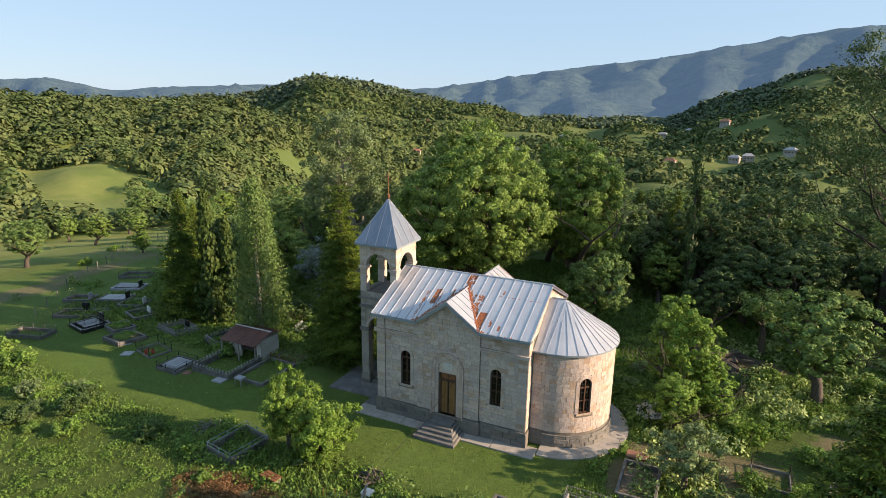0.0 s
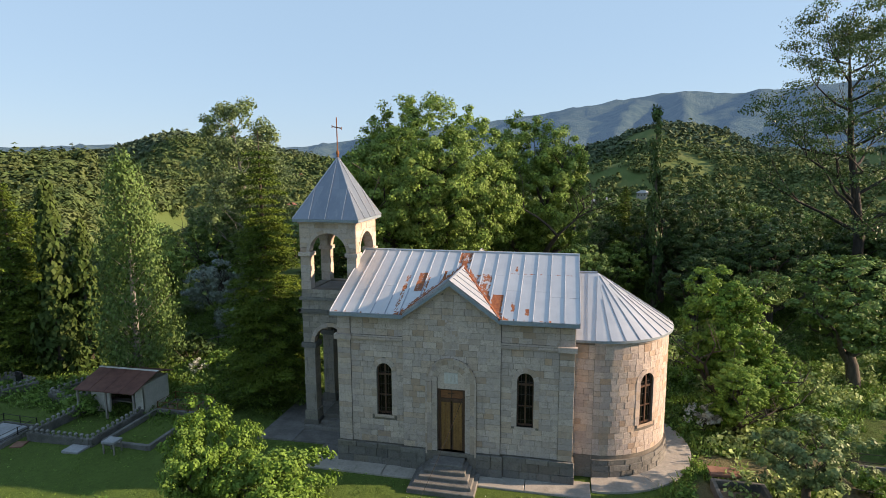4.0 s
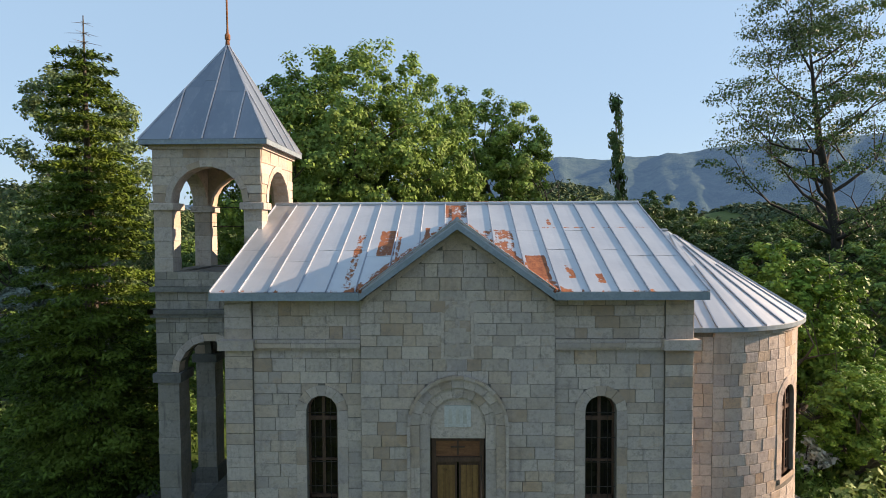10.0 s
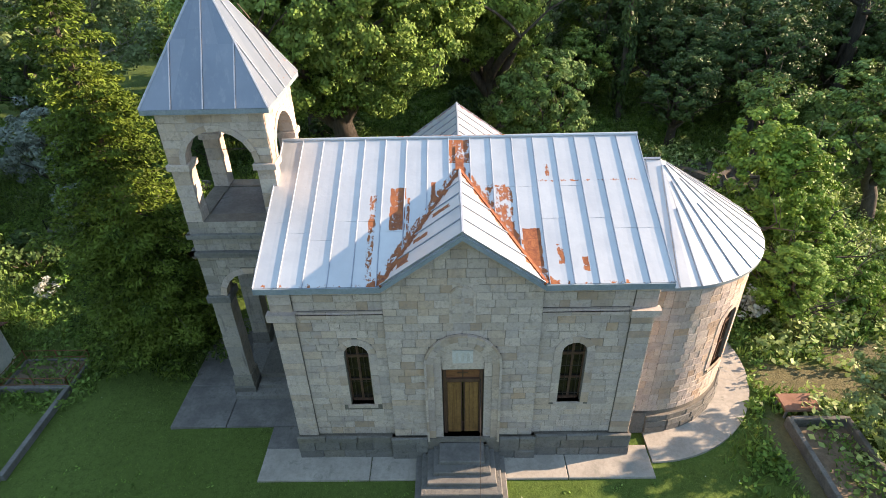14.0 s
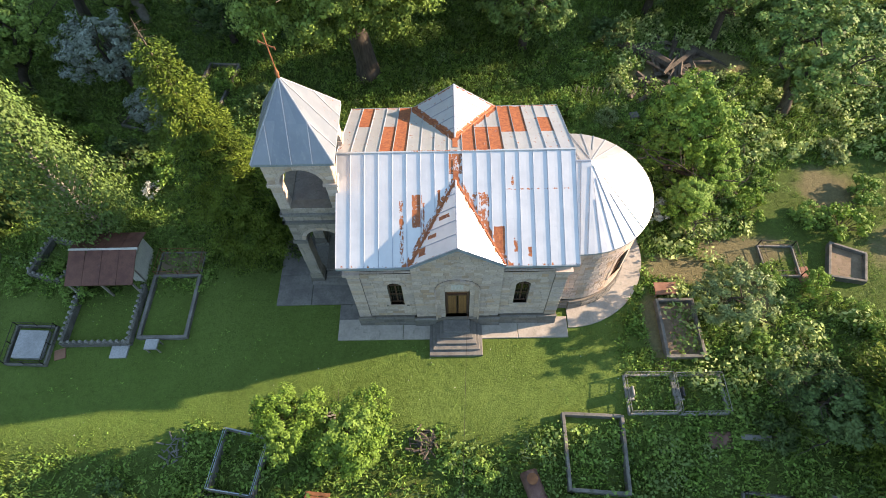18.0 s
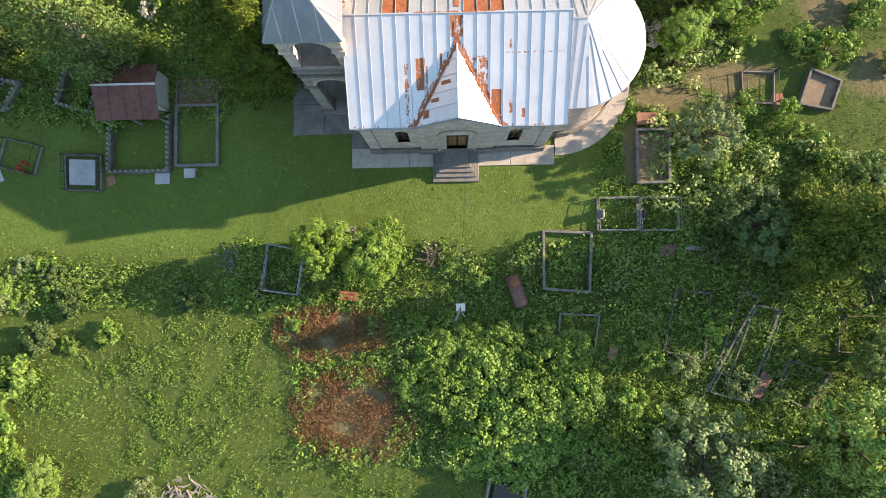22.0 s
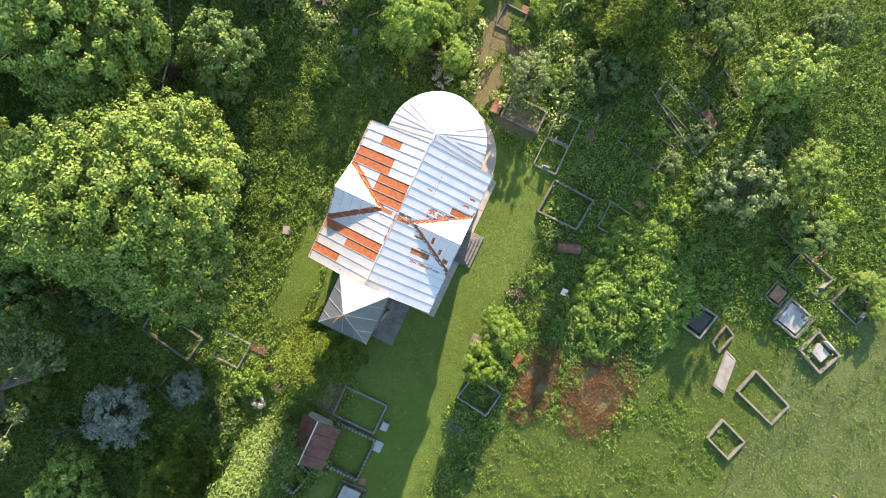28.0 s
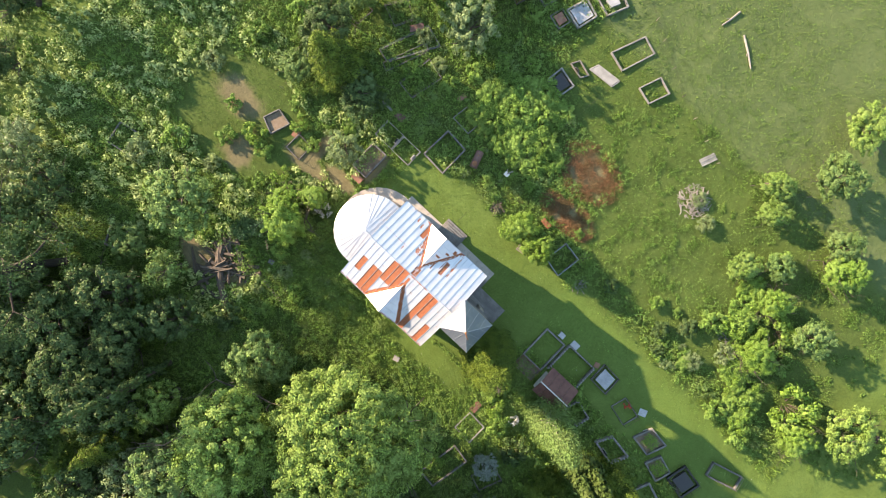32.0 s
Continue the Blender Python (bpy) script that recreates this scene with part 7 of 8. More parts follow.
def grave(pts, label, kerb=(0.16, 0.3), mat=None, fill=None, slab=None, stone=None, fence=None, fence_mat=None, fence_h=0.7, sides=(0, 1, 2, 3), group="graves", cross=False, wave=False):
    """A plot with kerbs on its sides, and what stands in or round it."""
    mat = mat or M_GRAVE
    z = min(ground_z(*p) for p in pts)
    zt = max(ground_z(*p) for p in pts)
    ob = thing("grave", label, "grave", (pts[0][0] * 0, 0, 0), 0, group)
    n = len(pts)
    for k in sides:
        a, b = pts[k], pts[(k + 1) % n]
        part("kerb", edge_box(Geo(), a, b, kerb[0], z - .2, zt + kerb[1], .02, kerb[0] * .3 if k % 2 else -kerb[0] * .3), mat, ob)
        if wave:
            L = math.dist(a, b)
            m = int(L / .32)
            for i in range(m):
                f = (i + .5) / m
                x, y = a[0] + (b[0] - a[0]) * f, a[1] + (b[1] - a[1]) * f
                part("coping_stone", Geo().tube([(x, y, zt + kerb[1] - .02), (x, y, zt + kerb[1] + .10), (x, y, zt + kerb[1] + .19), (x, y, zt + kerb[1] + .25)], [.07, .055, .10, .05], 6), M_GRAVELIGHT, ob)
        if fence:
            L = math.dist(a, b)
            top = zt + kerb[1] + fence_h
            fm = fence_mat or M_IRON
            m = max(2, int(L / 1.1) + 1)
            for i in range(m):
                f = i / (m - 1)
                x, y = a[0] + (b[0] - a[0]) * f, a[1] + (b[1] - a[1]) * f
                part("fence_post", Geo().tube([(x, y, z - .1), (x, y, top)], .028, 5), fm, ob)
            for h in (.25, .92):
                zz = zt + kerb[1] + fence_h * h
                part("rail", Geo().tube([(a[0], a[1], zz), (b[0], b[1], zz)], .016, 4), fm, ob)
            if fence == "pickets":
                m = int(L / .17)
                for i in range(1, m):
                    f = i / m
                    x, y = a[0] + (b[0] - a[0]) * f, a[1] + (b[1] - a[1]) * f
                    part("picket", Geo().tube([(x, y, zt + kerb[1] + .05), (x, y, top + .03)], .012, 4), fm, ob)
    if fill:
        q = inset(pts, .93)
        part("bed", Geo().prism(q, z - .2, zt + min(.08, kerb[1] * .5), lambda u, nn, w: Vector((u, w, nn))), fill, ob)
    if slab:
        q = inset(pts, slab[1])
        part("slab", Geo().prism(q, zt, zt + kerb[1] + slab[2], lambda u, nn, w: Vector((u, w, nn))), slab[0], ob)
    if stone:
        sm, fx, w, h = stone
        a, b = pts[fx], pts[(fx + 1) % n]
        c = inset([((a[0] + b[0]) / 2, (a[1] + b[1]) / 2)] + pts, 1)[0]
        cc = inset(pts, 0)[0]
        x, y = c[0] + (cc[0] - c[0]) * .16, c[1] + (cc[1] - c[1]) * .16
        t = math.atan2(b[1] - a[1], b[0] - a[0])
        part("headstone", Geo().cbox(x - w / 2, x + w / 2, y - .06, y + .06, z - .1, zt + h, .04, t), sm, ob)
        part("headstone_base", Geo().cbox(x - w * .65, x + w * .65, y - .14, y + .14, z - .1, zt + .22, .03, t), mat, ob)
    if cross:
        x, y = inset(pts, .3)[0]
        part("cross", Geo().tube([(x, y, z), (x, y, zt + .9)], .025, 5).tube([(x - .22, y, zt + .65), (x + .22, y, zt + .65)], .022, 5), M_IRON, ob)
    return ob


def box_pts(x0, y0, x1, y1):
    return [(x0, y0), (x1, y0), (x1, y1), (x0, y1)]


M_SOIL = M_EARTH
grave(box_pts(-22.0, -.85, -18.25, 2.7), "walled grave plot with ornamental coping beside a shelter", (.2, .42), M_GRAVE, None, wave=True, sides=(0, 1, 3))
grave(box_pts(-17.85, -.5, -15.2, 3.4), "dark moss-grown kerbed plot", (.2, .22), M_DARKCON)
grave(box_pts(-17.85, 3.45, -15.2, 5.0), "small brown earth plot with rusted rail", (.1, .15), M_DARKCON, M_SOIL, fence="rails", fence_mat=M_RUST, fence_h=.5)
grave([(-25.0, .35), (-22.7, .25), (-22.65, -2.0), (-24.9, -1.9)], "grey slab grave in a dark iron rail", (.12, .22), M_GRAVE, None, (M_SLATE, .72, .08), None, "rails", M_IRON, .45)
ob = grave([(-29.4, -.3), (-27.0, -.9), (-26.5, .9), (-28.9, 1.5)], "grave with black rail and red cloth flowers", (.1, .1), M_DARKCON, None, None, None, "rails", M_IRON, .8)
part("flowers", bush_meshes(71, .45, .5, M_RED, 160, .14, 8)[1], None, ob, "heap of red cloth flowers", at=Matrix.Translation((-27.6, -.4, -.2)))
grave([(11.1, -2.2), (13.05, -2.2), (13.08, 1.08), (11.15, 1.1)], "open kerbed grave with bare earth", (.17, .42), M_GRAVE, M_SOIL)
grave(box_pts(8.65, -5.1, 11.1, -3.1), "overgrown plot with pale metal picket rail", (.1, .12), M_GRAVELIGHT, None, None, (M_GRAVELIGHT, 3, .5, .75), "pickets", M_GRAVELIGHT, .55)
grave(box_pts(11.2, -5.15, 13.6, -3.15), "overgrown plot with pale metal picket rail", (.1, .12), M_GRAVELIGHT, None, None, (M_GRANITE, 3, .5, .7), "pickets", M_GRAVELIGHT, .55)
grave([(5.2, -8.65), (7.98, -8.88), (8.2, -5.25), (5.25, -5.08)], "weed-filled grey kerbed plot", (.17, .4), M_GRAVE)
grave([(-12.25, -8.45), (-10.05, -8.8), (-9.6, -6.1), (-11.85, -5.6)], "blue-grey railed plot full of weeds", (.14, .3), M_GRAVE, None, None, None, "rails", M_BLUE, .35)
grave([(6.2, -10.2), (8.6, -10.35), (8.25, -12.4), (6.0, -12.2)], "low dark kerbed plot in weeds", (.1, .25), M_DARKCON)
grave([(-17.75, 12.5), (-15.45, 12.35), (-15.35, 14.75), (-17.75, 14.9)], "pale kerbed plot on the north lawn", (.15, .22), M_GRAVELIGHT)
grave([(-16.8, 16.3), (-16.0, 21.2), (-18.2, 21.4), (-19.0, 16.7)], "long dark kerbed plot under the trees", (.18, .3), M_GRAVE)
grave([(18.0, 2.8), (19.9, 2.7), (20.0, 4.7), (18.0, 4.8)], "small plot in a thin iron fence", (.1, .15), M_DARKCON, None, None, None, "rails", M_IRON, .6)
grave([(22.2, 4.8), (21.4, 2.6), (23.3, 2.2), (24.0, 4.0)], "kerbed plot of bare reddish earth", (.15, .35), M_GRAVE, M_SOIL)
grave([(3.87, -20.3), (3.59, -22.3), (1.3, -21.8), (1.7, -20.0)], "dark stone slab in a pale raised frame", (.18, .4), M_GRAVEMID, None, (M_GRANITE, .72, .02), None)
grave([(.8, -27.3), (-.7, -31.0), (-2.7, -30.4), (-1.4, -26.7)], "long plot with a pale block kerb", (.17, .22), M_GRAVEMID, None, None, None)
grave([(-4.1, -26.6), (-5.0, -29.0), (-6.9, -28.4), (-6.0, -26.1)], "pale-kerbed square plot grown over with grass", (.16, .26), M_GRAVEMID, None)
grave([(7.5, -27.2), (6.8, -29.5), (4.7, -28.9), (5.3, -26.7)], "grey slab grave with a rail", (.16, .4), M_GRAVELIGHT, None, (M_SLATE, .8, .04), (M_GRAVELIGHT, 0, .9, .9), "rails", M_GRAVELIGHT, .3)
grave([(6.0, -30.4), (4.9, -32.8), (2.9, -32.0), (3.9, -29.8)], "grey kerbed tomb with a white stone", (.18, .4), M_GRAVEMID, None, (M_SLATE, .45, .1), (M_WHITE, 0, .9, .8))
grave([(1.3, -24.4), (.9, -25.4), (-2.0, -25.7), (-1.8, -24.7)], "cracked pale concrete grave slab", (.12, .14), M_GRAVELIGHT, None, (M_GRAVELIGHT, .93, .03))
grave([(3.2, -23.4), (2.7, -24.3), (.9, -23.8), (1.4, -23.0)], "small weathered grey grave", (.14, .25), M_GRAVE, None, None, (M_GRANITE, 3, .5, .8))
grave([(8.4, -25.6), (8.0, -27.0), (6.4, -26.6), (6.8, -25.2)], "small grave with a reddish plate", (.12, .25), M_GRAVE, None, (M_BRICK, .7, .03))
grave([(6.4, 36.1), (6.1, 32.9), (3.3, 33.3), (3.6, 36.5)], "square pale kerb round a grey slab", (.24, .35), M_GRAVEMID, None, (M_SLATE, .55, -.1))
grave([(10.7, 47.0), (9.4, 44.0), (6.0, 45.2), (7.2, 48.4)], "blue-grey railed grave in the wood", (.3, .4), M_SLATE, None, None, (M_SLATE, 0, 1.2, .6), "rails", M_BLUE, .5)
grave([(-28.85, 3.3), (-27.95, 5.0), (-30.75, 5.6), (-31.65, 3.7)], "pale thick-kerbed plot with dark headstone", (.24, .4), M_GRAVEMID, None, None, (M_GRANITE, 1, .6, .9), wave=True)
grave([(-31.5, -.4), (-30.7, 1.7), (-33.1, 2.1), (-33.9, -.1)], "flower-grown plot with grey front kerb", (.2, .35), M_GRAVE, M_SOIL)
grave([(-34.4, 1.2), (-33.7, 2.9), (-35.9, 3.6), (-36.4, 1.8)], "flower-grown plot with grey front kerb", (.2, .35), M_GRAVE, M_SOIL)
grave([(-37.2, .1), (-36.7, 2.5), (-39.3, 3.0), (-39.8, .6)], "black granite grave with red flowers", (.2, .3), M_GRANITE, None, (M_GRANITE, .7, .05), (M_GRANITE, 1, .9, 1.1), "rails", M_IRON, .5)
grave([(-35.6, 4.3), (-34.9, 6.1), (-37.4, 6.9), (-38.0, 5.1)], "kerbed grave with pale stones", (.25, .35), M_GRAVE, None, None, (M_WHITE, 1, .7, .8))
grave([(-25.4, 3.6), (-23.2, 3.0), (-22.6, 5.4), (-24.8, 6.0)], "grey walled plot under the poplar", (.22, .45), M_GRAVE, None, None, None, wave=True)
for pts, label, kw in (
        ([(-42.6, -3.4), (-39.2, -2.4), (-39.6, -.8), (-43.0, -1.8)], "dark railed grave plot on the lawn", dict(kerb=(.14, .3), mat=M_GRAVE, fence="rails", fence_mat=M_GRAVE, fence_h=.45)),
        ([(-43.4, 1.2), (-39.6, 3.2), (-40.4, 5.0), (-44.2, 3.0)], "long dark-railed grave plot", dict(kerb=(.16, .3), mat=M_GRAVE, fence="rails", fence_mat=M_GRAVE, fence_h=.5, stone=(M_GRANITE, 2, .7, 1.0))),
        ([(-44.0, 6.0), (-41.2, 7.4), (-42.0, 9.2), (-44.8, 7.8)], "dark polished slab grave by the trees", dict(kerb=(.18, .3), mat=M_GRAVE, slab=(M_SLATE, .8, .05), stone=(M_GRANITE, 1, .7, 1.0))),
        ([(-40.8, 6.2), (-38.4, 7.2), (-39.2, 9.0), (-41.6, 8.0)], "grey grave with headstone", dict(kerb=(.18, .3), mat=M_GRAVE, stone=(M_WHITE, 1, .6, .9))),
        ([(-46.6, 9.6), (-43.6, 10.8), (-44.4, 12.6), (-47.4, 11.4)], "dark polished slab grave by the trees", dict(kerb=(.18, .3), mat=M_SLATE, slab=(M_GRANITE, .8, .05), stone=(M_GRANITE, 1, .7, 1.0))),
        ([(-50.0, 13.0), (-46.8, 14.6), (-47.6, 16.4), (-50.8, 14.8)], "dark-railed grave by the road", dict(kerb=(.14, .25), mat=M_GRAVE, fence="rails", fence_mat=M_GRAVE, fence_h=.5)),
        ([(-47.2, 4.6), (-44.8, 5.6), (-45.4, 7.2), (-47.8, 6.2)], "grey kerbed grave with small headstone", dict(kerb=(.18, .3), mat=M_GRAVE, stone=(M_SLATE, 1, .6, .8))),
        ([(13.44, -8.82), (15.5, -9.1), (14.9, -13.2), (12.5, -12.6)], "weed-choked plot in a leaning iron rail", dict(kerb=(.12, .2), mat=M_DARKCON, fence="rails", fence_mat=M_IRON, fence_h=.5)),
        ([(18.1, -9.8), (19.6, -10.2), (17.4, -15.7), (15.0, -15.0)], "long overgrown plot with pale kerbs", dict(kerb=(.14, .25), mat=M_GRAVE, fence="rails", fence_mat=M_GREEN, fence_h=.5)),
        ([(20.1, -13.2), (22.5, -14.1), (20.9, -16.2), (19.1, -15.1)], "overgrown plot with wooden picket rail", dict(kerb=(.1, .15), mat=M_GRAVE, fence="pickets", fence_mat=M_GREYWOOD, fence_h=.5)),
        ([(23.3, -10.6), (25.7, -10.6), (25.5, -12.9), (23.1, -12.8)], "thin-railed plot full of weeds", dict(kerb=(.1, .15), mat=M_GRAVE, fence="rails", fence_mat=M_IRON, fence_h=.6)),
        ([(18.4, -9.4), (16.4, -14.2), (15.6, -13.8), (17.5, -9.0)], "narrow slab grave in the weeds", dict(kerb=(.1, .2), mat=M_GRAVE)),
        ([(11.4, -26.4), (10.4, -29.6), (8.6, -29.0), (9.6, -25.9)], "grey kerbed plot with a pale stone", dict(kerb=(.16, .3), mat=M_GRAVE, stone=(M_GRAVELIGHT, 1, .6, .7))),
        ([(13.8, -24.6), (12.6, -28.0), (10.8, -27.4), (12.0, -24.0)], "weedy plot with a rusty rail", dict(kerb=(.1, .2), mat=M_GRAVE, fence="rails", fence_mat=M_RUST, fence_h=.6)),
        ([(10.5, -31.0), (9.6, -33.6), (7.8, -33.0), (8.7, -30.4)], "kerbed grave with pale headstone", dict(kerb=(.16, .3), mat=M_GRAVE, stone=(M_WHITE, 1, .5, .6))),
        ([(26.8, 23.6), (25.8, 26.0), (27.6, 26.8), (28.6, 24.4)], "shaded kerbed grave in the wood", dict(kerb=(.2, .3), mat=M_GRAVE)),
        ([(35.4, 15.4), (33.2, 15.0), (32.8, 17.6), (35.0, 18.0)], "kerbed plot at the wood's edge", dict(kerb=(.15, .25), mat=M_GRAVE)),
        ([(-21.6, 15.0), (-20.6, 17.6), (-22.4, 18.2), (-23.4, 15.6)], "dark railed plot in the undergrowth", dict(kerb=(.12, .2), mat=M_DARKCON, fence="rails", fence_mat=M_IRON, fence_h=.6))):
    grave(pts, label, **kw)


def slab_thing(name, label, cat, x, y, w, d, h, mat, turn=0.0, legs=0.0):
    z = ground_z(x, y)
    ob = thing(name, label, cat, (x, y, z), turn)
    part("plate", Geo().cbox(-w / 2, w / 2, -d / 2, d / 2, legs - .05, legs + h, .012), mat, ob)
    if legs:
        for sx in (-1, 1):
            for sy in (-1, 1):
                part("leg", Geo().box(sx * w * .42 - .03, sx * w * .42 + .03, sy * d * .4 - .03, sy * d * .4 + .03, -.1, legs), M_GREYWOOD, ob)
    return ob


slab_thing("paving_slab", "square grey concrete slab before a grave", "slab", -18.75, -1.25, .95, .8, .1, M_SLATE)
slab_thing("small_table", "small grey table beside a grave", "table", -16.75, -1.1, .7, .6, .05, M_SLATE, 0, .6)
slab_thing("paving_slab", "reddish brick slab in the grass", "slab", -22.1, -1.35, .6, .6, .06, M_BRICK, .3)
slab_thing("paving_slab", "reddish brick slab beside a grave", "slab", -15.5, 11.5, .75, 1.35, .1, M_BRICK)
slab_thing("low_table", "rust-red metal table by the open grave", "table", 11.75, 1.75, 1.25, .75, .05, M_BRICK, 0, .45)
slab_thing("paving_slab", "rust-brown plate lying in weeds", "slab", 20.2, 2.7, .75, 1.3, .1, M_BRICK, .1)
slab_thing("paving_slab", "brown plate on the grass", "slab", 13.0, -6.4, 1.1, .8, .08, M_TANK)
slab_thing("paving_slab", "reddish plate in the grass", "slab", 9.4, -12.6, .5, 1.0, .08, M_BRICK, -.2)
slab_thing("plank", "pale weathered plank on the ground", "plank", 14.8, -6.3, 1.5, .28, .08, M_GRAVELIGHT, -.06)
slab_thing("low_table", "reddish low table on the slope", "table", 18.2, -14.7, .7, 1.6, .06, M_TANK, -.6, .4)
slab_thing("paving_slab", "grey slab on the west lawn", "slab", -29.6, -1.0, .9, .8, .08, M_SLATE, .4)
slab_thing("paving_slab", "small grey slab on the west lawn", "slab", -31.5, .4, .9, .55, .08, M_SLATE, -.4)
slab_thing("stone_block", "small pale block beside the wall", "block", -5.2, 13.6, .7, .55, .35, M_GRAVELIGHT, .3)
slab_thing("paving_slab", "dark grey slab near the apse", "slab", 12.5, 15.3, .6, .5, .3, M_GRAVE, .2)

# shelter with brown sheet roof
shed = thing("grave_shelter", "small plastered shelter with brown sheet roof beside a grave", "shelter", (-20.15, 4.1, ground_z(-20.1, 4)))
for x0, x1, y0, y1 in ((-1.75, -1.6, -1.0, 1.1), (1.55, 1.7, -1.0, 1.1), (-1.6, 1.55, .95, 1.1)):
    part("wall", Geo().box(x0, x1, y0, y1, -.2, 1.7), M_PLASTER, shed)
for x0, x1 in ((-1.75, -.5), (1.2, 1.7)):
    part("front_wall", Geo().box(x0, x1, -1.05, -.93, -.2, 1.65), M_PLASTER, shed)
for a, b, za, zb in ((-2.0, .0, 1.62, 2.25), (1.35, .0, 1.85, 2.25)):
    for k in range(4):
        x0, x1 = -1.95 + k * .975, -1.95 + (k + 1) * .975 - .02
        part("roof_sheet", Geo().add([(x0, a, za), (x1, a, za), (x1, b, zb), (x0, b, zb), (x0, a, za - .04), (x1, a, za - .04), (x1, b, zb - .04), (x0, b, zb - .04)], [(0, 1, 2, 3), (7, 6, 5, 4), (0, 4, 5, 1), (1, 5, 6, 2), (2, 6, 7, 3), (3, 7, 4, 0)]), M_BROWN, shed)
part("ridge_strip", Geo().box(-2.0, 2.0, -.06, .06, 2.23, 2.28), M_WHITE, shed)
for x in (-1.85, 0, 1.8):
    part("post", Geo().box(x - .05, x + .05, -1.9, -1.8, -.2, 1.62), M_GREYWOOD, shed)
part("bench", Geo().box(-1.0, .9, -.5, -.1, .38, .45).box(-.95, -.85, -.45, -.15, -.1, .4).box(.75, .85, -.45, -.15, -.1, .4), M_GREYWOOD, shed)

# steel tank on the grass
tank = thing("steel_tank", "dull red-brown steel tank lying in weeds", "tank", (3.55, -8.75, ground_z(3.5, -8.7) + .42), radians(-72))
part("shell", Geo().tube([(-1.0, 0, 0), (-.95, 0, 0), (.9, 0, 0), (1.0, 0, 0)], [.36, .44, .44, .30], 18), M_TANK, tank, smooth=True)
part("manhole", Geo().tube([(-.55, 0, .36), (-.55, 0, .56)], .24, 14), M_TANK, tank)
part("lid", Geo().tube([(-.55, 0, .56), (-.55, 0, .60)], .27, 14), M_RUST, tank)
part("nozzle", Geo().tube([(.4, 0, .4), (.4, 0, .55)], .07, 8), M_RUST, tank)
for x in (-.6, .5):
    part("saddle", Geo().box(x - .08, x + .08, -.38, .38, -.5, -.3), M_RUST, tank)

# leaning pole with lamp and the cable to the church
pole = thing("lamp_pole", "leaning wooden pole with a pale lamp head", "pole", (-.35, -10.7, ground_z(-.3, -10.7)))
part("pole", Geo().tube([(0, 0, -.4), (.15, .4, 1.2), (.38, 1.05, 2.5)], [.09, .08, .06], 7), M_GREYWOOD, pole)
part("prop", Geo().tube([(.7, .3, -.3), (.36, .95, 2.3)], [.06, .05], 6), M_GREYWOOD, pole)
part("lamp_head", Geo().cbox(.12, .66, .85, 1.3, 2.0, 2.12, .03), M_WHITE, pole, "pale flat lamp housing")
part("lens", Geo().box(.2, .58, .93, 1.22, 1.985, 2.0), M_GLASS, pole)
cable = thing("overhead_cable", "thin black cable from pole to church door", "cable")
a, b = Vector((.03, -9.65, 2.45)), Vector((.52, -.1, 3.5))
part("wire", Geo().tube([a.lerp(b, k / 10) - Vector((0, 0, .25 * math.sin(math.pi * k / 10))) for k in range(11)], .011, 4), M_IRON, cable)
a, b = Vector((.03, -9.65, 2.45)), Vector((-3.0, -34, 6.0))
part("wire", Geo().tube([a.lerp(b, k / 12) - Vector((0, 0, .8 * math.sin(math.pi * k / 12))) for k in range(13)], .011, 4), M_IRON, cable)

# wooden pallet
pal = thing("pallet", "small weathered wooden pallet on the grass", "pallet", (-6.85, -5.05, ground_z(-6.8, -5) + .02), .1)
for k in range(5):
    part("slat", Geo().box(-.5, .5, -.42 + k * .19, -.30 + k * .19, .12, .145), M_GREYWOOD, pal)
for x in (-.46, 0, .38):
    part("bearer", Geo().box(x, x + .08, -.42, .46, -.02, .12), M_GREYWOOD, pal)
bench = thing("garden_bench", "collapsed bench with rust-red boards", "bench", (-6.9, -8.9, ground_z(-6.9, -8.9)), -.1)
for k in range(3):
    part("board", Geo().box(-.6, .6, -.3 + k * .2, -.13 + k * .2, .35, .39), M_RUST, bench)
for x in (-.5, .5):
    part("leg", Geo().box(x - .04, x + .04, -.25, .25, -.1, .35), M_GREYWOOD, bench)


def pile(name, label, x, y, r, n, mat, size, seed, tall=.4):
    rnd = random.Random(seed)
    ob = thing(name, label, "pile", (x, y, ground_z(x, y)))
    for k in range(n):
        a, f = rnd.uniform(0, 6.28), rnd.random() ** .6 * r
        L, w = size * rnd.uniform(.5, 1.3), size * rnd.uniform(.1, .22)
        px, py = math.cos(a) * f, math.sin(a) * f
        pz = max(.04, tall * (1 - f / r) * rnd.uniform(.3, 1))
        b = rnd.uniform(0, 6.28)
        d = Vector((math.cos(b), math.sin(b), rnd.uniform(-.2, .2))) * L / 2
        part("piece", Geo().tube([Vector((px, py, pz)) - d, Vector((px, py, pz)) + d], [w * .5, w * .42], 5), mat, ob)
    return ob


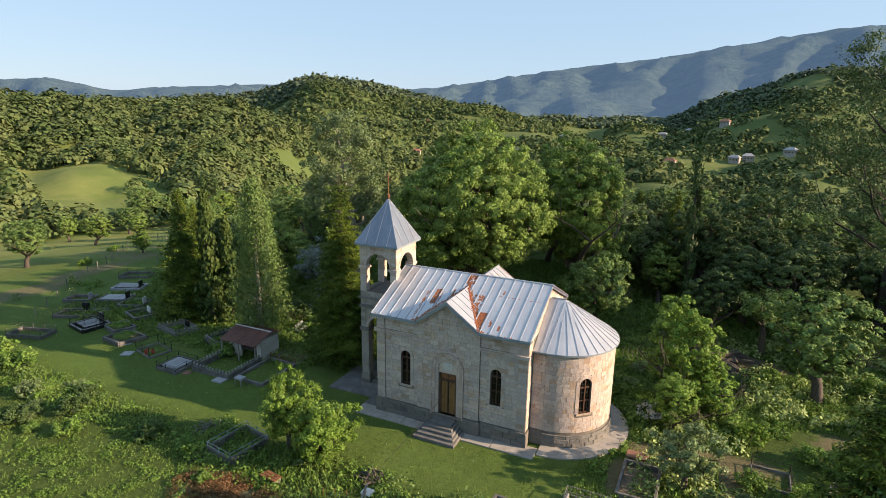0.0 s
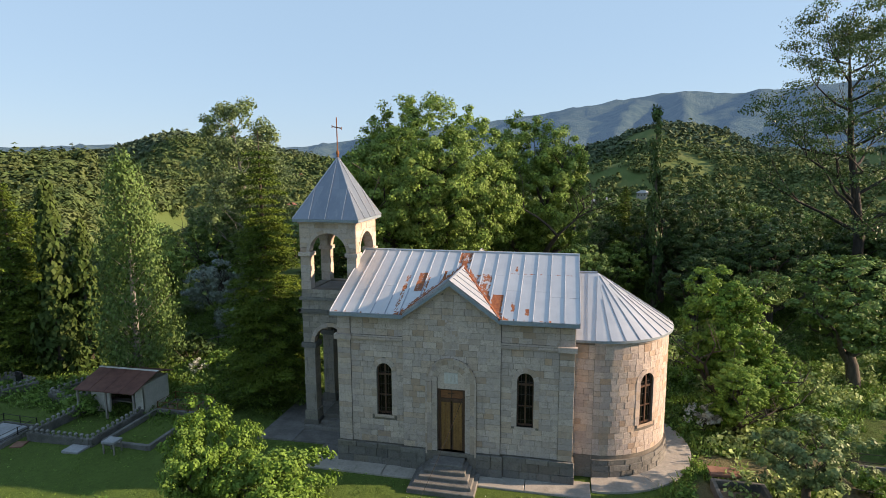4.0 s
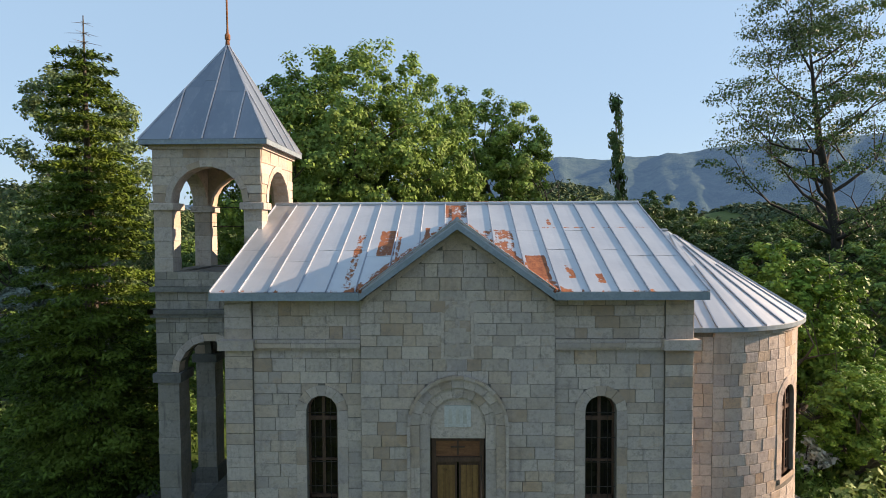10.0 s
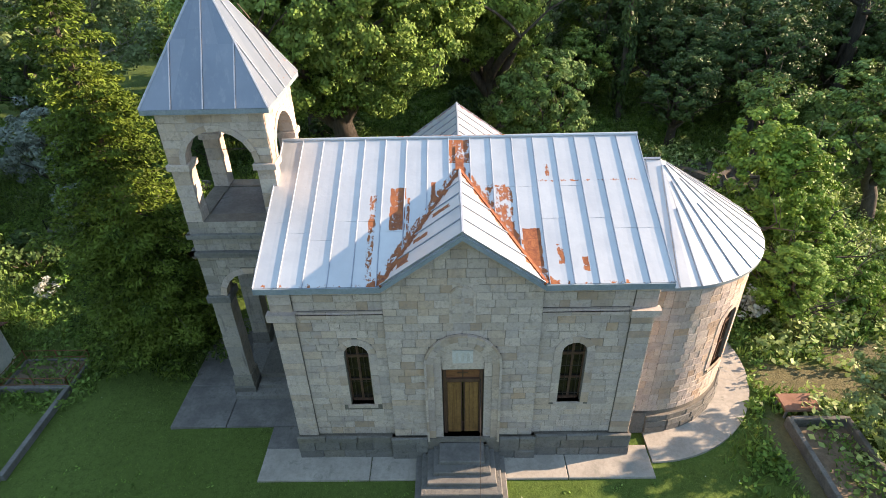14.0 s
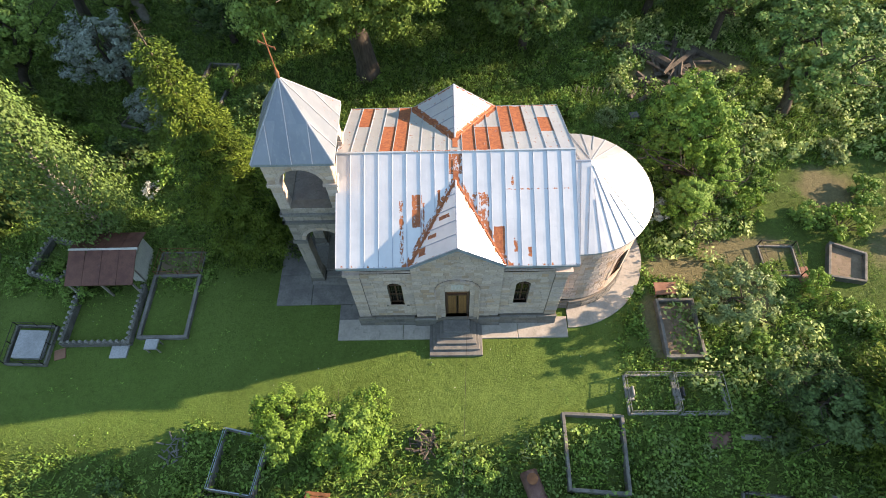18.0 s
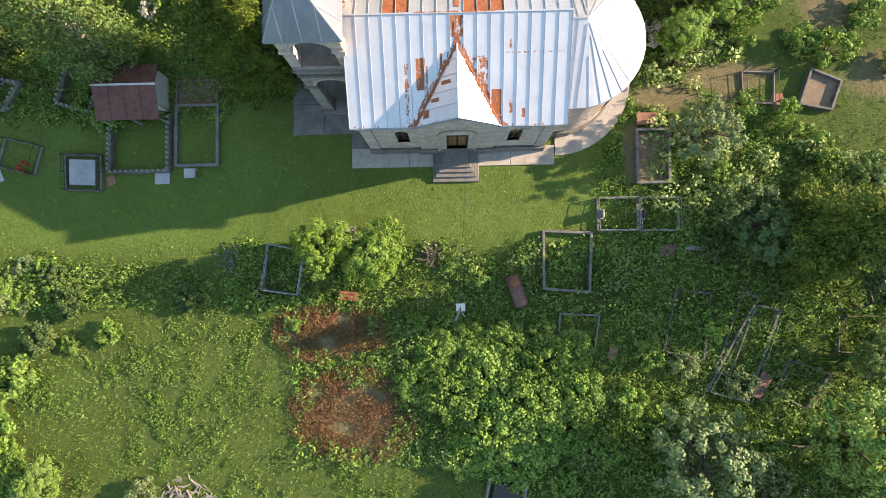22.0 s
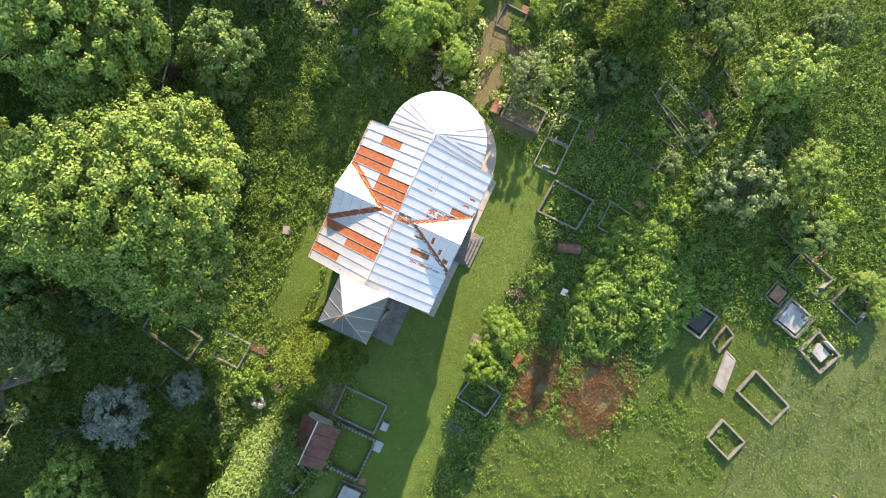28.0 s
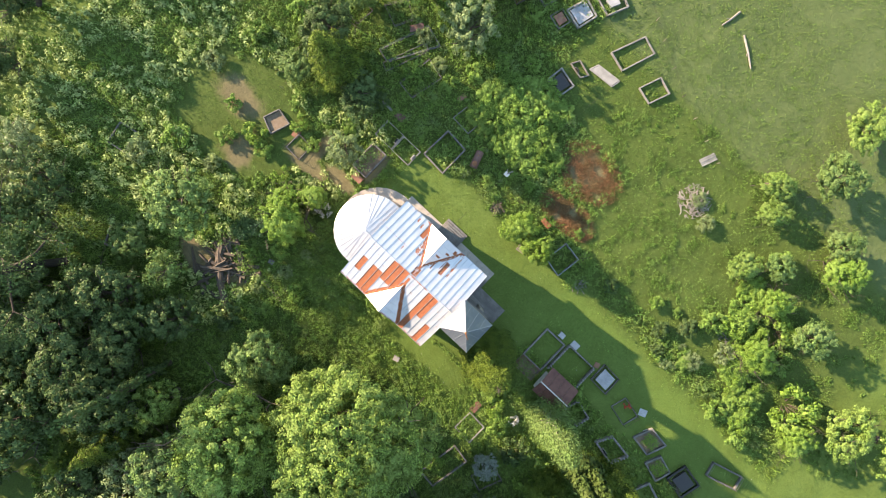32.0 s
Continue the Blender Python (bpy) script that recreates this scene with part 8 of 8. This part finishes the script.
pile("timber_pile", "heap of grey broken boards and branches", -17.2, -21.8, 1.9, 170, M_GREYWOOD, .6, 3, .5)
pile("timber_pile", "heap of charred fallen timber", 16.2, 19.6, 3.4, 60, M_BARK, 2.4, 4, .8)
pile("stone_heap", "low heap of rubble and branches", -14.4, -6.4, .9, 26, M_GRAVE, .45, 5, .25)
pile("stone_heap", "dark heap of dead stalks", -12.6, -8.9, .6, 24, M_BARK, .5, 6, .3)
pile("timber_pile", "heap of dead brown twigs", -1.9, -6.4, .8, 30, M_BARK, .8, 7, .4)
pile("stone_heap", "grey stone heap on the slope", -30.8, -13.6, 1.3, 40, M_GRAVE, .6, 8, .4)
log = thing("trunk_log", "burnt fallen trunk beside the path", "log", (15.5, 20.2, ground_z(15.5, 20.2) + .2), -.7)
part("trunk", Geo().tube([(-4.0, 0, 0), (-1, .3, .15), (2.5, 0, .1), (4.2, -.4, 0)], [.35, .42, .34, .2], 9), M_BARK, log)
for x, y, L, t in ((-6.1, -38.7, 2.4, 1.4), (-9.9, -37.4, 3.7, 2.55)):
    ob = thing("felled_log", "pale barkless log lying on the pasture", "log", (x, y, ground_z(x, y) + .12), t)
    part("trunk", Geo().tube([(-L / 2, 0, 0), (0, .06, .03), (L / 2, 0, .02)], [.13, .12, .08], 7), M_GREYWOOD, ob)
    part("branch", Geo().tube([(.1, 0, .05), (.5, -.35, .2)], [.06, .03], 5), M_GREYWOOD, ob)
ob = thing("board_stack", "stack of pale boards by the field edge", "boards", (-15.0, -26.2, ground_z(-15, -26.2)), 1.2)
for k in range(4):
    part("board", Geo().box(-.9, .9, -.4 + k * .22, -.22 + k * .22, .02 + .05 * (k % 2), .07 + .05 * (k % 2)), M_GRAVELIGHT, ob)


def fence_line(pts, label, gap, h, mat, rails=1, r=.05):
    ob = thing("fence", label, "fence")
    for a, b in zip(pts, pts[1:]):
        m = max(1, int(math.dist(a, b) / gap))
        prev = None
        for k in range(m + 1):
            x, y = a[0] + (b[0] - a[0]) * k / m, a[1] + (b[1] - a[1]) * k / m
            z = ground_z(x, y)
            part("post", Geo().tube([(x, y, z - .2), (x + .03, y, z + h)], r, 5), mat, ob)
            if prev:
                for i in range(rails):
                    zz = .85 * h * (i + 1) / rails
                    part("rail", Geo().tube([(prev[0], prev[1], prev[2] + zz), (x, y, z + zz)], min(.012, r * .3), 4), M_IRON, ob)
            prev = (x, y, z)


fence_line([(-45, 0.5), (-52, 8), (-58, 17), (-66, 26)], "row of grey posts with wire along the road", 2.6, 1.1, M_GREYWOOD, 2)
fence_line([(-52, 20), (-60, 30), (-72, 36)], "row of grey posts with wire along the meadow", 2.8, 1.1, M_GREYWOOD, 2)
fence_line([(16.5, 6.6), (18.4, 6.4)], "leaning iron fence panel near the apse", .45, .8, M_IRON, 2, .018)
fence_line([(13.5, 5.2), (15.8, 5.0)], "leaning iron fence panel near the apse", .4, .7, M_IRON, 2, .018)
fence_line([(-14.6, 5.4), (-10.4, 8.6)], "thin iron fence under the spruce", .4, .9, M_IRON, 2, .016)
fence_line([(6.0, -36.5), (-2.5, -32.0), (-8.2, -29.2), (-16.0, -26.5), (-20.4, -27.3), (-25.7, -30.6)], "wire fence between yard and pasture", 2.4, 1.0, M_GREYWOOD, 2, .035)
fence_line([(-2.2, -8.3), (-4.0, -9.0), (-3.9, -10.3)], "low rusted fence round a patch", .5, .5, M_RUST, 2, .018)
fence_line([(24.6, 0.2), (24.4, -2.6), (27.0, -3.0)], "thin pale wire fence in the weeds", .6, .9, M_GRAVELIGHT, 2, .02)
fence_line([(8.8, 17.8), (12.6, 17.2)], "leaning grey picket fence", .35, .8, M_GREYWOOD, 2, .025)
